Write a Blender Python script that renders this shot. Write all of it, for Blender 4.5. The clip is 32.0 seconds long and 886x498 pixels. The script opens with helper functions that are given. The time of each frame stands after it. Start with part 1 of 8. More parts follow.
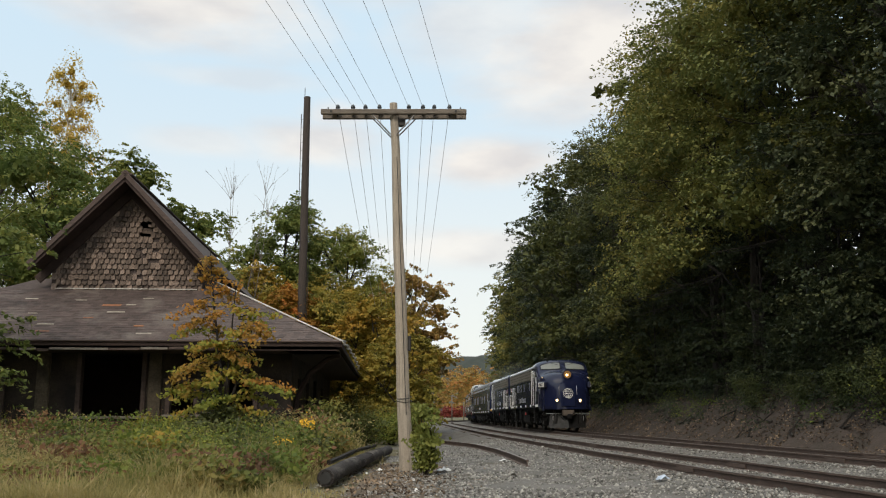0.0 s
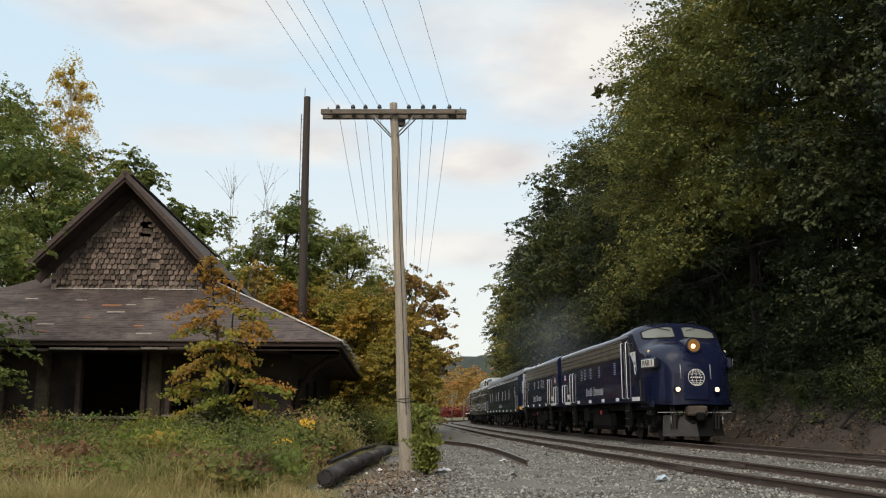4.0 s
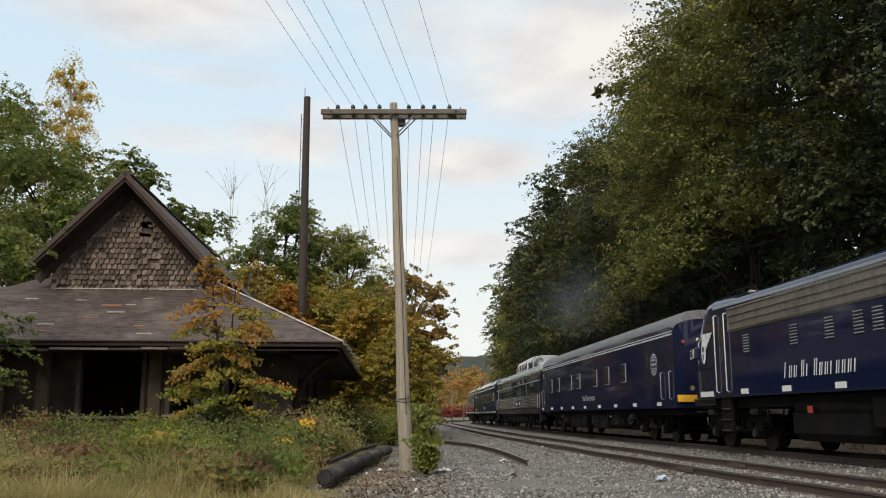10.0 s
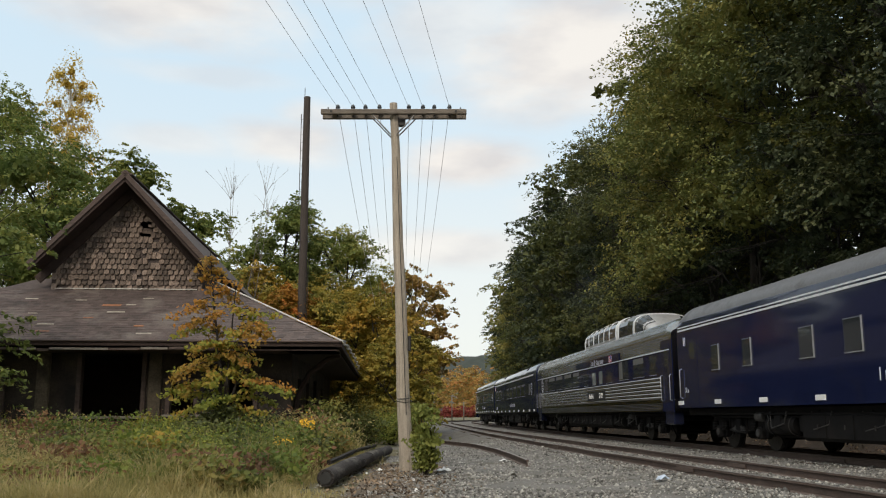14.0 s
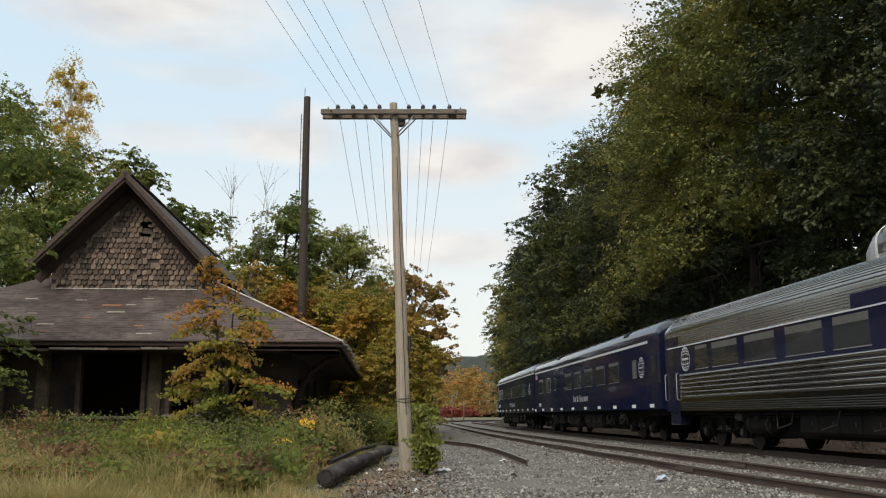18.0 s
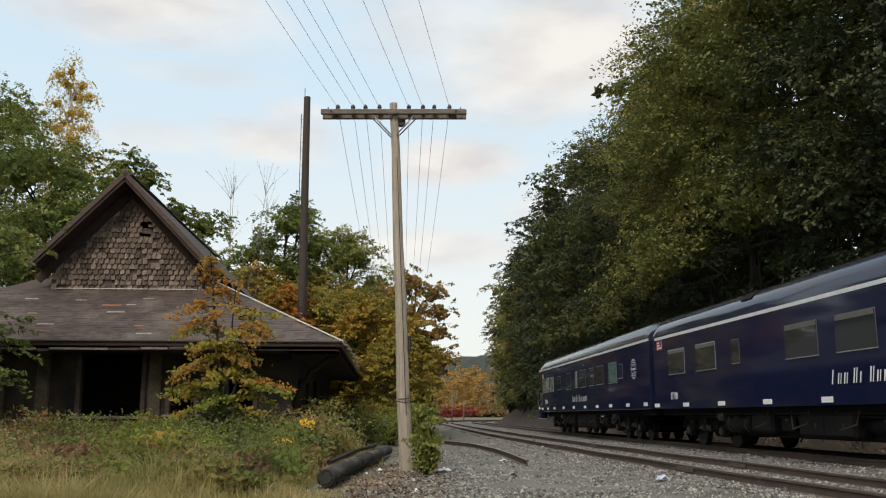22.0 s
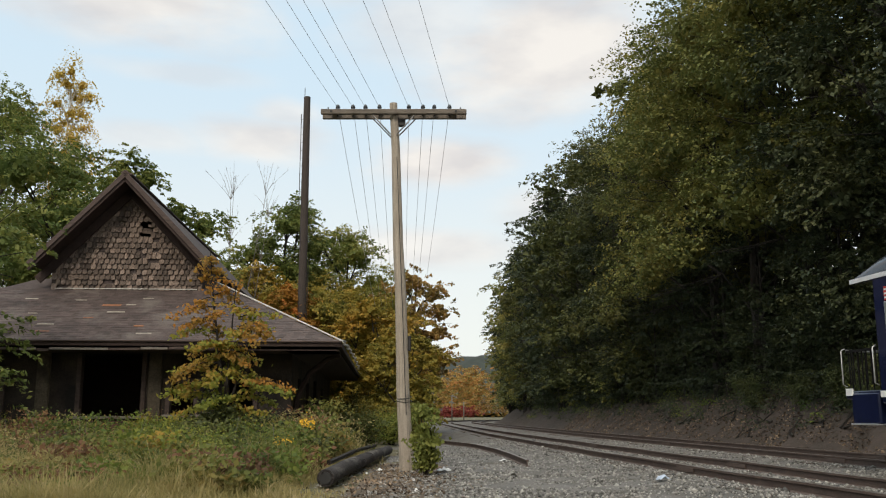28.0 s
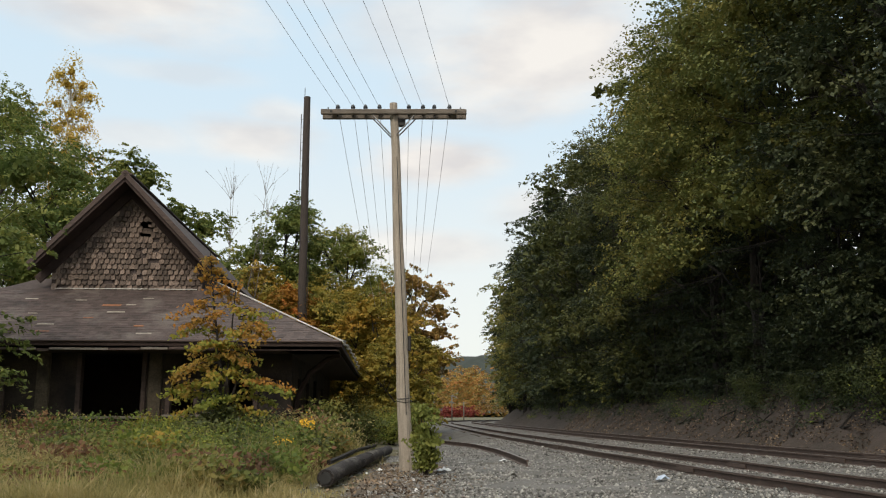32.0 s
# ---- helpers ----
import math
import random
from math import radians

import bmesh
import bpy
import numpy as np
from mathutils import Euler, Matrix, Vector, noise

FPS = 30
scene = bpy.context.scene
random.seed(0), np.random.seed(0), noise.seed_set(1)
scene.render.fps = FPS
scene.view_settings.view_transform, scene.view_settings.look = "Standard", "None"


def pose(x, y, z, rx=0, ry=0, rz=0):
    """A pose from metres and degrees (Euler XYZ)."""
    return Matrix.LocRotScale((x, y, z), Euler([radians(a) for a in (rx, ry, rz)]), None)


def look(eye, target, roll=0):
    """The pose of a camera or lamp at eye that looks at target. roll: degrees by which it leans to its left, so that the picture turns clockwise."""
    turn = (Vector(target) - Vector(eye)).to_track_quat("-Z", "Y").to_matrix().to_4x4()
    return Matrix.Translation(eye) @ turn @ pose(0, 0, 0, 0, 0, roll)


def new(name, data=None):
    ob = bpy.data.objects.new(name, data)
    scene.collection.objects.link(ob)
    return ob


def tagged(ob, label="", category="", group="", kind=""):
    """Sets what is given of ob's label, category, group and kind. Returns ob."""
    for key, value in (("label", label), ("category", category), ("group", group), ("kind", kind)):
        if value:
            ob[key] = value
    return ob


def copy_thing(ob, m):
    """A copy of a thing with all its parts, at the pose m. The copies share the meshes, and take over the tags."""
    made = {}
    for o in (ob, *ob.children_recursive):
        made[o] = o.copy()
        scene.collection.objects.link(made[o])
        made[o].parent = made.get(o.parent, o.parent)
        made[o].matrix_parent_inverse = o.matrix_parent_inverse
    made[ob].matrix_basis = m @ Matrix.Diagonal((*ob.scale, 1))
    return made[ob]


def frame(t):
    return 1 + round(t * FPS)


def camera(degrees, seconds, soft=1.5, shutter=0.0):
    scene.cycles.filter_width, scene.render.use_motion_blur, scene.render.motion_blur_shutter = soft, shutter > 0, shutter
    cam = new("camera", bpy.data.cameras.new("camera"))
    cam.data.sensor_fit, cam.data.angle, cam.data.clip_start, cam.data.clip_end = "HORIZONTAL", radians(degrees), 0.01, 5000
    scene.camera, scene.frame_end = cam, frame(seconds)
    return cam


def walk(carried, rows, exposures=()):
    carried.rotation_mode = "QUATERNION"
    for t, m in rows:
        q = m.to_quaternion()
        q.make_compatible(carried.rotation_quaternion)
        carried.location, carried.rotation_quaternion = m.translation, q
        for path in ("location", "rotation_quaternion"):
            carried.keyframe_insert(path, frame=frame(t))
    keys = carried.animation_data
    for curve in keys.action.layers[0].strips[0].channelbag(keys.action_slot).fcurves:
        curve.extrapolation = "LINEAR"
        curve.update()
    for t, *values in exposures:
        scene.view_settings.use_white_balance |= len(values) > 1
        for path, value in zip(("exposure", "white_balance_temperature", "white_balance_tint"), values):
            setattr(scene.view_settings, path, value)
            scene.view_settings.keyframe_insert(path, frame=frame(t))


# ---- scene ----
# ---- camera: a still tripod shot ----
cam = camera(52.0, 32.0, soft=1.1)
VIEW = pose(0, 0, 0.88, 100.41, 0, 0)
walk(cam, [(0, VIEW), (32, VIEW)], exposures=[(0, 0.35, 6950, 9), (32, 0.35, 6950, 9)])

# ---- sky, sun, exposure ----
SUN_AZ, SUN_EL = radians(193), radians(42)      # azimuth clockwise from +y
world = bpy.data.worlds.new("sky")
scene.world = world
world.use_nodes = True
wn = world.node_tree
sky = wn.nodes.new("ShaderNodeTexSky")
sky.sky_type = "NISHITA"
sky.sun_disc = False
sky.sun_elevation, sky.sun_rotation = SUN_EL, SUN_AZ
sky.dust_density = 1.5
wn.links.new(sky.outputs[0], wn.nodes["Background"].inputs[0])
wn.nodes["Background"].inputs[1].default_value = 0.185
sun = new("sun", bpy.data.lights.new("sun", "SUN"))
sun.data.energy, sun.data.angle, sun.data.color = 1.75, radians(30), (1.0, 0.92, 0.82)
sun.matrix_world = look((0, 0, 0), (-math.sin(SUN_AZ) * math.cos(SUN_EL), -math.cos(SUN_AZ) * math.cos(SUN_EL), -math.sin(SUN_EL)))

# ---- materials ----
MATS = {}


def material(name, color, rough=0.6, metal=0.0, vary=0.25, scale=6.0, bump=0.0, fine=60.0, coat=0.0, dirt=None, dirt_amount=0.0,
             dirt_scale=1.2, stretch=(1, 1, 1), per="", spread=0.0, specular=0.5, glow=0.0, glow_color=None):
    """A surface with broad and fine variation, optional stains, bump and a random shade per object or per island."""
    if name in MATS:
        return MATS[name]
    m = bpy.data.materials.new(name)
    m.use_nodes = True
    nt = m.node_tree
    N, L = nt.nodes, nt.links
    b = N["Principled BSDF"]
    b.inputs["Roughness"].default_value = rough
    b.inputs["Metallic"].default_value = metal
    b.inputs["Specular IOR Level"].default_value = specular
    b.inputs["Coat Weight"].default_value = coat
    b.inputs["Coat Roughness"].default_value = 0.06
    tc = N.new("ShaderNodeTexCoord")
    mp = N.new("ShaderNodeMapping")
    mp.inputs["Scale"].default_value = stretch
    L.new(tc.outputs["Object"], mp.inputs["Vector"])
    n1 = N.new("ShaderNodeTexNoise")
    n1.inputs["Scale"].default_value, n1.inputs["Detail"].default_value = scale, 6
    L.new(mp.outputs[0], n1.inputs["Vector"])
    n2 = N.new("ShaderNodeTexNoise")
    n2.inputs["Scale"].default_value, n2.inputs["Detail"].default_value = fine, 4
    L.new(mp.outputs[0], n2.inputs["Vector"])
    add = N.new("ShaderNodeMath")
    add.operation = "ADD"
    L.new(n1.outputs[0], add.inputs[0])
    L.new(n2.outputs[0], add.inputs[1])
    ramp = N.new("ShaderNodeMapRange")
    ramp.inputs[1].default_value, ramp.inputs[2].default_value = 0.7, 1.3
    ramp.inputs[3].default_value, ramp.inputs[4].default_value = 1 - vary, 1 + vary
    L.new(add.outputs[0], ramp.inputs[0])
    val = ramp.outputs[0]
    if per:
        if per == "object":
            info = N.new("ShaderNodeObjectInfo").outputs["Random"]
        else:
            info = N.new("ShaderNodeNewGeometry").outputs["Random Per Island"]
        r2 = N.new("ShaderNodeMapRange")
        r2.inputs[3].default_value, r2.inputs[4].default_value = 1 - spread, 1 + spread
        L.new(info, r2.inputs[0])
        mul = N.new("ShaderNodeMath")
        mul.operation = "MULTIPLY"
        L.new(val, mul.inputs[0])
        L.new(r2.outputs[0], mul.inputs[1])
        val = mul.outputs[0]
    sc = N.new("ShaderNodeVectorMath")
    sc.operation = "SCALE"
    sc.inputs[0].default_value = color
    L.new(val, sc.inputs["Scale"])
    col = sc.outputs[0]
    if dirt:
        n3 = N.new("ShaderNodeTexNoise")
        n3.inputs["Scale"].default_value, n3.inputs["Detail"].default_value = dirt_scale, 8
        n3.inputs["Roughness"].default_value = 0.65
        L.new(mp.outputs[0], n3.inputs["Vector"])
        r3 = N.new("ShaderNodeMapRange")
        r3.inputs[1].default_value, r3.inputs[2].default_value = 0.62 - dirt_amount * 0.4, 0.78 - dirt_amount * 0.3
        L.new(n3.outputs[0], r3.inputs[0])
        mix = N.new("ShaderNodeMix")
        mix.data_type = "RGBA"
        L.new(r3.outputs[0], mix.inputs[0])
        L.new(col, mix.inputs[6])
        mix.inputs[7].default_value = (*dirt, 1)
        col = mix.outputs[2]
    L.new(col, b.inputs["Base Color"])
    if bump:
        bp = N.new("ShaderNodeBump")
        bp.inputs["Strength"].default_value, bp.inputs["Distance"].default_value = bump, 0.02
        L.new(add.outputs[0], bp.inputs["Height"])
        L.new(bp.outputs[0], b.inputs["Normal"])
    if glow:
        b.inputs["Emission Color"].default_value = (*(glow_color or color), 1)
        b.inputs["Emission Strength"].default_value = glow
    MATS[name] = m
    return m


def leaf_material(name, c0, c1, c2, through_light=0.35, rough=0.6, speck=0.4, patch=0.55):
    """Leaves that vary one by one between three colours; light shines through them."""
    if name in MATS:
        return MATS[name]
    m = bpy.data.materials.new(name)
    m.use_nodes = True
    N, L = m.node_tree.nodes, m.node_tree.links
    N.remove(N["Principled BSDF"])
    geo = N.new("ShaderNodeNewGeometry")
    info = N.new("ShaderNodeObjectInfo")
    tc = N.new("ShaderNodeTexCoord")
    n1 = N.new("ShaderNodeTexNoise")
    n1.inputs["Scale"].default_value = patch
    L.new(tc.outputs["Object"], n1.inputs["Vector"])
    a = N.new("ShaderNodeMath")
    a.operation = "MULTIPLY_ADD"
    a.inputs[1].default_value = speck
    L.new(geo.outputs["Random Per Island"], a.inputs[0])
    a2 = N.new("ShaderNodeMath")
    a2.operation = "MULTIPLY_ADD"
    a2.inputs[1].default_value, a2.inputs[2].default_value = 1.7, -0.82 + (0.55 - speck) / 2
    L.new(n1.outputs[0], a2.inputs[0])
    L.new(a2.outputs[0], a.inputs[2])
    a3 = N.new("ShaderNodeMath")
    a3.operation = "MULTIPLY_ADD"
    a3.inputs[1].default_value = 0.3
    L.new(info.outputs["Random"], a3.inputs[0])
    L.new(a.outputs[0], a3.inputs[2])
    ramp = N.new("ShaderNodeValToRGB")
    e = ramp.color_ramp.elements
    e[0].position, e[0].color = 0.1, (*c0, 1)
    e[1].position, e[1].color = 0.95, (*c2, 1)
    mid = e.new(0.5)
    mid.color = (*c1, 1)
    L.new(a3.outputs[0], ramp.inputs[0])
    d = N.new("ShaderNodeBsdfPrincipled")
    d.inputs["Roughness"].default_value = rough
    d.inputs["Specular IOR Level"].default_value = 0.22
    tr = N.new("ShaderNodeBsdfTranslucent")
    mix = N.new("ShaderNodeMixShader")
    mix.inputs[0].default_value = through_light
    L.new(ramp.outputs[0], d.inputs["Base Color"])
    L.new(ramp.outputs[0], tr.inputs["Color"])
    L.new(d.outputs[0], mix.inputs[1])
    L.new(tr.outputs[0], mix.inputs[2])
    L.new(mix.outputs[0], N["Material Output"].inputs[0])
    MATS[name] = m
    return m


def glass_material(name, tint, rough=0.04):
    m = material(name, tint, rough=rough, vary=0.08, scale=1.5, specular=0.55, coat=0.1)
    return m


M_GRAVEL = material("grey_gravel", (0.142, 0.135, 0.123), 0.95, vary=0.45, scale=1.3, fine=28, bump=0.9, dirt=(0.10, 0.085, 0.065), dirt_amount=0.25)
M_STONE = material("ballast_stone", (0.225, 0.217, 0.197), 0.9, vary=0.25, per="island", spread=0.75, scale=3)
M_SOIL = material("grassy_soil", (0.16, 0.135, 0.07), 0.95, vary=0.4, scale=0.8, fine=20, bump=0.8, dirt=(0.05, 0.055, 0.02), dirt_amount=0.5)
M_DIRT = material("dirt_and_dead_leaves", (0.15, 0.11, 0.075), 0.95, vary=0.5, scale=2.5, fine=30, bump=0.9, dirt=(0.075, 0.06, 0.04), dirt_amount=0.4, dirt_scale=2.0)
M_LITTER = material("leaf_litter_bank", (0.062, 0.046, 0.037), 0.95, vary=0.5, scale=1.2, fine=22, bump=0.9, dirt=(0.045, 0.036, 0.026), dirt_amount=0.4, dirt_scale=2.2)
M_RAIL = material("rusty_rail", (0.09, 0.062, 0.05), 0.75, vary=0.3, scale=3, fine=40, bump=0.2)
M_RAILTOP = material("worn_rail_head", (0.16, 0.135, 0.115), 0.45, metal=0.5, vary=0.25, scale=4)
M_TIE = material("weathered_tie", (0.085, 0.068, 0.055), 0.9, vary=0.4, scale=4, stretch=(1, 8, 8), bump=0.5, per="object", spread=0.3)
M_POLE = material("silvered_wood", (0.36, 0.31, 0.25), 0.85, vary=0.3, scale=5, fine=50, stretch=(6, 6, 0.35), bump=0.5, dirt=(0.12, 0.1, 0.08), dirt_amount=0.12, dirt_scale=3)
M_DARKPOLE = material("creosoted_wood", (0.045, 0.034, 0.028), 0.8, vary=0.35, scale=5, stretch=(6, 6, 0.4), bump=0.4)
M_CHAR = material("charred_log", (0.034, 0.028, 0.026), 0.9, vary=0.4, scale=4, stretch=(3, 0.6, 3), bump=0.7, dirt=(0.17, 0.15, 0.13), dirt_amount=0.3, dirt_scale=1.3)
M_ARM = material("grey_crossarm_wood", (0.16, 0.135, 0.11), 0.85, vary=0.35, scale=5, stretch=(0.5, 8, 8), bump=0.4)
M_IRON = material("dark_iron", (0.05, 0.047, 0.045), 0.6, metal=0.6, vary=0.3)
M_GALV = material("galvanised_strap", (0.3, 0.29, 0.28), 0.5, metal=0.7, vary=0.2)
M_INSUL = material("grey_glass_insulator", (0.05, 0.055, 0.06), 0.15, vary=0.1, specular=0.8)
M_WIRE = material("line_wire", (0.5, 0.5, 0.52), 0.6, metal=0.0)
M_BARK = material("tree_bark", (0.03, 0.025, 0.02), 0.9, vary=0.4, scale=4, stretch=(4, 4, 0.7), bump=0.7)
M_BIRCH = material("birch_bark", (0.55, 0.52, 0.46), 0.8, vary=0.2, scale=4, stretch=(2, 2, 6), dirt=(0.06, 0.05, 0.045), dirt_amount=0.1, dirt_scale=5)
M_DEADWOOD = material("bare_grey_twigs", (0.17, 0.15, 0.13), 0.9, vary=0.3)
M_SHINGLE = material("weathered_wood_shingle", (0.165, 0.124, 0.1), 0.9, vary=0.4, scale=5, fine=50, stretch=(6, 6, 1), bump=0.5, per="object", spread=0.6)
M_ROOF = material("worn_slate_roofing", (0.082, 0.06, 0.053), 0.8, vary=0.25, scale=3, fine=30, bump=0.3, per="object", spread=0.28)
M_ROOFBASE = material("roof_underlay", (0.07, 0.053, 0.048), 0.9, vary=0.3)
M_TRIM = material("bare_trim_boards", (0.075, 0.052, 0.044), 0.85, vary=0.35, scale=4, stretch=(0.6, 3, 3), bump=0.3)
M_PALETRIM = material("grey_peeling_trim", (0.17, 0.15, 0.128), 0.85, vary=0.35, scale=5)
# Stained masonry whose colour is also lowered for the eaves' deep shade
M_WALL = material("shade_dark_stained_masonry", (0.058, 0.044, 0.033), 0.92, vary=0.4, scale=1.5, fine=20, bump=0.5, dirt=(0.014, 0.011, 0.01), dirt_amount=0.6, dirt_scale=0.7)
M_BRICK = material("dark_red_brick", (0.14, 0.065, 0.05), 0.9, vary=0.35, scale=4, bump=0.5)
# Brown wood taken near black, carrying the shade of soffits and rooms
M_DARKWOOD = material("shade_dark_old_wood", (0.036, 0.022, 0.018), 0.9, vary=0.4, scale=4)
M_FLASH = material("pale_ridge_flashing", (0.5, 0.48, 0.44), 0.6, vary=0.25, scale=8)
M_NAVY = material("glossy_navy_paint", (0.0092, 0.0128, 0.038), 0.08, vary=0.12, scale=1.2, fine=7, coat=0.0, dirt=(0.02, 0.02, 0.035), dirt_amount=0.15, dirt_scale=0.7)
M_NAVYDULL = material("dusty_navy_paint", (0.011, 0.0138, 0.034), 0.22, vary=0.2, scale=1.5, fine=9, dirt=(0.03, 0.028, 0.032), dirt_amount=0.3)
M_ROOFGREY = material("dusty_grey_car_roof", (0.13, 0.13, 0.135), 0.5, vary=0.2, scale=1.2, fine=14, dirt=(0.06, 0.058, 0.056), dirt_amount=0.3, specular=0.3)
# Pale blue-grey colour standing for the sky's sheen along the eave
M_EAVESHEEN = material("eave_sheen_paint", (0.24, 0.26, 0.31), 0.35, vary=0.15, scale=2)
M_ROOFGLOSS = material("glossy_slate_blue_roof", (0.028, 0.032, 0.044), 0.16, vary=0.2, scale=1.2, fine=14, dirt=(0.05, 0.05, 0.055), dirt_amount=0.2, specular=0.6)
M_STEEL = material("stainless_fluting", (0.33, 0.32, 0.3), 0.2, metal=1.0, vary=0.14, scale=1.5, stretch=(0.6, 3, 3), dirt=(0.28, 0.265, 0.24), dirt_amount=0.2, dirt_scale=1.4)
M_GRILLE = material("stainless_grille", (0.25, 0.22, 0.185), 0.42, metal=0.6, vary=0.28, scale=1.2, stretch=(1.2, 1, 1), fine=12, dirt=(0.11, 0.1, 0.085), dirt_amount=0.35)
M_WHITE = material("white_paint", (0.78, 0.78, 0.76), 0.5, vary=0.1, scale=3)
M_STRIPE = material("silver_white_stripe", (0.66, 0.67, 0.68), 0.35, vary=0.12, scale=2)
M_RED = material("red_paint", (0.5, 0.05, 0.045), 0.5, vary=0.1)
M_BLUE = material("flag_blue_paint", (0.04, 0.06, 0.22), 0.5, vary=0.1)
M_YELLOW = material("yellow_step_paint", (0.75, 0.42, 0.03), 0.5, vary=0.15)
M_BLACK = material("grimy_black_gear", (0.0095, 0.009, 0.009), 0.75, vary=0.4, scale=4, bump=0.25, dirt=(0.016, 0.014, 0.013), dirt_amount=0.25, specular=0.1)
M_PLOUGH = material("scuffed_plough_steel", (0.045, 0.045, 0.046), 0.45, metal=0.4, vary=0.4, scale=3, dirt=(0.03, 0.028, 0.026), dirt_amount=0.5, dirt_scale=2.5)
M_SILVER = material("aluminium_paint", (0.4, 0.4, 0.4), 0.4, metal=0.5, vary=0.2)
M_GEARMETAL = material("dulled_gear_metal", (0.045, 0.043, 0.041), 0.55, metal=0.3, vary=0.35, scale=4, dirt=(0.03, 0.028, 0.026), dirt_amount=0.4, dirt_scale=3)
M_HOUSING = material("rusty_coupler_housing", (0.075, 0.058, 0.046), 0.7, vary=0.4, scale=3, dirt=(0.03, 0.025, 0.022), dirt_amount=0.4)
M_FRAME = material("dull_window_frame", (0.11, 0.11, 0.12), 0.4, metal=0.3, vary=0.2)
M_WHEEL = material("wheel_steel", (0.04, 0.037, 0.035), 0.5, metal=0.6, vary=0.3)
M_GLASS = glass_material("dark_car_window", (0.03, 0.034, 0.036))
M_GLASSPALE = glass_material("pale_sheet_window", (0.2, 0.215, 0.2))
M_GLASSGREEN = glass_material("green_tinted_window", (0.085, 0.17, 0.14))
M_GLASSDOME = glass_material("grey_dome_glass", (0.085, 0.09, 0.09))
M_CURTAIN = material("pale_curtain", (0.11, 0.107, 0.095), 0.8, vary=0.2, scale=8)
M_HEADLIGHT = material("lit_headlight", (1.0, 0.8, 0.5), 0.3, glow=2.6, glow_color=(1.0, 0.66, 0.32))
M_AMBER = material("amber_reflector", (0.3, 0.16, 0.05), 0.25, metal=0.6, glow=0.08, glow_color=(1.0, 0.5, 0.15))
M_LENS = material("unlit_lens", (0.45, 0.38, 0.25), 0.15)
M_BULB = material("small_marker_lamp", (0.5, 0.38, 0.22), 0.3, glow=0.25, glow_color=(1.0, 0.7, 0.4))
M_BOARD = material("number_board_face", (0.7, 0.68, 0.64), 0.4, vary=0.08)
M_LETTER = material("black_lettering", (0.02, 0.02, 0.02), 0.5)
M_PAPER = material("white_litter", (0.75, 0.75, 0.74), 0.7, vary=0.1)
L_OAK = leaf_material("dark_green_leaves", (0.045, 0.056, 0.021), (0.09, 0.102, 0.032), (0.17, 0.155, 0.045), 0.25, 0.55)
L_DEEP = leaf_material("deep_green_leaves", (0.03, 0.043, 0.023), (0.055, 0.071, 0.033), (0.1, 0.106, 0.042), 0.22, 0.5)
L_OLIVE = leaf_material("olive_turning_leaves", (0.09, 0.112, 0.034), (0.18, 0.19, 0.053), (0.32, 0.265, 0.07), 0.3)
L_TURN = leaf_material("turning_green_leaves", (0.1, 0.125, 0.03), (0.22, 0.21, 0.045), (0.36, 0.27, 0.05), 0.35)
L_MAPLE = leaf_material("turning_maple_leaves", (0.1, 0.15, 0.03), (0.27, 0.28, 0.05), (0.5, 0.27, 0.06), 0.45, 0.6, 0.4, 0.9)
L_RUST = leaf_material("rusty_orange_leaves", (0.2, 0.15, 0.03), (0.38, 0.2, 0.04), (0.5, 0.18, 0.04), 0.4)
L_BRONZE = leaf_material("bronze_elm_leaves", (0.14, 0.13, 0.045), (0.3, 0.21, 0.065), (0.42, 0.24, 0.08), 0.4)
L_GOLD = leaf_material("golden_olive_leaves", (0.17, 0.165, 0.035), (0.33, 0.26, 0.05), (0.5, 0.3, 0.06), 0.4)
L_LOCUST = leaf_material("locust_leaves", (0.085, 0.125, 0.032), (0.18, 0.21, 0.055), (0.34, 0.3, 0.075), 0.4)
L_BIRCH = leaf_material("golden_birch_leaves", (0.28, 0.22, 0.05), (0.55, 0.4, 0.09), (0.72, 0.52, 0.16), 0.45)
L_LIGHT = leaf_material("light_green_leaves", (0.07, 0.11, 0.025), (0.17, 0.21, 0.045), (0.33, 0.32, 0.065), 0.4, 0.6, 0.3, 0.8)
L_BANK = leaf_material("shaded_bank_leaves", (0.045, 0.065, 0.026), (0.09, 0.11, 0.04), (0.17, 0.16, 0.06), 0.3)
L_BUSH = leaf_material("bright_bush_leaves", (0.12, 0.16, 0.04), (0.22, 0.24, 0.06), (0.34, 0.32, 0.09), 0.4)
L_BROWN = leaf_material("withered_brown_weeds", (0.1, 0.06, 0.035), (0.2, 0.1, 0.05), (0.3, 0.19, 0.09), 0.35)
L_GRASS = leaf_material("autumn_grass", (0.17, 0.17, 0.055), (0.36, 0.3, 0.12), (0.56, 0.44, 0.24), 0.5, 0.6, 0.3, 0.8)
L_WEED = leaf_material("mixed_weeds", (0.065, 0.09, 0.024), (0.17, 0.19, 0.05), (0.36, 0.21, 0.075), 0.45, 0.6, 0.25, 0.9)
L_LITTER = leaf_material("fallen_brown_leaves", (0.04, 0.028, 0.02), (0.13, 0.09, 0.058), (0.36, 0.26, 0.17), 0.15, 0.7, 0.9, 0.8)
L_FAR = leaf_material("distant_orange_woods", (0.2, 0.19, 0.06), (0.42, 0.26, 0.075), (0.5, 0.19, 0.065), 0.35)
L_RED = leaf_material("crimson_sumac_leaves", (0.16, 0.035, 0.025), (0.28, 0.055, 0.04), (0.34, 0.1, 0.06), 0.3)

# ---- small mesh tools ----


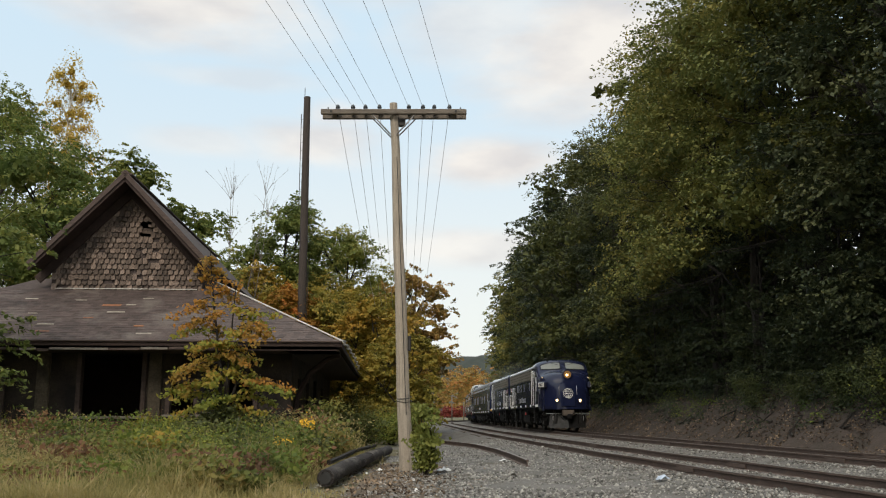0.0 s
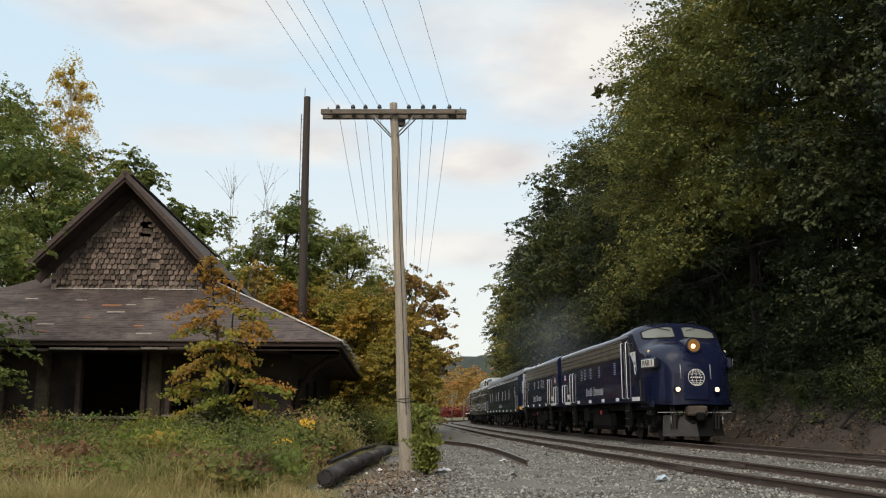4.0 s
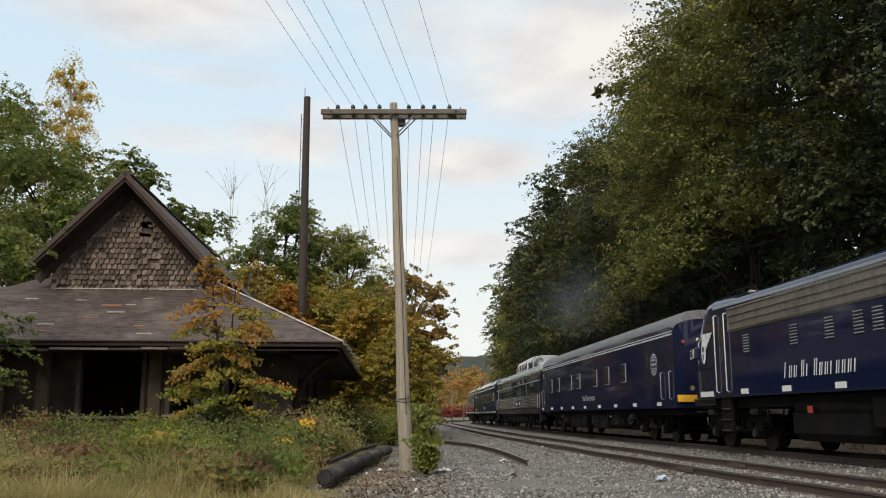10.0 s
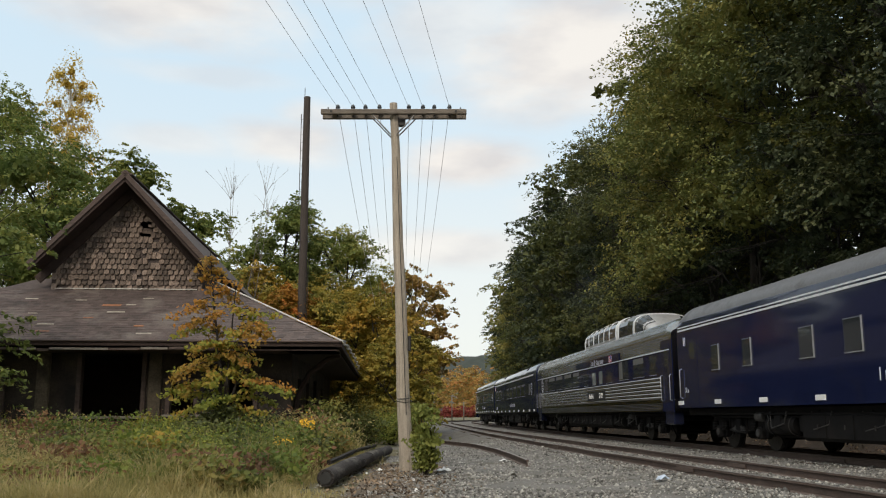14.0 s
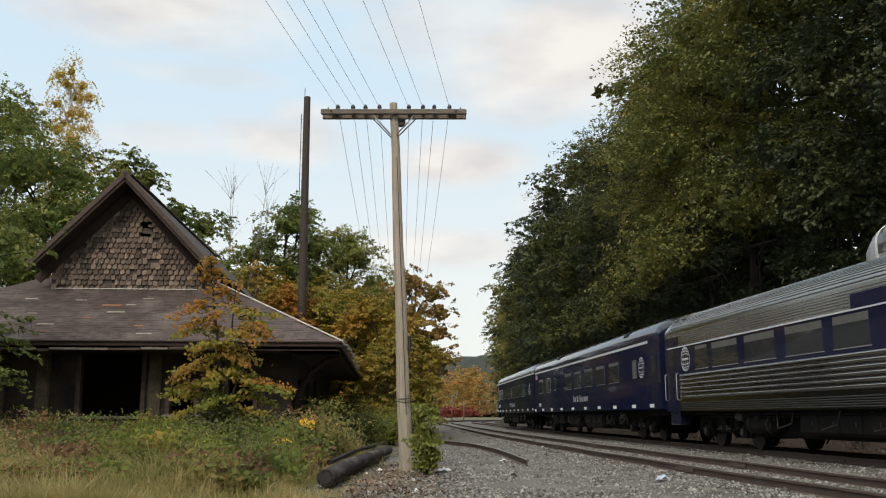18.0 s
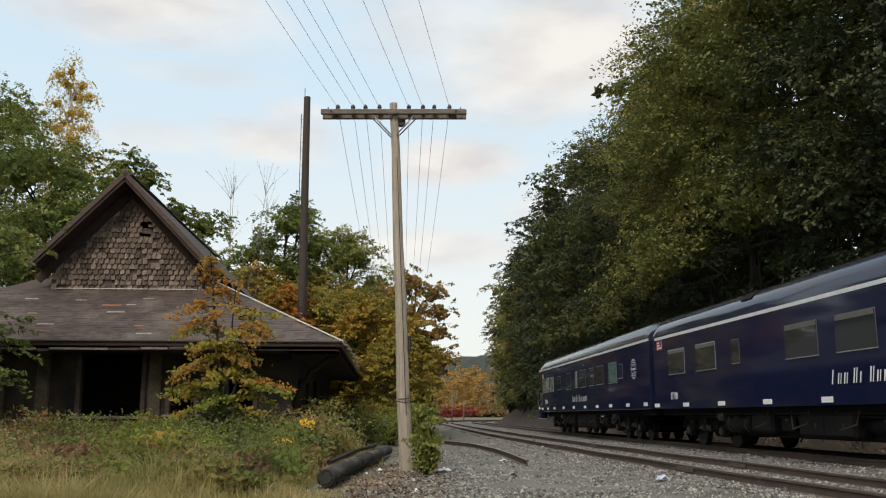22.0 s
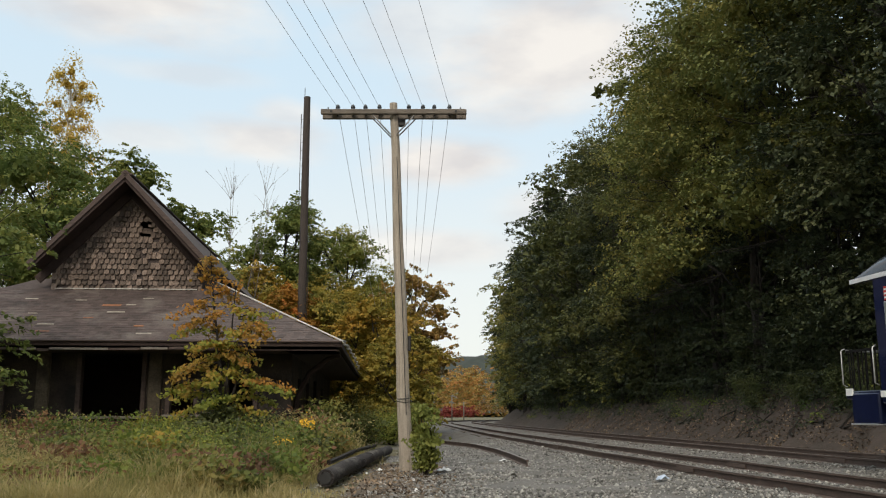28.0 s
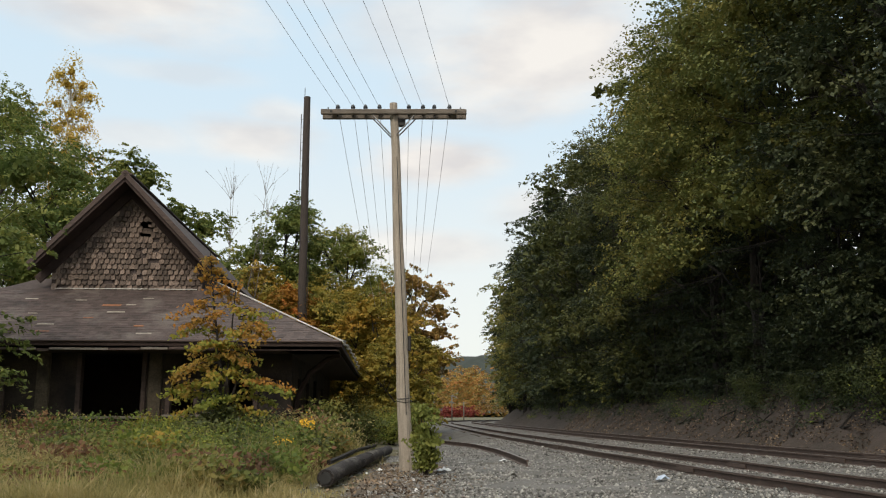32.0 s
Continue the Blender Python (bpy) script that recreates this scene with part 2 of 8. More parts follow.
def part(name, bm, mat, parent=None, label="", smooth=False):
    """Link a bmesh (or a mesh) as one object under a thing or a part."""
    if isinstance(bm, bmesh.types.BMesh):
        me = bpy.data.meshes.new(name)
        bm.normal_update()
        bm.to_mesh(me)
        bm.free()
    else:
        me = bm
    if mat and not me.materials:
        me.materials.append(mat)
    if smooth:
        me.polygons.foreach_set("use_smooth", [True] * len(me.polygons))
    ob = new(name, me)
    if parent is not None:
        ob.parent = parent
    if label:
        ob["label"] = label
    return ob


def raw_mesh(name, verts, faces, mat=None, smooth=False):
    me = bpy.data.meshes.new(name)
    me.from_pydata([tuple(v) for v in verts], [], faces)
    me.update()
    if mat:
        me.materials.append(mat)
    if smooth:
        me.polygons.foreach_set("use_smooth", [True] * len(me.polygons))
        me.set_sharp_from_angle(angle=radians(50))
    return me


def quads_mesh(name, quads, mat):
    """Many loose leaves, each of three or four corners: (count, corners, 3)."""
    n, k = quads.shape[:2]
    me = bpy.data.meshes.new(name)
    me.vertices.add(n * k)
    me.vertices.foreach_set("co", np.ascontiguousarray(quads, dtype=np.float32).ravel())
    me.loops.add(n * k)
    me.loops.foreach_set("vertex_index", np.arange(n * k, dtype=np.int32))
    me.polygons.add(n)
    me.polygons.foreach_set("loop_start", np.arange(0, n * k, k, dtype=np.int32))
    me.update(calc_edges=True)
    me.materials.append(mat)
    return me


def box(bm, cx, cy, cz, sx, sy, sz, bevel=0.0, turn=None):
    m = Matrix.Translation((cx, cy, cz))
    if turn is not None:
        m = m @ turn
    g = bmesh.ops.create_cube(bm, size=1, matrix=m @ Matrix.Diagonal((sx, sy, sz, 1)))
    if bevel:
        edges = list({e for v in g["verts"] for e in v.link_edges})
        bmesh.ops.bevel(bm, geom=edges, offset=bevel, segments=1, affect="EDGES", profile=0.5)


def box_part(name, mat, parent, cx, cy, cz, sx, sy, sz, bevel=0.0, label="", turn=None):
    bm = bmesh.new()
    box(bm, cx, cy, cz, sx, sy, sz, bevel, turn)
    return part(name, bm, mat, parent, label)


def cyl(bm, p0, p1, r0, r1=None, n=10, caps=True):
    p0, p1 = Vector(p0), Vector(p1)
    d = p1 - p0
    m = Matrix.Translation((p0 + p1) / 2) @ d.to_track_quat("Z", "Y").to_matrix().to_4x4()
    bmesh.ops.create_cone(bm, cap_ends=caps, segments=n, radius1=r0, radius2=r0 if r1 is None else r1, depth=d.length, matrix=m)


def cyl_part(name, mat, parent, p0, p1, r0, r1=None, n=10, label="", smooth=True):
    bm = bmesh.new()
    cyl(bm, p0, p1, r0, r1, n)
    ob = part(name, bm, mat, parent, label)
    if smooth:
        ob.data.polygons.foreach_set("use_smooth", [len(f.vertices) == 4 for f in ob.data.polygons])
    return ob


def tube_mesh(name, pts, radii, n=6, mat=None):
    """A tapered tube along points."""
    verts, faces = [], []
    pts = [Vector(q) for q in pts]
    for i, q in enumerate(pts):
        d = (pts[min(i + 1, len(pts) - 1)] - pts[max(i - 1, 0)]).normalized()
        a = d.cross(Vector((0.13, 0.97, 0.2))).normalized()
        b = d.cross(a)
        for k in range(n):
            w = 2 * math.pi * k / n
            verts.append(q + (a * math.cos(w) + b * math.sin(w)) * radii[i])
    for i in range(len(pts) - 1):
        for k in range(n):
            k2 = (k + 1) % n
            faces.append((i * n + k, i * n + k2, (i + 1) * n + k2, (i + 1) * n + k))
    faces.append(tuple(range(n - 1, -1, -1)))
    faces.append(tuple((len(pts) - 1) * n + k for k in range(n)))
    return raw_mesh(name, verts, faces, mat, smooth=True)


def join_raw(list_of_meshdata):
    V, F = [], []
    for v, f in list_of_meshdata:
        o = len(V)
        V += list(v)
        F += [tuple(i + o for i in q) for q in f]
    return V, F


def tube_data(pts, radii, n=5):
    me = tube_mesh("tmp", pts, radii, n)
    V = [v.co.copy() for v in me.vertices]
    F = [tuple(q.vertices) for q in me.polygons]
    bpy.data.meshes.remove(me)
    return V, F


def lettering(name, text, height, mat, parent, m, label="", shear=0.0, squeeze=1.0):
    """Flat raised letters; m places them (x along the text, z of m out of the surface)."""
    cu = bpy.data.curves.new(name, "FONT")
    cu.body, cu.size, cu.align_x, cu.align_y, cu.extrude, cu.shear, cu.space_character = text, height * 1.38, "CENTER", "CENTER", 0.004, shear, 1.0
    cu.offset = height * 0.018
    ob = bpy.data.objects.new(name, cu)
    scene.collection.objects.link(ob)
    me = bpy.data.meshes.new_from_object(ob.evaluated_get(bpy.context.evaluated_depsgraph_get()))
    bpy.data.objects.remove(ob)
    me.materials.clear()
    me.transform(m @ Matrix.Diagonal((squeeze, 1, 1, 1)))
    return part(name, me, mat, parent, label)


def thing(name, m=None, label="", category="", group="", kind=""):
    ob = new(name)
    ob.empty_display_size = 0.2
    if m is not None:
        ob.matrix_world = m
    return tagged(ob, label, category, group, kind)


# ---- the railway's plan: arc length runs away from the camera ----
KNOT = np.linspace(-20, 200, 11)
BEND = [0.00465, 0.00054, 0.00117, 0.00008, 0.0002, 0.00123, 0.00226, 0.00329, 0.00432, 0.00535, 0.00638]
S_AXIS = np.arange(-240.0, 330.0, 0.25)
_k = np.interp(S_AXIS, KNOT, BEND)
_zero = int(np.argmin(abs(S_AXIS)))
_phi = np.concatenate([[0], np.cumsum((_k[1:] + _k[:-1]) * 0.125)])
HEADING = _phi - _phi[_zero] - 0.0741
_tx = np.concatenate([[0], np.cumsum(np.sin((HEADING[1:] + HEADING[:-1]) / 2) * 0.25)])
_ty = np.concatenate([[0], np.cumsum(np.cos((HEADING[1:] + HEADING[:-1]) / 2) * 0.25)])
TRACK_X, TRACK_Y = _tx - _tx[_zero] + 9.159, _ty - _ty[_zero] + 25.054
SPACING = 4.52           # between the two tracks' centres


def on_track(s, right=0.0, z=0.0):
    """A point at arc length s, so many metres right of the far track's centre (looking away)."""
    x, y, h = (float(np.interp(s, S_AXIS, a)) for a in (TRACK_X, TRACK_Y, HEADING))
    return Vector((x + math.cos(h) * right, y - math.sin(h) * right, z))


def gone(t):
    """How far the train's head has come at t seconds."""
    q = (t - 15) / 10
    return 61.5008 + 64.0533 * q + 1.1027 * q * q - 1.4229 * q ** 3 - 0.2577 * q ** 4 + 0.13 * max(0.0, t - 26.5) ** 2


def side_of_track(x, y):
    """Signed distance right of the far track's centre, and arc length, for arrays."""
    x, y = np.asarray(x, float), np.asarray(y, float)
    sx, sy, sh, ss = TRACK_X[::8], TRACK_Y[::8], HEADING[::8], S_AXIS[::8]
    best = np.full(x.shape, 1e18)
    idx = np.zeros(x.shape, int)
    for i in range(len(sx)):
        d = (x - sx[i]) ** 2 + (y - sy[i]) ** 2
        m = d < best
        best[m] = d[m]
        idx[m] = i
    v = (x - sx[idx]) * np.cos(sh[idx]) - (y - sy[idx]) * np.sin(sh[idx])
    return v, ss[idx]


def ground_z(x, y):
    x, y = np.asarray(x, float), np.asarray(y, float)
    v, s = side_of_track(x, y)
    z = np.full(x.shape, -0.3)
    for c in (0.0, -SPACING):
        z = np.maximum(z, -0.16 - 0.14 * np.clip((np.abs(v - c) - 1.25) / 0.9, 0, 1))
    far = np.exp(-(np.maximum(0, np.hypot(x, y) - 260) / 300) ** 2)
    bank = np.interp(v, [2.9, 3.4, 5.6, 8.0, 14, 40, 90], [0, 0.12, 1.9, 3.2, 5.6, 14, 22]) * far
    z = z + np.where(v > 0, bank, 0)
    left = np.clip((-1.9 - x) / 2.0, 0, 1) * np.clip((y + 4) / 8, 0, 1)
    z = z + 0.12 * left * (v < 0)
    return z

# ---- ground: one sheet to the horizon ----


def spread(lo, hi, step, reach, grow=1.35):
    a = list(np.arange(lo, hi + 1e-6, step))
    d, out = step, []
    q = hi
    while q < reach:
        d *= grow
        q += d
        out.append(q)
    d, left = step, []
    q = lo
    while q > -reach:
        d *= grow
        q -= d
        left.append(q)
    return np.array(left[::-1] + a + out)


def build_ground():
    xs, ys = spread(-22, 34, 0.5, 4200), spread(4, 120, 0.75, 4200)
    X, Y = np.meshgrid(xs, ys)
    Z = ground_z(X, Y)
    rng = np.random.default_rng(3)
    v, s = side_of_track(X, Y)
    near = (np.abs(v) > 2.2) & (np.abs(v + SPACING) > 2.2)
    Z = Z + np.where(near, rng.normal(0, 0.018, Z.shape), 0) + np.where(v > 3.2, rng.normal(0, 0.045, Z.shape), 0)
    nx, ny = len(xs), len(ys)
    verts = np.stack([X, Y, Z], -1).reshape(-1, 3)
    faces, mats = [], []
    vv = v.reshape(ny, nx)
    edge = -1.75 + 0.5 * np.sin(Y * 0.9) + rng.normal(0, 0.18, X.shape)
    for j in range(ny - 1):
        for i in range(nx - 1):
            faces.append((j * nx + i, j * nx + i + 1, (j + 1) * nx + i + 1, (j + 1) * nx + i))
            w = vv[j, i]
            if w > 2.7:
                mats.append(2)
            elif -1.9 < X[j, i] < -0.25 and 11 < Y[j, i] < 23 and X[j, i] < -0.25 + 0.35 * math.sin(Y[j, i] * 1.9) and w < -7:
                mats.append(3)
            elif X[j, i] < edge[j, i] - max(0, Y[j, i] - 40) * 0.02 and w < -7:
                mats.append(1)
            elif abs(Y[j, i]) > 260 or w < -12:
                mats.append(1)
            else:
                mats.append(0)
    me = raw_mesh("ground", verts, faces, None, smooth=True)
    for m in (M_GRAVEL, M_SOIL, M_LITTER, M_DIRT):
        me.materials.append(m)
    me.polygons.foreach_set("material_index", mats)
    return tagged(new("ground", me), "gravel yard, rough grass and leaf-littered bank", "ground", kind="structure")


build_ground()


def build_clouds():
    """Broken cloud that drifts: a glowing layer with gaps, far behind everything."""
    m = bpy.data.materials.new("drifting_cloud")
    m.use_nodes = True
    N, L = m.node_tree.nodes, m.node_tree.links
    N.remove(N["Principled BSDF"])
    tc = N.new("ShaderNodeTexCoord")
    mp = N.new("ShaderNodeMapping")
    mp.inputs["Scale"].default_value = (1, 1, 2.6)
    mp.inputs["Location"].default_value = (0.35, 0.0, 0.12)
    L.new(tc.outputs["Object"], mp.inputs["Vector"])
    n1 = N.new("ShaderNodeTexNoise")
    n1.inputs["Scale"].default_value, n1.inputs["Detail"].default_value, n1.inputs["Roughness"].default_value = 7.0, 6, 0.55
    L.new(mp.outputs[0], n1.inputs["Vector"])

    def calc(op, a, b=0.0, c=None):
        q = N.new("ShaderNodeMath")
        q.operation = op
        for i, v in enumerate((a, b) if c is None else (a, b, c)):
            if isinstance(v, (int, float)):
                q.inputs[i].default_value = v
            else:
                L.new(v, q.inputs[i])
        return q.outputs[0]

    def soft(v, lo, hi, to0=0.0, to1=1.0):
        q = N.new("ShaderNodeMapRange")
        q.interpolation_type = "SMOOTHSTEP"
        for i, x in enumerate((lo, hi, to0, to1)):
            q.inputs[i + 1].default_value = x
        L.new(v, q.inputs[0])
        return q.outputs[0]
    wob = calc("MULTIPLY_ADD", n1.outputs[0], 1.5, -0.75)
    cover = None
    # banks of cloud: azimuth and elevation in degrees, half-widths, fullness
    for az, el, wa, we, full in ((-19.0, 24.5, 9.0, 2.6, 0.9), (-26.0, 27.5, 9.0, 2.5, 0.8), (-10.5, 17.0, 4.4, 1.5, 0.85), (-9.0, 18.6, 2.5, 0.9, 0.6), (2.0, 15.8, 4.6, 1.5, 1.0), (8.0, 22.5, 8.0, 4.0, 0.95), (1.0, 24.0, 6.5, 2.6, 0.6),
                                 (0.0, 10.5, 6.0, 1.3, 0.8), (-17.0, 16.5, 4.0, 1.0, 0.5), (-6.0, 26.5, 6.0, 1.6, 0.5), (-16.0, 20.5, 5.0, 0.8, 0.4), (9.0, 13.0, 5.0, 1.6, 0.7)):
        ra, re_ = radians(az), radians(el)
        off = N.new("ShaderNodeVectorMath")
        off.operation = "SUBTRACT"
        L.new(tc.outputs["Object"], off.inputs[0])
        off.inputs[1].default_value = (math.sin(ra) * math.cos(re_), math.cos(ra) * math.cos(re_), math.sin(re_))
        sc = N.new("ShaderNodeVectorMath")
        sc.operation = "MULTIPLY"
        L.new(off.outputs[0], sc.inputs[0])
        sc.inputs[1].default_value = (1 / radians(wa), 0.0, 1 / radians(we))
        ln = N.new("ShaderNodeVectorMath")
        ln.operation = "LENGTH"
        L.new(sc.outputs[0], ln.inputs[0])
        ahead = N.new("ShaderNodeSeparateXYZ")
        L.new(tc.outputs["Object"], ahead.inputs[0])
        v = calc("MULTIPLY", soft(calc("ADD", ln.outputs["Value"], wob), 1.35, 0.35, 0.0, full), soft(ahead.outputs[1], 0.2, 0.5))
        cover = v if cover is None else calc("MAXIMUM", cover, v)
    # broken cloud over the rest of the sky
    rest = calc("MULTIPLY", soft(n1.outputs[0], 0.42, 0.6, 0.1, 0.95), soft(ahead.outputs[1], 0.82, 0.6))
    cover = calc("MAXIMUM", cover, rest)
    n2 = N.new("ShaderNodeTexNoise")
    n2.inputs["Scale"].default_value, n2.inputs["Detail"].default_value = 9.0, 5
    L.new(mp.outputs[0], n2.inputs["Vector"])
    ramp = N.new("ShaderNodeValToRGB")
    e = ramp.color_ramp.elements
    e[0].position, e[0].color = 0.36, (0.69, 0.675, 0.69, 1)
    e[1].position, e[1].color = 0.64, (0.89, 0.86, 0.835, 1)
    L.new(n2.outputs[0], ramp.inputs[0])
    blue = N.new("ShaderNodeMix")
    blue.data_type = "RGBA"
    L.new(soft(ahead.outputs[2], 0.08, 0.4), blue.inputs[0])
    blue.inputs[6].default_value = (0.79, 0.84, 0.86, 1)
    blue.inputs[7].default_value = (0.6, 0.775, 0.94, 1)
    tint = N.new("ShaderNodeMix")
    tint.data_type = "RGBA"
    L.new(cover, tint.inputs[0])
    L.new(blue.outputs[2], tint.inputs[6])
    L.new(ramp.outputs[0], tint.inputs[7])
    em = N.new("ShaderNodeEmission")
    L.new(soft(ahead.outputs[2], 0.5, 0.9, 0.84, 1.1), em.inputs[1])
    L.new(tint.outputs[2], em.inputs[0])
    tr = N.new("ShaderNodeBsdfTransparent")
    mix = N.new("ShaderNodeMixShader")
    mix.inputs[0].default_value = 0.93
    L.new(tr.outputs[0], mix.inputs[1])
    L.new(em.outputs[0], mix.inputs[2])
    L.new(mix.outputs[0], N["Material Output"].inputs[0])
    V, F = [], []
    nu, nv = 72, 24
    for j in range(nv + 1):
        el = -0.02 + (math.pi / 2 - 0.02) * (j / nv)
        for i in range(nu):
            az = 2 * math.pi * i / nu
            V.append((math.cos(az) * math.cos(el), math.sin(az) * math.cos(el), math.sin(el)))
    for j in range(nv):
        for i in range(nu):
            k = (i + 1) % nu
            F.append((j * nu + i, (j + 1) * nu + i, (j + 1) * nu + k, j * nu + k))
    ob = new("cloud_backdrop", raw_mesh("cloud_backdrop", V, F, m, smooth=True))
    ob.scale = (4300, 4300, 4300)
    ob.visible_shadow = False
    return tagged(ob, "broken pale cloud over blue sky", "cloud", kind="structure")


CLOUDS = build_clouds()

# ---- the two tracks ----
RAIL_PROFILE = [(-0.07, -0.17), (0.07, -0.17), (0.07, -0.155), (0.012, -0.135), (0.012, -0.045), (0.037, -0.035), (0.037, -0.004), (0.028, 0.0),
                (-0.028, 0.0), (-0.037, -0.004), (-0.037, -0.035), (-0.012, -0.045), (-0.012, -0.135), (-0.07, -0.155)]


def sweep_rail(name, path, parent, label=""):
    """A rail of true section along plan points (x, y, z)."""
    n = len(RAIL_PROFILE)
    V, F, M = [], [], []
    for i, q in enumerate(path):
        d = path[min(i + 1, len(path) - 1)] - path[max(i - 1, 0)]
        d = Vector((d.x, d.y, 0)).normalized()
        r = Vector((d.y, -d.x, 0))
        V += [q + r * a + Vector((0, 0, b)) for a, b in RAIL_PROFILE]
    for i in range(len(path) - 1):
        for k in range(n):
            k2 = (k + 1) % n
            F.append((i * n + k, i * n + k2, (i + 1) * n + k2, (i + 1) * n + k))
            M.append(1 if k in (6, 7, 8) else 0)
    F += [tuple(range(n - 1, -1, -1)), tuple((len(path) - 1) * n + k for k in range(n))]
    M += [0, 0]
    me = raw_mesh(name, V, F)
    me.materials.append(M_RAIL)
    me.materials.append(M_RAILTOP)
    me.polygons.foreach_set("material_index", M)
    return part(name, me, None, parent, label)


def build_tracks():
    rng = random.Random(5)
    for name, off, lab in (("main_track", 0.0, "main line of rusty rails on grey ballast"), ("side_track", -SPACING, "siding with rusty rails half sunk in ballast")):
        tr = thing(name, label=lab, category="railway track", kind="structure")
        for g in (-0.755, 0.755):
            wob = rng.random() * 6
            path = []
            s = -60.0
            while s < 230:
                dip = -0.012 * (0.5 + 0.5 * math.sin(s * 0.8 + wob)) if off else 0.0
                path.append(on_track(s, off + g, dip))
                s += 1.0 if s < 60 else 2.5
            rail = sweep_rail("rail", path, tr)
            s = -8.0 + rng.random() * 5
            while s < 70:
                for side in (-1, 1):
                    a, b = on_track(s - 0.45, off + g + side * 0.03, -0.09), on_track(s + 0.45, off + g + side * 0.03, -0.09)
                    c = (a + b) / 2
                    d = b - a
                    box_part("joint_bar", M_RAIL, rail, c.x, c.y, c.z, 0.022, 0.9, 0.085, 0.006, turn=Matrix.Rotation(math.atan2(-d.x, d.y), 4, "Z"))
                s += 11.9
        tie = bmesh.new()
        box(tie, 0, 0, 0, 2.55, 0.22, 0.16, 0.012)
        me = bpy.data.meshes.new("tie")
        tie.to_mesh(me)
        tie.free()
        me.materials.append(M_TIE)
        s = -14.0
        while s < 70:
            q = on_track(s, off + rng.uniform(-0.05, 0.05))
            h = float(np.interp(s, S_AXIS, HEADING))
            ob = new("tie", me)
            ob.parent = tr
            ob.matrix_basis = pose(q.x, q.y, -0.245 + rng.uniform(-0.012, 0.012), rng.uniform(-0.6, 0.6), 0, -math.degrees(h) + rng.uniform(-1.5, 1.5))
            s += 0.53 + rng.uniform(-0.03, 0.03)


build_tracks()


def build_stones():
    """Loose ballast: small broken stones on the yard, denser near the tracks."""
    rng = np.random.default_rng(8)
    n = 42000
    y = 9.5 + 32 * rng.random(n) ** 1.7
    x = -2.2 + (0.52 * y + 3.5) * rng.random(n)
    v, s = side_of_track(x, y)
    keep = (v < 3.1)
    for c in (0, -SPACING):
        for g in (-0.755, 0.755):
            keep &= np.abs(v - c - g) > 0.09
    keep &= ~((x < -1.2) & (rng.random(n) < 0.75))
    x, y = x[keep], y[keep]
    z = ground_z(x, y)
    m = len(x)
    size = 0.016 + 0.022 * rng.random(m) ** 2
    size *= np.where(rng.random(m) < 0.02, 1.9, 1.0)
    octa = np.array([(1, 0, 0), (-1, 0, 0), (0, 1, 0), (0, -1, 0), (0, 0, 1), (0, 0, -1)], float)
    P = octa[None] * rng.uniform(0.6, 1.3, (m, 6, 1)) * size[:, None, None]
    P[:, :, 2] *= 0.75
    a = rng.random(m) * 6.28
    ca, sa = np.cos(a)[:, None], np.sin(a)[:, None]
    Q = np.stack([P[..., 0] * ca - P[..., 1] * sa, P[..., 0] * sa + P[..., 1] * ca, P[..., 2]], -1)
    Q += np.stack([x, y, z + size * 0.25], -1)[:, None]
    tri = np.array([(0, 2, 4), (2, 1, 4), (1, 3, 4), (3, 0, 4), (2, 0, 5), (1, 2, 5), (3, 1, 5), (0, 3, 5)])
    F = (tri[None] + 6 * np.arange(m)[:, None, None]).reshape(-1, 3)
    me = bpy.data.meshes.new("gravel")
    me.vertices.add(6 * m)
    me.vertices.foreach_set("co", Q.astype(np.float32).ravel())
    me.loops.add(len(F) * 3)
    me.loops.foreach_set("vertex_index", F.astype(np.int32).ravel())
    me.polygons.add(len(F))
    me.polygons.foreach_set("loop_start", np.arange(0, 3 * len(F), 3, dtype=np.int32))
    me.update(calc_edges=True)
    me.materials.append(M_STONE)
    tagged(new("gravel", me), "loose grey crushed-stone ballast between the tracks", "gravel", kind="stuff")


build_stones()

# ---- trees ----


def unit(rng, n):
    v = rng.normal(size=(n, 3))
    return v / np.linalg.norm(v, axis=1)[:, None]


def leaf_quads(rng, centers, normals, length, width, droop=0.0, jitter=0.55):
    """Pointed leaves at centers, facing roughly along normals."""
    n = len(centers)
    nn = normals + rng.normal(0, jitter, (n, 3))
    nn /= np.linalg.norm(nn, axis=1)[:, None]
    t = np.cross(nn, unit(rng, n))
    t[:, 2] -= droop
    t /= np.linalg.norm(t, axis=1)[:, None] + 1e-9
    b = np.cross(nn, t)
    b /= np.linalg.norm(b, axis=1)[:, None] + 1e-9
    k = rng.uniform(0.65, 1.25, n)[:, None]
    L, W = t * length * k, b * width * k * 0.5
    return np.stack([centers - L * 0.5, centers + W - L * 0.05, centers + L * 0.5, centers - W - L * 0.05], 1)


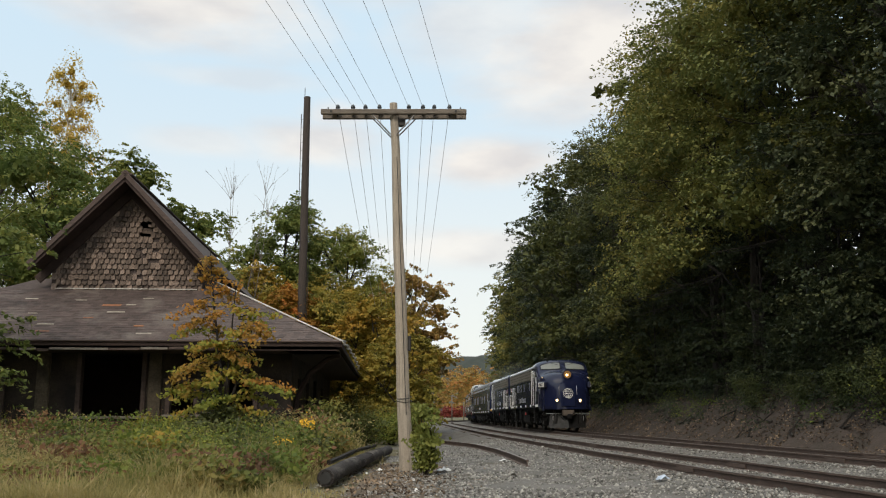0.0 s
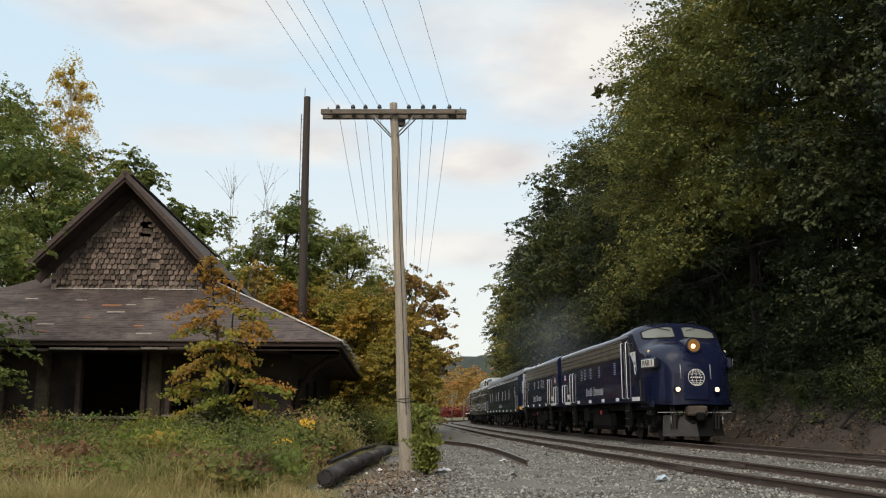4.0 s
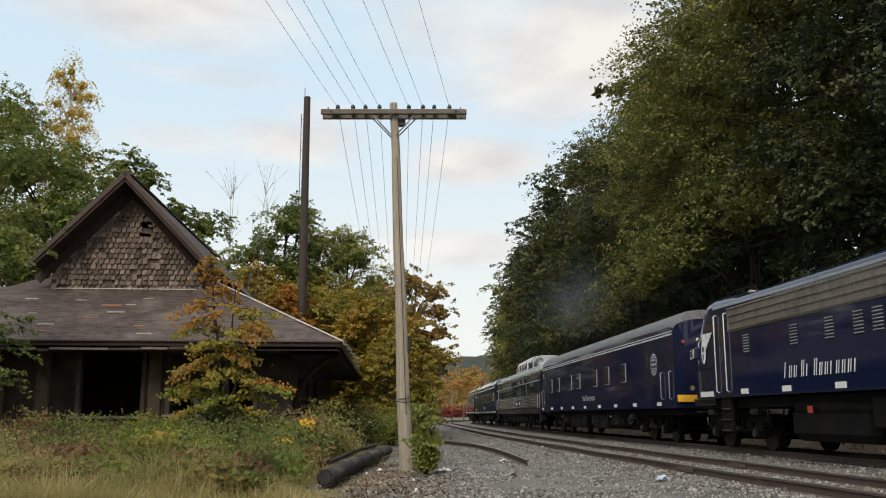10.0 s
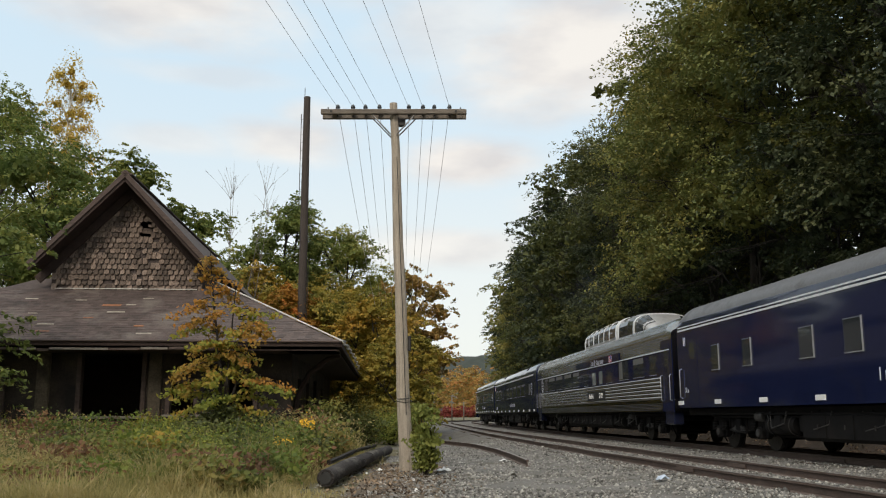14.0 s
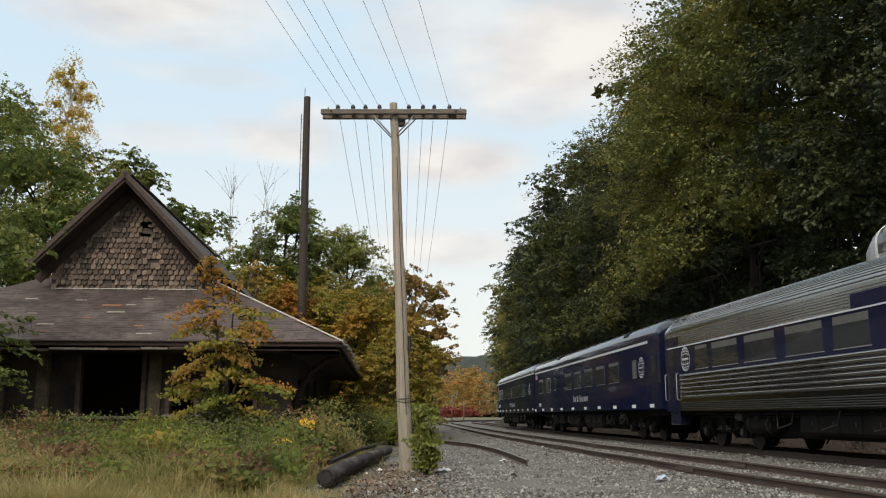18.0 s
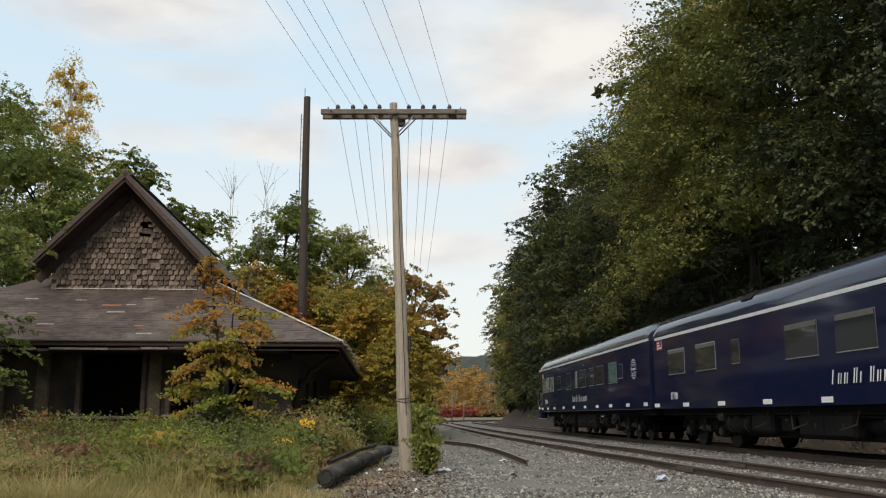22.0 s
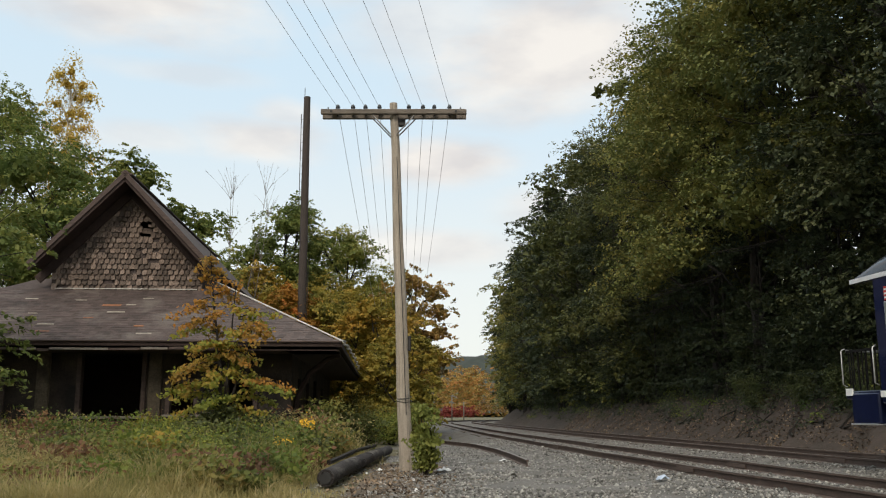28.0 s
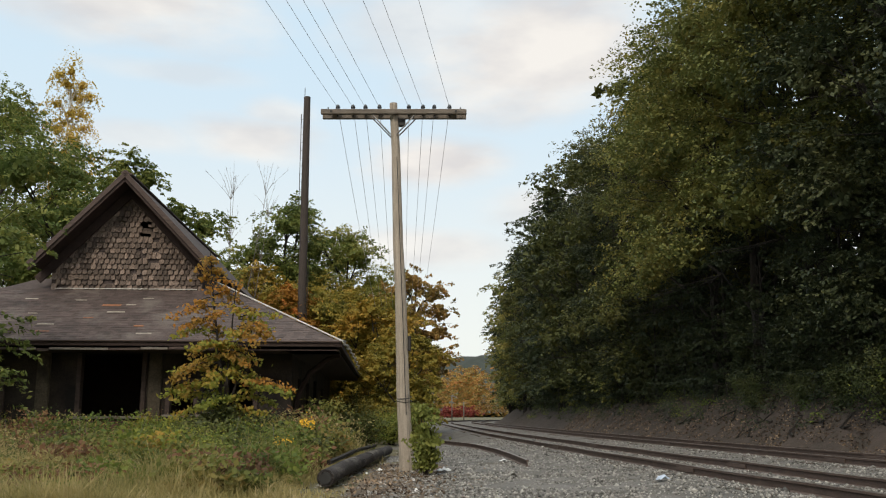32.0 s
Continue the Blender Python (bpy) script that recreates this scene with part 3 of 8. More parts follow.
def crown_points(rng, lobes, per_lobe, shell=0.45, spray=14, loose=1.0, face=None):
    """Leaf sites in sprays over the outside of the lobes (center, radii), fuller on the open side."""
    C, Nn = [], []
    if face is not None:
        face = np.array(face, float) / np.linalg.norm(face)
    for c, r in lobes:
        c, r = np.array(c, float), np.array(r, float)
        k = max(1, per_lobe // spray)
        if face is not None:
            k = max(1, int(k * (1.35 if c @ face > 0 else 0.6)))
        d = unit(rng, k)
        if face is not None:
            turn = ((d @ face) < -0.15) & (rng.random(k) < 0.8)
            d = d - np.where(turn, 2 * (d @ face), 0)[:, None] * face
        d[:, 2] = np.where(d[:, 2] < -0.5, -d[:, 2], d[:, 2])
        rad = 1 - shell * rng.random(k) ** 1.6
        lump = 1 + 0.22 * np.sin(d[:, 0] * 5 + c[0]) * np.sin(d[:, 1] * 4 + c[1] * 2) + 0.14 * np.sin(d[:, 2] * 7 + c[2])
        sites = c + d * r * (rad * lump)[:, None]
        sp = np.repeat(sites, spray, 0) + rng.normal(0, 1, (k * spray, 3)) * np.array([0.30, 0.30, 0.13]) * loose * (r.mean() / 2.2) ** 0.5
        C.append(sp)
        Nn.append(np.repeat(d * 0.5 + np.array([0, 0, 0.8]), spray, 0))
    return np.concatenate(C), np.concatenate(Nn)


def crown_fronds(rng, lobes, leaves, face=None, loose=1.0, hang=0.3, per=24):
    """Leaf sites along drooping sprays that reach out of each lobe in tiers, and sites for the dim inner foliage."""
    C, Nn, inner = [], [], []
    up = np.array([0, 0, 1.0])
    if face is not None:
        face = np.array(face, float) / np.linalg.norm(face)
    for c, r in lobes:
        c, r = np.array(c, float), np.array(r, float)
        k = max(3, int(leaves / (len(lobes) * per) * (1.0 if face is None else 1.3 if c @ face > 0 else 0.6)))
        d = unit(rng, k)
        d[:, 2] = np.where(d[:, 2] < -0.4, -d[:, 2], d[:, 2])
        if face is not None:
            turn = ((d @ face) < -0.1) & (rng.random(k) < 0.75)
            d = d - np.where(turn, 2 * (d @ face), 0)[:, None] * face
        lump = 1 + 0.2 * np.sin(d[:, 0] * 5 + c[0]) * np.sin(d[:, 1] * 4 + c[1] * 2) + 0.16 * np.sin(d[:, 2] * 9 + c[2] * 3)
        start = c + d * r * (lump * (0.5 + 0.45 * rng.random(k) ** 0.6))[:, None]
        ax = d * np.array([1, 1, 0.6]) + rng.normal(0, 0.35, (k, 3)) - up * hang
        ax /= np.linalg.norm(ax, axis=1)[:, None]
        side = np.cross(ax, up)
        side /= np.linalg.norm(side, axis=1)[:, None] + 1e-9
        ln = r.mean() * rng.uniform(0.25, 0.5, k) * loose
        f = rng.random((k, per))
        lat = rng.normal(0, 0.3, (k, per)) * (1.05 - 0.75 * f) * ln[:, None]
        P = start[:, None] + ax[:, None] * (ln[:, None] * f)[..., None] + side[:, None] * lat[..., None] - up * (hang * ln[:, None] * f * f * 0.7)[..., None]
        P = P + rng.normal(0, 1, P.shape) * (ln * 0.07)[:, None, None]
        C.append(P.reshape(-1, 3))
        Nn.append(np.repeat(d * 0.45 + up * 0.8, per, 0))
        m = max(4, int(k * per * 0.2))
        inner.append(c + unit(rng, m) * r * rng.uniform(0.1, 0.5, m)[:, None])
    return np.concatenate(C), np.concatenate(Nn), np.concatenate(inner)


def make_tree(name, seed, height, radius, leaf_mat, leaves=7000, leaf=0.2, trunk_r=0.22, bare=0.25, lobes=11, bark=None, slim=1.0, label="", droop=0.2, cat="tree", cone=False, loose=1.15, face=None, hang=0.3, lump=1.0, simple=False):
    """A trunk with limbs and an uneven crown of leaf sprays, built at the origin."""
    rng = np.random.default_rng(seed)
    root = thing(name, label=label, category=cat)
    top = height * 0.88
    bend = rng.normal(0, 0.25, 2)
    zs = np.linspace(-0.6, top, 7)
    tp = [(bend[0] * (q / top) ** 2 * 2, bend[1] * (q / top) ** 2 * 2, q) for q in zs]
    data = [tube_data(tp, [trunk_r * (1.15 - 0.98 * i / 6) for i in range(7)], 7)]
    L = []
    for i in range(lobes):
        h = bare + (0.93 - bare) * ((i + 0.6 * rng.random()) / lobes)
        az = i * 2.4 + rng.random() * 0.8
        width = radius * (0.35 + 0.75 * math.sin(math.pi * min(1, (h - bare * 0.6) / (1.05 - bare * 0.6))) ** 0.7) * slim
        out = width * rng.uniform(0.35, 0.72)
        if cone:
            width = radius * max(0.12, 1.12 - h) ** 0.9
            out = width * rng.uniform(0.3, 0.75)
        c = np.array([math.cos(az) * out, math.sin(az) * out, h * height])
        r = radius * lump * rng.uniform(0.34, 0.52) * (max(0.3, 1.25 - h) if cone else 1)
        L.append((c, (r, r, r * 0.72)))
        z0 = max(height * bare * 0.6, c[2] - out * 0.9 - 0.5)
        p0 = np.array([0, 0, z0])
        mid = (p0 + c) / 2 + rng.normal(0, 0.15, 3) + np.array([0, 0, 0.2])
        data.append(tube_data([p0, mid, c], [trunk_r * 0.42, trunk_r * 0.25, trunk_r * 0.07], 5))
        for _ in range(3):
            e = c + unit(rng, 1)[0] * r * 0.85
            data.append(tube_data([mid, (mid + e) / 2 + rng.normal(0, 0.1, 3), e], [trunk_r * 0.18, trunk_r * 0.1, 0.012], 4))
    L.append((np.array([tp[-1][0], tp[-1][1], height * 0.92]), (radius * 0.3 * slim, radius * 0.3 * slim, height * 0.09)))
    V, F = join_raw(data)
    part("trunk", raw_mesh("trunk", V, F, bark or M_BARK, True), None, root)
    C, Nn, inner = crown_fronds(rng, L, leaves, face, loose, hang)
    Q = np.concatenate([leaf_quads(rng, C, Nn, leaf, leaf * 0.6, droop, 0.45), leaf_quads(rng, inner, unit(rng, len(inner)), leaf * 1.8, leaf * 1.2)])
    if simple:
        Q = np.stack([Q[:, 0], Q[:, 1] * 1.3 - Q[:, 3] * 0.3, Q[:, 2] * 0.6 + Q[:, 3] * 0.4], 1)
    part("crown", quads_mesh("crown", Q, leaf_mat), None, root)
    return root


def make_shrub(name, seed, height, radius, leaf_mat, leaves=1500, leaf=0.14, label="", cat="shrub", stems=6, droop=0.25):
    rng = np.random.default_rng(seed)
    root = thing(name, label=label, category=cat)
    data, L = [], []
    for i in range(stems):
        az = i * 2.4 + rng.random()
        out = radius * rng.uniform(0.1, 0.75)
        h = height * rng.uniform(0.45, 0.95) * (1 - 0.35 * out / radius)
        e = np.array([math.cos(az) * out, math.sin(az) * out, h])
        data.append(tube_data([(0, 0, -0.15), e * np.array([0.45, 0.45, 0.5]), e], [0.03, 0.02, 0.006], 4))
        for q in (0.25, 0.6, 0.95):
            rr = radius * rng.uniform(0.3, 0.48)
            L.append((e * np.array([q, q, q]), (rr, rr, min(rr, height * 0.3))))
    V, F = join_raw(data)
    part("stem", raw_mesh("stem", V, F, M_BARK, True), None, root)
    C, Nn = crown_points(rng, L, leaves // len(L), 0.8)
    part("foliage", quads_mesh("foliage", leaf_quads(rng, C, Nn, leaf, leaf * 0.6, droop), leaf_mat), None, root)
    return root


def place(ob, x, y, turn=0, size=1.0, dz=0.0):
    z = float(ground_z(np.array([x]), np.array([y]))[0])
    ob.matrix_basis = pose(x, y, z + dz, 0, 0, turn)
    ob.scale = (size, size, size)
    return ob


def place_copy(ob, x, y, turn=0, size=1.0, dz=0.0):
    z = float(ground_z(np.array([x]), np.array([y]))[0])
    c = copy_thing(ob, pose(x, y, z + dz, 0, 0, turn))
    c.scale = (size, size, size)
    return c


def build_woods():
    rng = random.Random(21)
    label = "tall leafy {} on the cutting's wooded bank"
    names = (("oak_tree", "dark green oak", L_OAK, 19, 5.4), ("maple_tree", "deep green maple", L_DEEP, 20, 5.0), ("ash_tree", "yellowing olive ash", L_OLIVE, 18, 4.9), ("oak_tree", "spreading green oak", L_OAK, 17, 5.2))
    open_side = (-0.75, -0.65, 0.15)
    near = [make_tree(n, 31 + i, h, r, m, 30000, 0.15, 0.2, 0.28 if m is L_OLIVE else 0.06, 22, label=label.format(t), face=open_side, lump=0.92) for i, (n, t, m, h, r) in enumerate(names)]
    far = [make_tree(n, 131 + i, h, r, m, 9000, 0.31, 0.22, 0.04, 20, label=label.format(t), face=open_side, lump=0.92, simple=True) for i, (n, t, m, h, r) in enumerate(names)]
    back = [make_tree(n, 231 + i, h, r, m, 2600, 0.72, 0.25, 0.03, 13, label=label.format(t), loose=1.1, simple=True) for i, (n, t, m, h, r) in enumerate(names)]
    used = set()

    def put(src, x, y, turn, size):
        if src.name in used:
            return place_copy(src, x, y, turn, size)
        used.add(src.name)
        return place(src, x, y, turn, size)

    for row, (v0, step, size) in enumerate(((6.9, 6.2, 1.06), (12.4, 7.2, 1.2), (19.5, 9.5, 1.22))):
        s = -16.0 + row * 2.3
        while s < 172:
            pull = np.interp(s, [0, 50, 90, 170], [0, 0.9, 0.9, 0.5])
            q = on_track(s + rng.uniform(-1, 1), v0 - pull + rng.uniform(-0.8, 0.8))
            kinds = (1, 1, 1) if s < 7 else (2, 2, 2, 2) if s < 27 else (1, 1, 0) if s < 38 else (0, 1, 3, 1, 0) if s < 75 else (0, 1, 2, 3)
            k = rng.choice(kinds if row == 0 else (0, 1, 3))
            z = size * rng.uniform(0.9, 1.1) * float(np.interp(s, [0, 22, 29, 50, 100, 140], [1.12, 1.13, 1.05, 1.02, 0.96, 0.74]))
            src = (back if row == 2 or s > 135 or s < -8 or (row == 1 and s > 40) else near if s < 40 and row == 0 else far)[k]
            ob = put(src, q.x, q.y, rng.uniform(-35, 35), z)
            ob["group"] = "trees of the wooded bank"
            s += step * rng.uniform(0.85, 1.15) * (1.0 if s < 100 else 0.85)
    # added row of dark low trees, standing in for the lower wood's shade
    s = 3.0
    while s < 75:
        q = on_track(s, rng.uniform(5.4, 6.4))
        ob = place_copy(far[1], q.x, q.y, rng.uniform(-30, 30), rng.uniform(0.4, 0.54))
        ob["label"] = "low dark green maple added as shade along the foot of the wood"
        ob["group"] = "low trees of the wood's edge"
        s += rng.uniform(3.2, 4.6)
    shrubs = [make_shrub("bank_shrub", 41, 4.6, 2.5, L_OAK, 5500, 0.15, "green understorey shrub on the shady bank", stems=10),
              make_shrub("bank_shrub", 42, 3.8, 2.2, L_OLIVE, 4500, 0.15, "yellow-green understorey shrub on the shady bank", stems=9),
              make_shrub("bank_shrub", 43, 5.6, 2.5, L_DEEP, 6000, 0.15, "dark understorey shrub on the shady bank", stems=10)]
    plain = [make_shrub("bank_shrub", 44 + i, h, r, m, 950, 0.36, lab + " understorey shrub on the shady bank", stems=8)
             for i, (h, r, m, lab) in enumerate(((4.6, 2.5, L_OAK, "green"), (3.8, 2.2, L_OLIVE, "yellow-green"), (5.6, 2.5, L_DEEP, "dark")))]
    s = -6.0
    while s < 150:
        q = on_track(s, rng.uniform(5.6, 7.2) - float(np.interp(s, [0, 60, 120], [0, 0.4, 0.3])))
        # mostly the darkest leaves at the near end, for the understorey's shade
        k = 2 if s < 32 and rng.random() < 0.8 else rng.randrange(3)
        z = rng.uniform(0.75, 1.15)
        src = (shrubs if s < 26 else plain)[k]
        ob = put(src, q.x, q.y, rng.uniform(0, 360), z)
        ob["group"] = "understorey of the bank"
        s += rng.uniform(1.7, 3.0) * (1.0 if s < 60 else 1.5)
    # added, mostly unseen trees beside and behind the camera, and along the line's left further on: they dim light and
    # reflections
    spots = [(-27 + 3 * math.sin(i * 1.7), -70 + i * 9.0) for i in range(10)] + [(-22 + 2 * math.sin(i * 2.3), -30 + i * 6.0) for i in range(7)] + [(-14 + i * 9.0, -78 + 3 * math.cos(i)) for i in range(6)]
    for s in np.arange(62, 215, 6.0):
        q = on_track(float(s), -SPACING - 10.5 - 2 * math.sin(s))
        if q.x < -3.5:
            spots.append((q.x, q.y))
    spots += [(-8.5 - 1.5 * math.sin(i * 1.9), 76 + 9.0 * i) for i in range(13)]
    # hidden hedge added so the car sides mirror something dark
    for i, s in enumerate(np.arange(48, 215, 4.4)):
        q = on_track(float(s), -SPACING - 7.5 - 1.2 * math.sin(s))
        if q.x > -1.0 - 0.01 * q.y:
            continue
        ob = put(plain[i % 3], q.x, q.y, i * 50, 0.85 + 0.15 * math.sin(i))
        ob["label"] = "leafy hedge shrub added beside the line to darken reflections"
        ob["group"] = "hedge along the line"
    for i, (x, y) in enumerate(spots):
        ob = put(back[i % 4], x, y, i * 77, (1.0 if y < 20 else 0.62) + 0.12 * math.sin(i * 2.1))
        ob["label"] = "leafy tree added round the yard to dim light and reflections"
        ob["group"] = "trees round the yard"
    for i, ob in enumerate([o for o in near + far + back + shrubs + plain if o.name not in used]):
        place(ob, -34 - 5 * (i % 3), -30 - 7 * i, i * 40, 0.8)


build_woods()


def build_left_trees():
    # behind and beside the station
    place(make_tree("locust_tree", 51, 15.5, 5.2, L_LOCUST, 26000, 0.17, 0.25, 0.12, 13, label="leafy green locust behind the derelict station"), -20.5, 39, 20)
    place(make_tree("locust_tree", 52, 11.8, 4.6, L_LOCUST, 26000, 0.17, 0.22, 0.1, 12, label="dense green tree beside the derelict station"), -15.8, 37, 140)
    place(make_tree("birch_tree", 53, 20.1, 4.2, L_BIRCH, 15000, 0.12, 0.12, 0.26, 44, bark=M_BIRCH, slim=0.3, cone=True, loose=1.9, hang=1.3, label="golden autumn birch with a white trunk", droop=0.5), -19.3, 45, 0)
    place(make_tree("maple_tree", 54, 12.5, 3.0, L_LOCUST, 18000, 0.19, 0.2, 0.05, 14, label="green maple behind the station roof"), -14.2, 48, 60)
    place(make_tree("oak_tree", 55, 15.8, 3.5, L_LOCUST, 34000, 0.21, 0.25, 0.1, 22, loose=1.5, label="dark green oak rising behind the station"), -11.0, 62, 30)
    place(make_tree("maple_tree", 56, 14.6, 4.6, L_LOCUST, 34000, 0.21, 0.25, 0.05, 22, loose=1.5, label="green maple rising behind the station"), -7.4, 66, 200)
    place(make_tree("thicket_tree", 57, 9.3, 4.1, L_GOLD, 24000, 0.19, 0.16, 0.03, 15, label="golden olive young trees beyond the station"), -5.9, 56, 10)
    place(make_tree("thicket_tree", 58, 8.6, 3.2, L_RUST, 18000, 0.19, 0.16, 0.03, 13, label="rusty young tree beyond the station"), -9.3, 54, 80)
    place(make_tree("thicket_tree", 59, 7.6, 3.2, L_GOLD, 17000, 0.19, 0.16, 0.02, 14, label="golden olive young tree beyond the station"), -3.6, 52, 120)
    place(make_tree("thicket_tree", 64, 9.4, 3.4, L_GOLD, 17000, 0.2, 0.16, 0.03, 14, label="olive young tree beyond the station"), -4.0, 64, 300)
    place(make_tree("elm_tree", 60, 11.2, 3.3, L_BRONZE, 6800, 0.24, 0.17, 0.25, 13, label="half-bare bronze elm over the tracks' edge", droop=0.4), -2.0, 62, 240)
    place(make_tree("elm_tree", 61, 8.4, 2.7, L_BRONZE, 8500, 0.24, 0.17, 0.03, 12, label="bronze-green elm at the tracks' edge"), -2.9, 66, 0)
    place(make_tree("roadside_tree", 62, 5.2, 2.6, L_GOLD, 11000, 0.18, 0.12, 0.02, 9, label="golden green low tree beside the station platform"), -2.2, 47, 90)
    # over the station's near corner
    place(make_tree("ash_tree", 63, 7.0, 3.3, L_LOCUST, 14000, 0.17, 0.14, 0.12, 11, label="green ash leaning over the station's corner"), -13.6, 22.5, 200)
    place(make_tree("locust_tree", 67, 14.2, 2.7, L_LOCUST, 18000, 0.17, 0.2, 0.1, 14, label="slender green locust beside the golden birch"), -15.7, 44, 50)
    place(make_tree("locust_tree", 68, 17.5, 3.8, L_LOCUST, 22000, 0.17, 0.2, 0.1, 14, label="tall dark green locust beside the golden birch"), -22.0, 46, 250)
    place(make_tree("thicket_tree", 65, 10.5, 3.8, L_GOLD, 20000, 0.2, 0.16, 0.03, 15, label="golden olive young tree behind the station roof"), -11.2, 57, 30)
    place(make_tree("thicket_tree", 66, 9.8, 3.6, L_TURN, 20000, 0.2, 0.18, 0.03, 15, label="olive young tree behind the station roof"), -14.8, 56, 190)
    for x, y, h, lean, sd in ((-13.0, 54, 14.4, 0.0, 71), (-12.6, 54.6, 14.8, 0.3, 72), (-12.2, 53.5, 14.6, 0.8, 73), (-11.9, 54.4, 13.4, 0.6, 74)):
        rng = np.random.default_rng(sd)
        root = thing("dead_tree", label="bare grey dead tree behind the station", category="tree", group="dead trees")
        data = []

        def limb(p0, way, ln, r, depth):
            """A curved bare limb that bows outwards, with finer ones along it."""
            pts, d = [p0], way / np.linalg.norm(way)
            for _ in range(5):
                d = d + rng.normal(0, 0.04 if depth == 0 else 0.14, 3) + np.array([0.025 * lean, 0, -0.03 if depth else 0.03])
                d /= np.linalg.norm(d)
                pts.append(pts[-1] + d * ln / 5)
            data.append(tube_data(pts, [r * (1 - 0.14 * k) for k in range(6)], 4))
            if depth < 2:
                for _ in range((22, 4)[depth]):
                    k = int(rng.integers(2 if depth == 0 else 1, 6))
                    az = rng.uniform(0, 6.28)
                    out = d * 0.9 + np.array([math.cos(az) * 0.45, math.sin(az) * 0.3, 0.4])
                    limb(pts[k], out, ln * rng.uniform(0.07, 0.16), max(0.009, r * 0.3), depth + 1)
        limb(np.array([0, 0, -0.3]), np.array([0.06 * lean, 0, 1.0]), h, 0.04, 0)
        V, F = join_raw(data)
        part("trunk", raw_mesh("trunk", V, F, M_DEADWOOD, True), None, root)
        place(root, x, y)


build_left_trees()


def build_distance():
    """Autumn woods at the end of the curve and a wooded hill on the skyline."""
    rng = np.random.default_rng(90)
    Q = []
    for i in range(46):
        x, y = rng.uniform(-24, 60), rng.uniform(215, 275)
        if x < -6 and y < 235:
            y += 25
        h = rng.uniform(9, 13.5)
        lob = [((x + rng.normal(0, 1.6), y + rng.normal(0, 1.6), h * q), (3.2, 3.2, 2.2)) for q in (0.15, 0.35, 0.55, 0.75, 0.9)]
        C, Nn = crown_points(rng, lob, 230, 0.6)
        Q.append(leaf_quads(rng, C, Nn, 0.6, 0.42))
    tagged(part("far_woods", quads_mesh("far_woods", np.concatenate(Q), L_FAR), None), "orange and yellow autumn woods beyond the bend", "woods", kind="stuff")
    Q = []
    for i in range(14):
        x, y = rng.uniform(-7, 8), rng.uniform(196, 206)
        C, Nn = crown_points(rng, [((x, y, 1.2), (2.2, 2.2, 1.6))], 420, 0.7)
        Q.append(leaf_quads(rng, C, Nn, 0.4, 0.26))
    tagged(part("sumac_thicket", quads_mesh("sumac_thicket", np.concatenate(Q), L_RED), None), "crimson sumac thicket beside the far track", "shrub", kind="stuff")
    hill = material("wooded_far_hill", (0.03, 0.037, 0.026), 0.95, vary=0.45, scale=0.02, fine=0.12, bump=0.6)
    xs, ys = np.linspace(-500, 700, 61), np.linspace(700, 1500, 31)
    X, Y = np.meshgrid(xs, ys)
    Z = -4 + 62 * np.exp(-((X - 60) / 150) ** 2 - ((Y - 1000) / 200) ** 2) + 48 * np.exp(-((X + 190) / 170) ** 2 - ((Y - 1080) / 220) ** 2) + 50 * np.exp(-((X - 330) / 160) ** 2 - ((Y - 1050) / 220) ** 2)
    Z += 2.2 * np.sin(X * 0.21) * np.sin(Y * 0.17) * (Z > 5) + rng.normal(0, 0.7, Z.shape) * (Z > 5)
    V = np.stack([X, Y, Z], -1).reshape(-1, 3)
    nx = len(xs)
    F = [(j * nx + i, j * nx + i + 1, (j + 1) * nx + i + 1, (j + 1) * nx + i) for j in range(len(ys) - 1) for i in range(nx - 1)]
    tagged(new("far_hill_backdrop", raw_mesh("far_hill_backdrop", V, F, hill, True)), "dark wooded hill on the skyline", "hill", kind="structure")


build_distance()


def build_bank_litter():
    """Fallen leaves, twigs and branches on the cutting's bank."""
    rng = np.random.default_rng(77)
    n = 26000
    s, v = -9 + 60 * rng.random(n) ** 1.4, 2.5 + 4.6 * rng.random(n)
    x0, y0, h0 = (np.interp(s, S_AXIS, a) for a in (TRACK_X, TRACK_Y, HEADING))
    x, y = x0 + np.cos(h0) * v, y0 - np.sin(h0) * v
    z = ground_z(x, y) + 0.03
    Q = leaf_quads(rng, np.stack([x, y, z], -1), np.tile(np.array([-0.5, -0.1, 0.9]), (n, 1)), 0.1, 0.07)
    tagged(part("leaf_litter", quads_mesh("leaf_litter", Q, L_LITTER), None), "brown fallen leaves strewn over the bank", "leaves", kind="stuff")
    r = random.Random(6)
    for i in range(16):
        s0, v0 = r.uniform(-6, 26), r.uniform(3.4, 5.4)
        a = on_track(s0, v0)
        pts = []
        for k in range(5):
            q = on_track(s0 + k * r.uniform(0.25, 0.5), v0 + k * r.uniform(-0.05, 0.3))
            pts.append((q.x, q.y, float(ground_z(np.array([q.x]), np.array([q.y]))[0]) + 0.06 + r.uniform(0, 0.06)))
        tagged(part("fallen_branch", tube_mesh("fallen_branch", pts, [0.05, 0.045, 0.035, 0.025, 0.012], 6, M_BARK), None), "bare fallen branch lying on the leafy bank", "branch", "fallen branches")
    for x, y, h in ((1.75, 180, 5.2), (4.2, 186, 4.0)):
        root = thing("far_post", pose(x, y, -0.3), "white post beyond the bend", "post", "far posts")
        cyl_part("post", M_PALETRIM, root, (0, 0, 0), (0, 0, h), 0.1, n=8)
        box_part("arm", M_PALETRIM, root, 0.3, 0, h - 0.25, 1.2, 0.08, 0.1)


build_bank_litter()

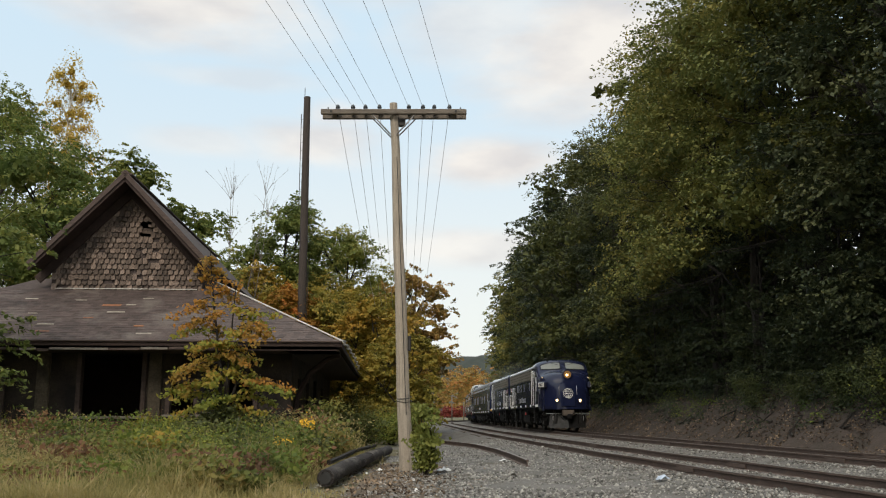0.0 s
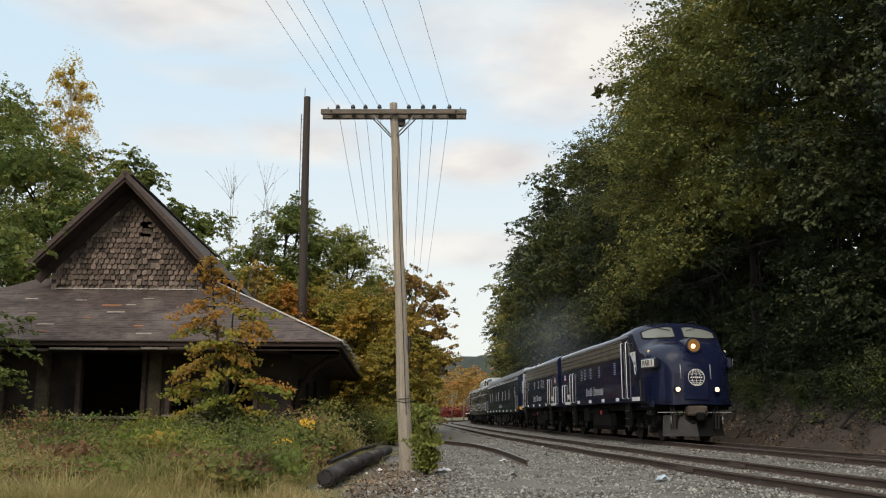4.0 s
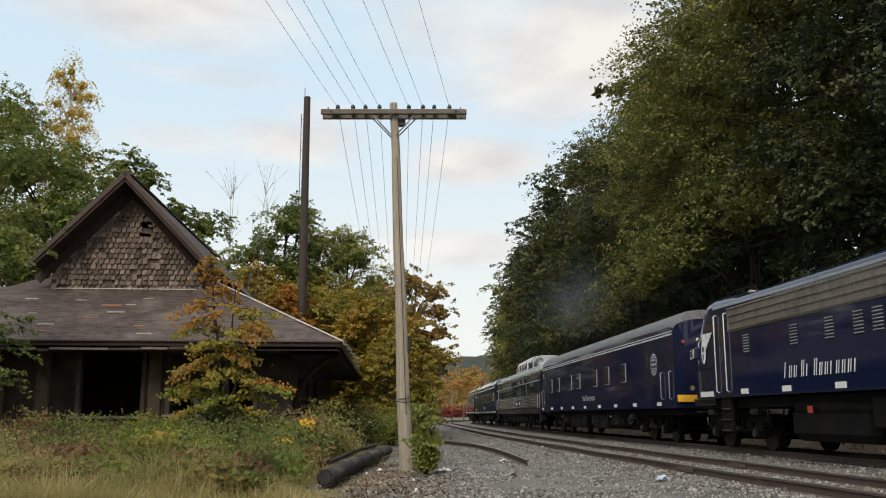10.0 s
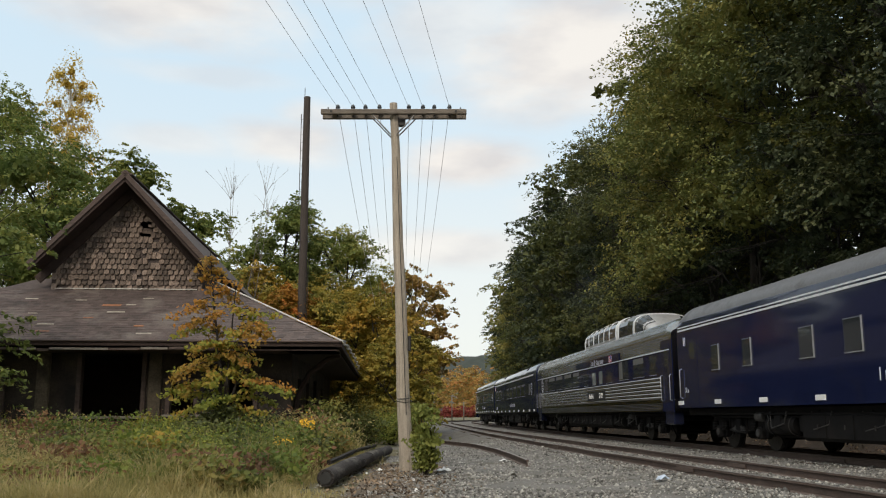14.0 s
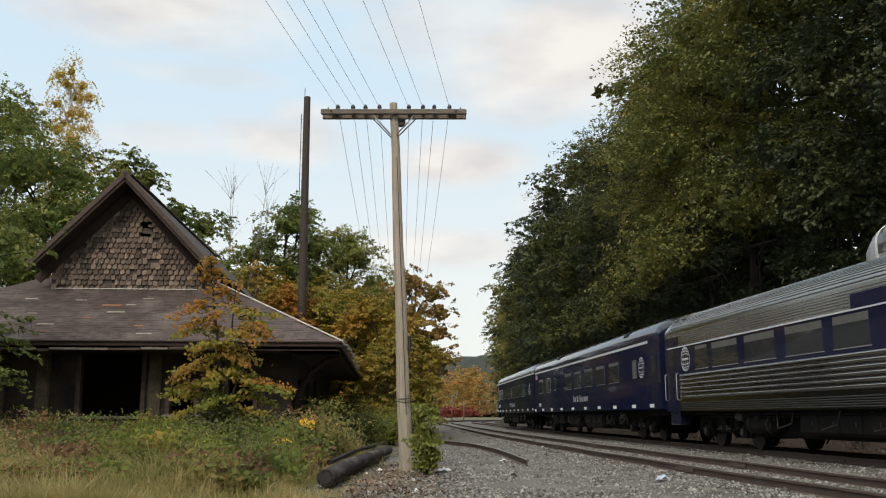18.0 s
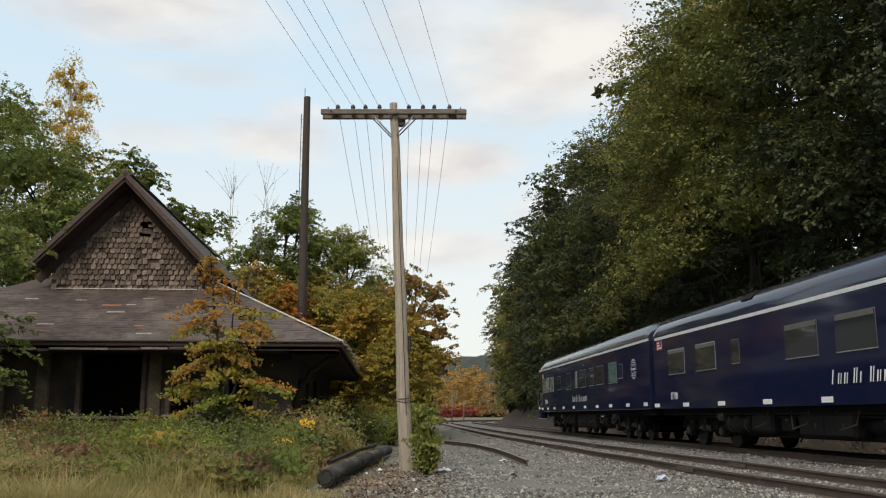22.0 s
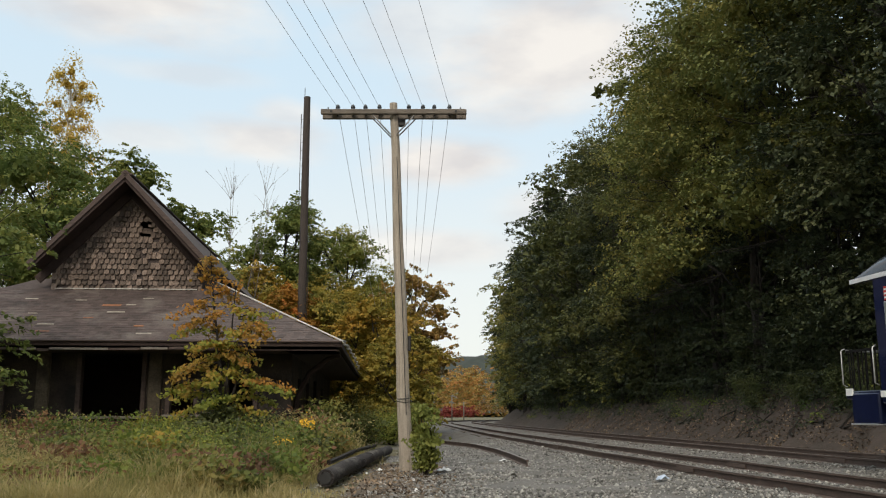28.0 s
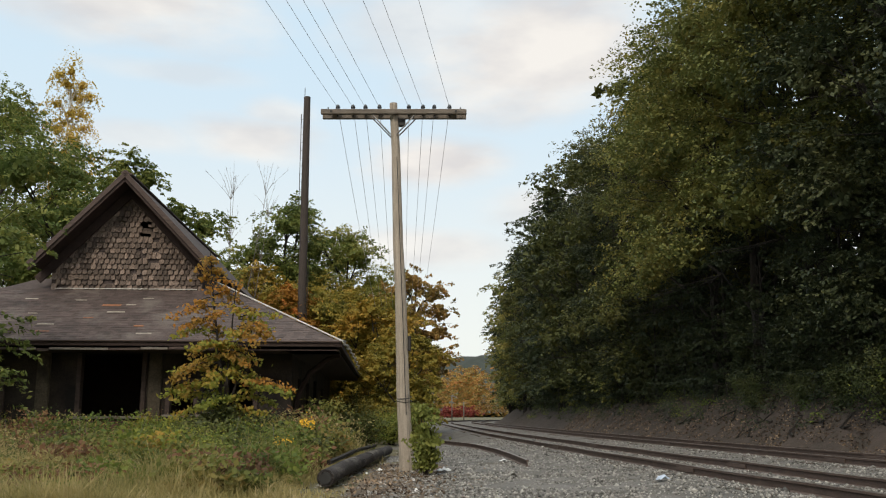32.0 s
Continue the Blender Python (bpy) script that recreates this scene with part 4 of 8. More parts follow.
# ---- derelict station ----
STATION = pose(-3.0, 27.0, -0.18, 0, 0, 3.7)
EAVE, PITCH = 3.2, 0.52
WIDE, DEEP = 15.6, 23.5
GX = -7.44                     # the gable's middle


def roof_z(x, y):
    return EAVE + PITCH * min(-x, x + WIDE, y, DEEP - y)


def quad_slab(name, pts, thick, mat, parent, label=""):
    """A flat slab from a polygon, thickened downwards along its normal."""
    a = [Vector(q) for q in pts]
    nrm = (a[1] - a[0]).cross(a[2] - a[0]).normalized()
    if nrm.z < 0:
        a.reverse()
        nrm = -nrm
    n = len(a)
    V = a + [q - nrm * thick for q in a]
    F = [tuple(range(n)), tuple(range(2 * n - 1, n - 1, -1))] + [(i, i + n, (i + 1) % n + n, (i + 1) % n) for i in range(n)]
    return part(name, raw_mesh(name, V, F, mat), None, parent, label)


def wall_with_holes(name, parent, x0, x1, z0, z1, y, thick, holes, mat, turn=None, label=""):
    """A wall in the x-z plane, cut by rectangular openings (x0, x1, z0, z1)."""
    xs = sorted({x0, x1, *[q for h in holes for q in h[:2]]})
    zs = sorted({z0, z1, *[q for h in holes for q in h[2:]]})
    bm = bmesh.new()
    for i in range(len(xs) - 1):
        for j in range(len(zs) - 1):
            cx, cz = (xs[i] + xs[i + 1]) / 2, (zs[j] + zs[j + 1]) / 2
            if any(h[0] < cx < h[1] and h[2] < cz < h[3] for h in holes):
                continue
            box(bm, cx, y, cz, xs[i + 1] - xs[i], thick, zs[j + 1] - zs[j])
    bmesh.ops.remove_doubles(bm, verts=bm.verts, dist=0.001)
    ob = part(name, bm, mat, parent, label)
    if turn is not None:
        ob.matrix_basis = turn
    return ob


M_PILASTER = material("stained_pilaster", (0.11, 0.088, 0.06), 0.9, vary=0.4, scale=2, fine=20, bump=0.4, dirt=(0.03, 0.024, 0.02), dirt_amount=0.4)


def build_station():
    st = thing("station", STATION, "derelict railway station with shingled gable and sagging slate roof", "building")
    rng = random.Random(4)
    # walls
    front = [(-8.05, -6.1, 1.05, 2.98), (-5.35, -4.5, 1.1, 2.05), (-11.6, -10.3, 0.7, 2.4), (-3.6, -2.7, 0.9, 2.2)]
    wf = wall_with_holes("wall", st, -WIDE + 1.6, -1.6, -0.3, 3.25, 1.75, 0.3, front, M_WALL, label="stained masonry end wall, darkened for eave shade, with broken openings")
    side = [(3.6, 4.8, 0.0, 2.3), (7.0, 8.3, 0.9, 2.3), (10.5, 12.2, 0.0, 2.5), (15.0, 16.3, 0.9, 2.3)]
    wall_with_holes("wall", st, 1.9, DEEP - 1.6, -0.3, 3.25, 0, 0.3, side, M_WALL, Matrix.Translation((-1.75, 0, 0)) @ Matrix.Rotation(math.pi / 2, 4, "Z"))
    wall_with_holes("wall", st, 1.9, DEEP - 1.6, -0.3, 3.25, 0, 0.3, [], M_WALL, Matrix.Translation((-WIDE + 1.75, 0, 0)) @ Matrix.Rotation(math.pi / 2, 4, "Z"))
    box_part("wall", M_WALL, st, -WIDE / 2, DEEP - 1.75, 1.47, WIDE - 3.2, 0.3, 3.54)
    # dark interior added behind the openings so they read as deep shade
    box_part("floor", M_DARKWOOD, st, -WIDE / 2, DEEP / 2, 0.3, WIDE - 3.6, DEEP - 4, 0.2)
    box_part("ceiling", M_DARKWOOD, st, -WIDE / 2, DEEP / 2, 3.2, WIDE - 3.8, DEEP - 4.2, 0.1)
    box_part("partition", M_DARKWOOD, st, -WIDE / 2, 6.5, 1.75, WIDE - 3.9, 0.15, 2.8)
    for h in front:
        for fx in (h[0], h[1]):
            box_part("jamb", M_TRIM, wf, fx, 1.66, (h[2] + h[3]) / 2, 0.14, 0.28, h[3] - h[2] + 0.1, 0.01)
        box_part("window_sill", M_PALETRIM if h[2] > 1 else M_TRIM, wf, (h[0] + h[1]) / 2, 1.58, h[2] - 0.04, h[1] - h[0] + 0.3, 0.3, 0.08, 0.01)
        box_part("lintel", M_TRIM, wf, (h[0] + h[1]) / 2, 1.63, h[3] + 0.07, h[1] - h[0] + 0.3, 0.3, 0.14, 0.01)
    for px in (-5.75, -9.1):
        box_part("pilaster", M_PILASTER, st, px, 1.53, 1.5, 0.38, 0.14, 3.2, 0.015)
    # brick courses under the openings
    brick = bmesh.new()
    box(brick, 0, 0, 0, 0.195, 0.05, 0.058, 0.004)
    bme = bpy.data.meshes.new("brick")
    brick.to_mesh(bme)
    brick.free()
    bme.materials.append(M_BRICK)
    for r in range(10):
        for c in range(17):
            ob = new("brick", bme)
            ob.parent = wf
            ob.matrix_basis = pose(-8.8 + c * 0.21 + (r % 2) * 0.105, 1.585 + rng.uniform(-0.006, 0.004), 0.24 + r * 0.072)
    # hipped roof: four planes up to the gabled block
    A, B, C, D = (0, 0), (-WIDE, 0), (-WIDE, DEEP), (0, DEEP)
    k = 4.9
    a, b, c, d = (-k, k), (-WIDE + k, k), (-WIDE + k, DEEP - k), (-k, DEEP - k)

    def P(q):
        return (q[0], q[1], roof_z(*q))
    for pts in ((A, B, b, a), (B, C, c, b), (C, D, d, c), (D, A, a, d)):
        quad_slab("roof", [P(q) for q in pts], 0.12, M_ROOFBASE, st)
    roof = st.children[-1]
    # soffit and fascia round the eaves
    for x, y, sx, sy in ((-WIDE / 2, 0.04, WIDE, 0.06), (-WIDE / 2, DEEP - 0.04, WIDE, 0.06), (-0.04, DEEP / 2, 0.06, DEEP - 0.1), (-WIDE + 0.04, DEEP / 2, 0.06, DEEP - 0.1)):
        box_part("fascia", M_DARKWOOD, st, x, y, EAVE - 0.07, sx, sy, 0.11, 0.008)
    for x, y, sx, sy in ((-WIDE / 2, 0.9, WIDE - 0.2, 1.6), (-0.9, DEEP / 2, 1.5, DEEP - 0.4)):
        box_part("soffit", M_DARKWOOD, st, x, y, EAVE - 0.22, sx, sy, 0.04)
    x = -10.6
    for ln, dz, tilt, mt in ((1.3, -0.22, 0.5, M_TRIM), (0.5, -0.23, -1.4, M_PALETRIM), (0.35, -0.26, 2.5, M_TRIM), (1.7, -0.22, 0.25, M_PALETRIM), (0.9, -0.22, -0.6, M_TRIM), (0.8, -0.2, 0.4, M_PALETRIM), (1.6, -0.18, -0.3, M_TRIM)):
        box_part("loose_board", mt, st, x + ln / 2, -0.03, EAVE + dz, ln - 0.04, 0.03, 0.065, 0.004, turn=Matrix.Rotation(radians(tilt), 4, "Y"))
        x += ln
    box_part("gutter_board", M_TRIM, st, -WIDE / 2, -0.02, EAVE + 0.02, WIDE, 0.06, 0.05, 0.01)
    # pale flashing along the hip and the ragged edge of the side eave
    hip = [(-q, q, roof_z(-q, q) + 0.05) for q in np.linspace(0, k, 9)]
    part("hip_flashing", tube_mesh("hip_flashing", hip, [0.026] * 9, 6, M_FLASH), None, st, "pale ragged hip flashing")
    edge = [(0.02 + 0.05 * math.sin(q * 2.3), q, EAVE + 0.05 + 0.2 * math.sin(math.pi * q / DEEP) + 0.02 * math.sin(q * 5)) for q in np.linspace(0, DEEP, 48)]
    part("eave_flashing", tube_mesh("eave_flashing", edge, [0.035] * 48, 5, M_FLASH), None, st)
    # brackets of the platform canopy
    for q in (2.2,):
        pts = [(-1.55, q, 0.9), (-1.45, q, 1.7), (-1.1, q, 2.4), (-0.5, q, 2.85), (-0.15, q, 2.95)]
        part("bracket", tube_mesh("bracket", pts, [0.09] * 5, 6, M_DARKWOOD), None, st)
    # gabled upper block
    gy, half, apex, low = 3.9, 2.84, 9.1, 6.12
    sl = (apex - low) / half
    wall_z = roof_z(GX, gy) - 0.1
    hw = half - 0.35
    V = [(GX - hw, gy, wall_z), (GX + hw, gy, wall_z), (GX + hw, gy, apex - 0.15 - sl * hw), (GX, gy, apex - 0.15), (GX - hw, gy, apex - 0.15 - sl * hw)]
    V += [(vx, gy + 15.5, vz) for vx, _, vz in V]
    h0, h1, z0, z1 = GX + 0.34, GX + 0.74, 7.0, 7.62

    def under(x):
        return apex - 0.15 - sl * abs(x - GX)
    V += [(q, gy, w) for q in (h0, h1) for w in (wall_z, z0, z1, under(q))]
    F = [(0, 10, 13, 3, 4), (14, 1, 2, 17), (10, 14, 15, 11), (12, 16, 17, 13), (9, 8, 7, 6, 5)] + [(i, i + 5, (i + 1) % 5 + 5, (i + 1) % 5) for i in range(5)]
    gw = part("gable_wall", raw_mesh("gable_wall", V, F, M_ROOFBASE), None, st, "shingled gable wall with missing shingles")
    for sgn in (-1, 1):
        pts = [(GX, gy - 1.0, apex), (GX + sgn * half, gy - 1.0, low), (GX + sgn * half, gy + 15.7, low), (GX, gy + 15.7, apex)]
        quad_slab("upper_roof", pts, 0.1, M_ROOFBASE, st)
        ang = math.atan2(apex - low, half)
        ln = math.hypot(half, apex - low)
        # the third, widest board is a dark strip for the soffit's shade
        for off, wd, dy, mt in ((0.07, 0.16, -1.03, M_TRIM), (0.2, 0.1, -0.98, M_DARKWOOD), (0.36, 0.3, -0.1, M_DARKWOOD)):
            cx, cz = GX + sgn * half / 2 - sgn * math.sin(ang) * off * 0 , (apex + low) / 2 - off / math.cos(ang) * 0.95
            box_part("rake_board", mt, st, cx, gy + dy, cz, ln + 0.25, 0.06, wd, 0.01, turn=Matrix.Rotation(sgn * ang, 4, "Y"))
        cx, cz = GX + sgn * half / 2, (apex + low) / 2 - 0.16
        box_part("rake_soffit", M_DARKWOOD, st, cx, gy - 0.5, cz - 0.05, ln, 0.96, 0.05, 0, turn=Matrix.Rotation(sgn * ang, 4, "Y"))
    box_part("ridge_cap", M_TRIM, st, GX, gy + 7.5, apex + 0.02, 0.22, 16.2, 0.08, 0.02)
    for dz, w, x in ((7.24, 0.42, 0.53), (7.32, 0.3, 0.57), (7.46, 0.16, 0.66)):
        box_part("hole_batten", M_SHINGLE, gw, GX + x, gy + 0.02, dz, w, 0.03, 0.09, turn=Matrix.Rotation(radians(4), 4, "Y"))
    box_part("flashing_strip", M_FLASH, st, GX, gy - 0.08, wall_z + 0.14, hw * 2 - 0.3, 0.03, 0.025)
    # wood shingles on the gable, fish-scale ends
    sh = bmesh.new()
    prof = [(-0.082, 0.11), (0.082, 0.11), (0.082, -0.08), (0.058, -0.108), (0, -0.12), (-0.058, -0.108), (-0.082, -0.08)]
    lower = [sh.verts.new((px, -0.07 if pz < 0 else -0.004, pz)) for px, pz in prof]
    upper = [sh.verts.new((px, 0.0, pz)) for px, pz in prof]
    sh.faces.new(lower[::-1])
    for i in range(7):
        sh.faces.new((lower[i], lower[(i + 1) % 7], upper[(i + 1) % 7], upper[i]))
    sme = bpy.data.meshes.new("shingle")
    bmesh.ops.recalc_face_normals(sh, faces=sh.faces)
    sh.to_mesh(sme)
    sh.free()
    sme.materials.append(M_SHINGLE)
    sites = []
    row, z = 0, wall_z + 0.2
    while z < apex - 0.35:
        w = min(hw, (apex - 0.42 - z) / sl)
        x = -w + 0.09 + (row % 2) * 0.09 + rng.uniform(0, 0.03)
        while x < w - 0.05:
            hole = abs(x - 0.54) < 0.2 and 7.02 < z < 7.64
            if not hole and rng.random() > 0.035 and not (abs(x - 0.6) < 0.45 and 6.1 < z < 6.9 and rng.random() < 0.4):
                sites.append((GX + x + rng.uniform(-0.008, 0.008), z + rng.uniform(-0.012, 0.012), rng.uniform(-3, 3), rng.uniform(0.78, 1.06)))
            x += 0.178 * rng.uniform(0.95, 1.05)
        z += 0.182
        row += 1
    rest = []
    for i, (x, z, tilt, w) in enumerate(sites):
        m = pose(x, gy - 0.012, z, rng.uniform(-2, 3), tilt, 0) @ Matrix.Diagonal((w, 1, 1, 1))
        if i % 3 == 0 and i < 900:
            ob = new("shingle", sme)
            ob.parent = gw
            ob.matrix_basis = m
        else:
            rest.append(([m @ v.co for v in sme.vertices], [tuple(q.vertices) for q in sme.polygons]))
    V, F = join_raw(rest)
    ms = material("weathered_wood_shingle_row", (0.16, 0.12, 0.096), 0.9, vary=0.5, scale=5, fine=50, stretch=(6, 6, 1), bump=0.5, per="island", spread=0.6, dirt=(0.05, 0.036, 0.03), dirt_amount=0.34, dirt_scale=0.35)
    tagged(part("shingles", raw_mesh("shingles", V, F, ms), None, gw), kind="stuff")
    # slates on the end plane of the lower roof
    ang = math.atan(PITCH)
    sl_m = bmesh.new()
    box(sl_m, 0, 0, 0, 0.206, 0.2, 0.01, 0.002)
    slme = bpy.data.meshes.new("slate")
    sl_m.to_mesh(slme)
    sl_m.free()
    slme.materials.append(M_ROOF)
    mr = material("worn_slate_roofing_rows", (0.074, 0.053, 0.047), 0.8, vary=0.35, scale=1.6, fine=30, bump=0.3, per="island", spread=0.3, dirt=(0.15, 0.125, 0.11), dirt_amount=0.3, dirt_scale=0.9)
    pale = material("bare_pale_patch", (0.34, 0.3, 0.25), 0.85, vary=0.3, scale=6)
    rusty = material("rusty_patch", (0.28, 0.12, 0.06), 0.85, vary=0.3, scale=6)
    rest, count = [], 0
    step = 0.145
    nrow = int(gy / math.cos(ang) / step) + 1
    for r in range(nrow):
        d = r * step + 0.08
        y, z = d * math.cos(ang), EAVE + d * math.sin(ang)
        x = -WIDE + y + 0.12 + (r % 2) * 0.1 + rng.uniform(0, 0.05)
        while x < -y - 0.1:
            m = pose(x, y, z + 0.022 + rng.uniform(-0.002, 0.007), math.degrees(ang) - 2.4 + rng.uniform(-1.2, 1.2), rng.uniform(-0.6, 0.6), rng.uniform(-1.5, 1.5))
            if x > -4.4 and count < 300:
                ob = new("slate", slme)
                ob.parent = roof
                ob.matrix_basis = m
                count += 1
            elif x > -13.5:
                rest.append(([m @ v.co for v in slme.vertices], [tuple(q.vertices) for q in slme.polygons]))
            x += 0.208
    V, F = join_raw(rest)
    tagged(part("slate_field", raw_mesh("slate_field", V, F, mr), None, roof), kind="stuff")
    for x, d, w, h, mt in ((-7.2, 2.25, 0.55, 0.09, pale), (-6.9, 2.9, 0.3, 0.1, pale), (-7.5, 2.85, 0.6, 0.14, rusty), (-8.6, 3.3, 0.35, 0.06, pale), (-9.0, 1.2, 0.5, 0.06, pale), (-5.9, 0.5, 0.45, 0.07, pale),
                           (-6.2, 1.1, 0.3, 0.1, rusty), (-10.2, 3.4, 0.4, 0.08, pale), (-6.5, 3.5, 0.35, 0.07, pale), (-8.9, 0.65, 0.4, 0.05, rusty), (-9.7, 2.1, 0.3, 0.05, pale), (-7.9, 1.75, 0.3, 0.04, rusty)):
        box_part("bare_patch", mt, roof, x, d * math.cos(ang), EAVE + d * math.sin(ang) + 0.045, w, h, 0.008, turn=Matrix.Rotation(ang, 4, "X"))
    return st


build_station()

# ---- line poles ----


def build_pole(base, top, arm_z, arm_x0, arm_x1, pins, label):
    root = thing("utility_pole", pose(*base), label, "pole", group="line poles")
    b, t = Vector((0, 0, -0.6)), Vector(top) - Vector(base)
    pts = [b.lerp(t, i / 8) + Vector((0.012 * math.sin(i * 2.1), 0, 0)) for i in range(9)]
    part("pole", tube_mesh("pole", pts, [0.165 - 0.075 * (i / 8) for i in range(9)], 14, M_POLE), None, root)
    cx = (arm_x0 + arm_x1) / 2 - base[0]
    ln = arm_x1 - arm_x0
    z = arm_z - base[2]
    for dy in (-0.17, 0.17):
        arm = box_part("crossarm", M_ARM, root, cx, dy, z, ln, 0.09, 0.115, 0.008)
        for e in (-1, 1):
            cyl_part("bolt", M_IRON, arm, (cx + e * (ln / 2 - 0.24), dy - 0.06, z), (cx + e * (ln / 2 - 0.24), dy + 0.06, z), 0.03, n=8)
        for e in (-1, 1):
            p0, p1 = Vector((cx + e * 0.5, dy, z - 0.05)), Vector((cx + e * 0.07, dy * 0.7, z - 0.52))
            cyl_part("brace", M_GALV, root, p0, p1, 0.016, n=6)
    for e in (-1, 1):
        cyl_part("spreader_bolt", M_IRON, root, (cx + e * (ln / 2 - 0.14), 0, z + 0.03), (cx + e * (ln / 2 - 0.14), 0, z + 0.17), 0.014, n=6)
        box_part("spacer_block", M_ARM, root, cx + e * (ln / 2 - 0.3), 0, z, 0.1, 0.26, 0.1)
    for px in pins:
        x = px - base[0]
        pin = cyl_part("pin", M_IRON, root, (x, 0, z - 0.05), (x, 0, z + 0.1), 0.014, n=6)
        bm = bmesh.new()
        for z0, z1, r0, r1 in ((0.06, 0.13, 0.062, 0.056), (0.13, 0.16, 0.044, 0.042), (0.16, 0.21, 0.054, 0.04), (0.21, 0.235, 0.04, 0.016)):
            cyl(bm, (x, 0, z + z0), (x, 0, z + z1), r0, r1, 10)
        part("insulator", bm, M_INSUL, pin, smooth=True)
        box_part("pin_bridge", M_ARM, root, x, 0, z + 0.045, 0.05, 0.3, 0.025)
    box_part("junction_box", M_IRON, root, cx + 0.17, 0.05, z - 0.19, 0.18, 0.14, 0.17, 0.01)
    return root


PINS = [-2.8 + (q - 569) * 0.01305 for q in (597, 624, 646, 671, 723, 748, 768, 795)]
MAIN = build_pole((-0.77, 20.1, -0.3), (-1.14, 20.1, 8.0), 7.74, -2.8, 0.54, PINS, "silvery leaning wooden line pole with a double crossarm")
for z, r in ((1.27, 0.2), (1.2, 0.2)):
    bm = bmesh.new()
    q = []
    for i in range(15):
        w = 2 * math.pi * i / 14
        q.append((-0.077 + 0.163 * math.cos(w), 0.163 * math.sin(w), z + 0.3 + 0.03 * math.cos(w * 1.0 + z * 9)))
    part("wire_band", tube_mesh("wire_band", q, [0.008] * 15, 5, M_IRON), None, MAIN)
cab = [(-0.0446 * q + 0.03, -0.165 + 0.009 * q, q) for q in (1.2, 2.6, 4.0, 5.6, 7.0)]
part("ground_wire", tube_mesh("ground_wire", cab, [0.008] * 5, 5, M_IRON), None, MAIN)
bm = bmesh.new()
box(bm, 0.03, -0.02, 2.75, 0.07, 0.06, 0.34, 0.02)
part("strap", bm, M_IRON, MAIN)
FARP = [-4.55 + q * 1.02 + 1.25 for q in PINS]
build_pole((-4.6, 96.0, -0.2), (-4.4, 96.0, 8.6), 8.3, FARP[0] - 0.3, FARP[-1] + 0.3, FARP, "distant weathered line pole with a crossarm")
BACKP = [q - 5.0 for q in PINS]
build_pole((-6.1, -32.0, -0.3), (-6.1, -32.0, 8.6), 8.3, BACKP[0] - 0.3, BACKP[-1] + 0.3, BACKP, "weathered line pole beside the yard")


def build_wires():
    for i, px in enumerate(PINS):
        for q, zq, yq, sag in ((FARP[i], 8.47, 96.0, 1.3), (BACKP[i], 8.47, -32.0, 0.5)):
            if i == 6 and yq < 0:
                continue
            a, b = Vector((px, 20.1, 7.9)), Vector((q, yq, zq))
            pts = []
            for k in range(25):
                f = k / 24
                w = a.lerp(b, f)
                w.z -= sag * 4 * f * (1 - f)
                pts.append(w)
            tagged(part("line_wire", tube_mesh("line_wire", pts, [0.0042 if yq < 0 else 0.0055] * 25, 5, M_WIRE), None), "thin grey line wire strung between poles", "wire", "line wires")


build_wires()


def build_mast():
    root = thing("signal_mast", pose(-8.15, 52, -0.2), "tall dark creosoted pole with a cable ladder behind the station", "pole")
    part("pole", tube_mesh("pole", [(0.02, 0, -0.5), (0.03, 0, 9), (0.0, 0, 19.9)], [0.29, 0.25, 0.2], 12, M_DARKPOLE), None, root)
    part("tip", tube_mesh("tip", [(-0.14, 0, 19.0), (-0.14, 0, 20.5)], [0.03, 0.02], 5, M_DARKPOLE), None, root)
    part("conduit", tube_mesh("conduit", [(-0.3, -0.1, 13.0), (-0.3, -0.1, 18.8)], [0.022, 0.022], 5, M_IRON), None, root)
    for i in range(12):
        cyl_part("rung", M_IRON, root, (-0.32, -0.1, 13.2 + i * 0.48), (0, -0.1, 13.2 + i * 0.48), 0.014, n=5)
    part("guy_cable", tube_mesh("guy_cable", [(0.3, 0, 1), (0.33, 0, 10)], [0.02, 0.02], 5, M_IRON), None, root)


build_mast()

# ---- yard clutter ----


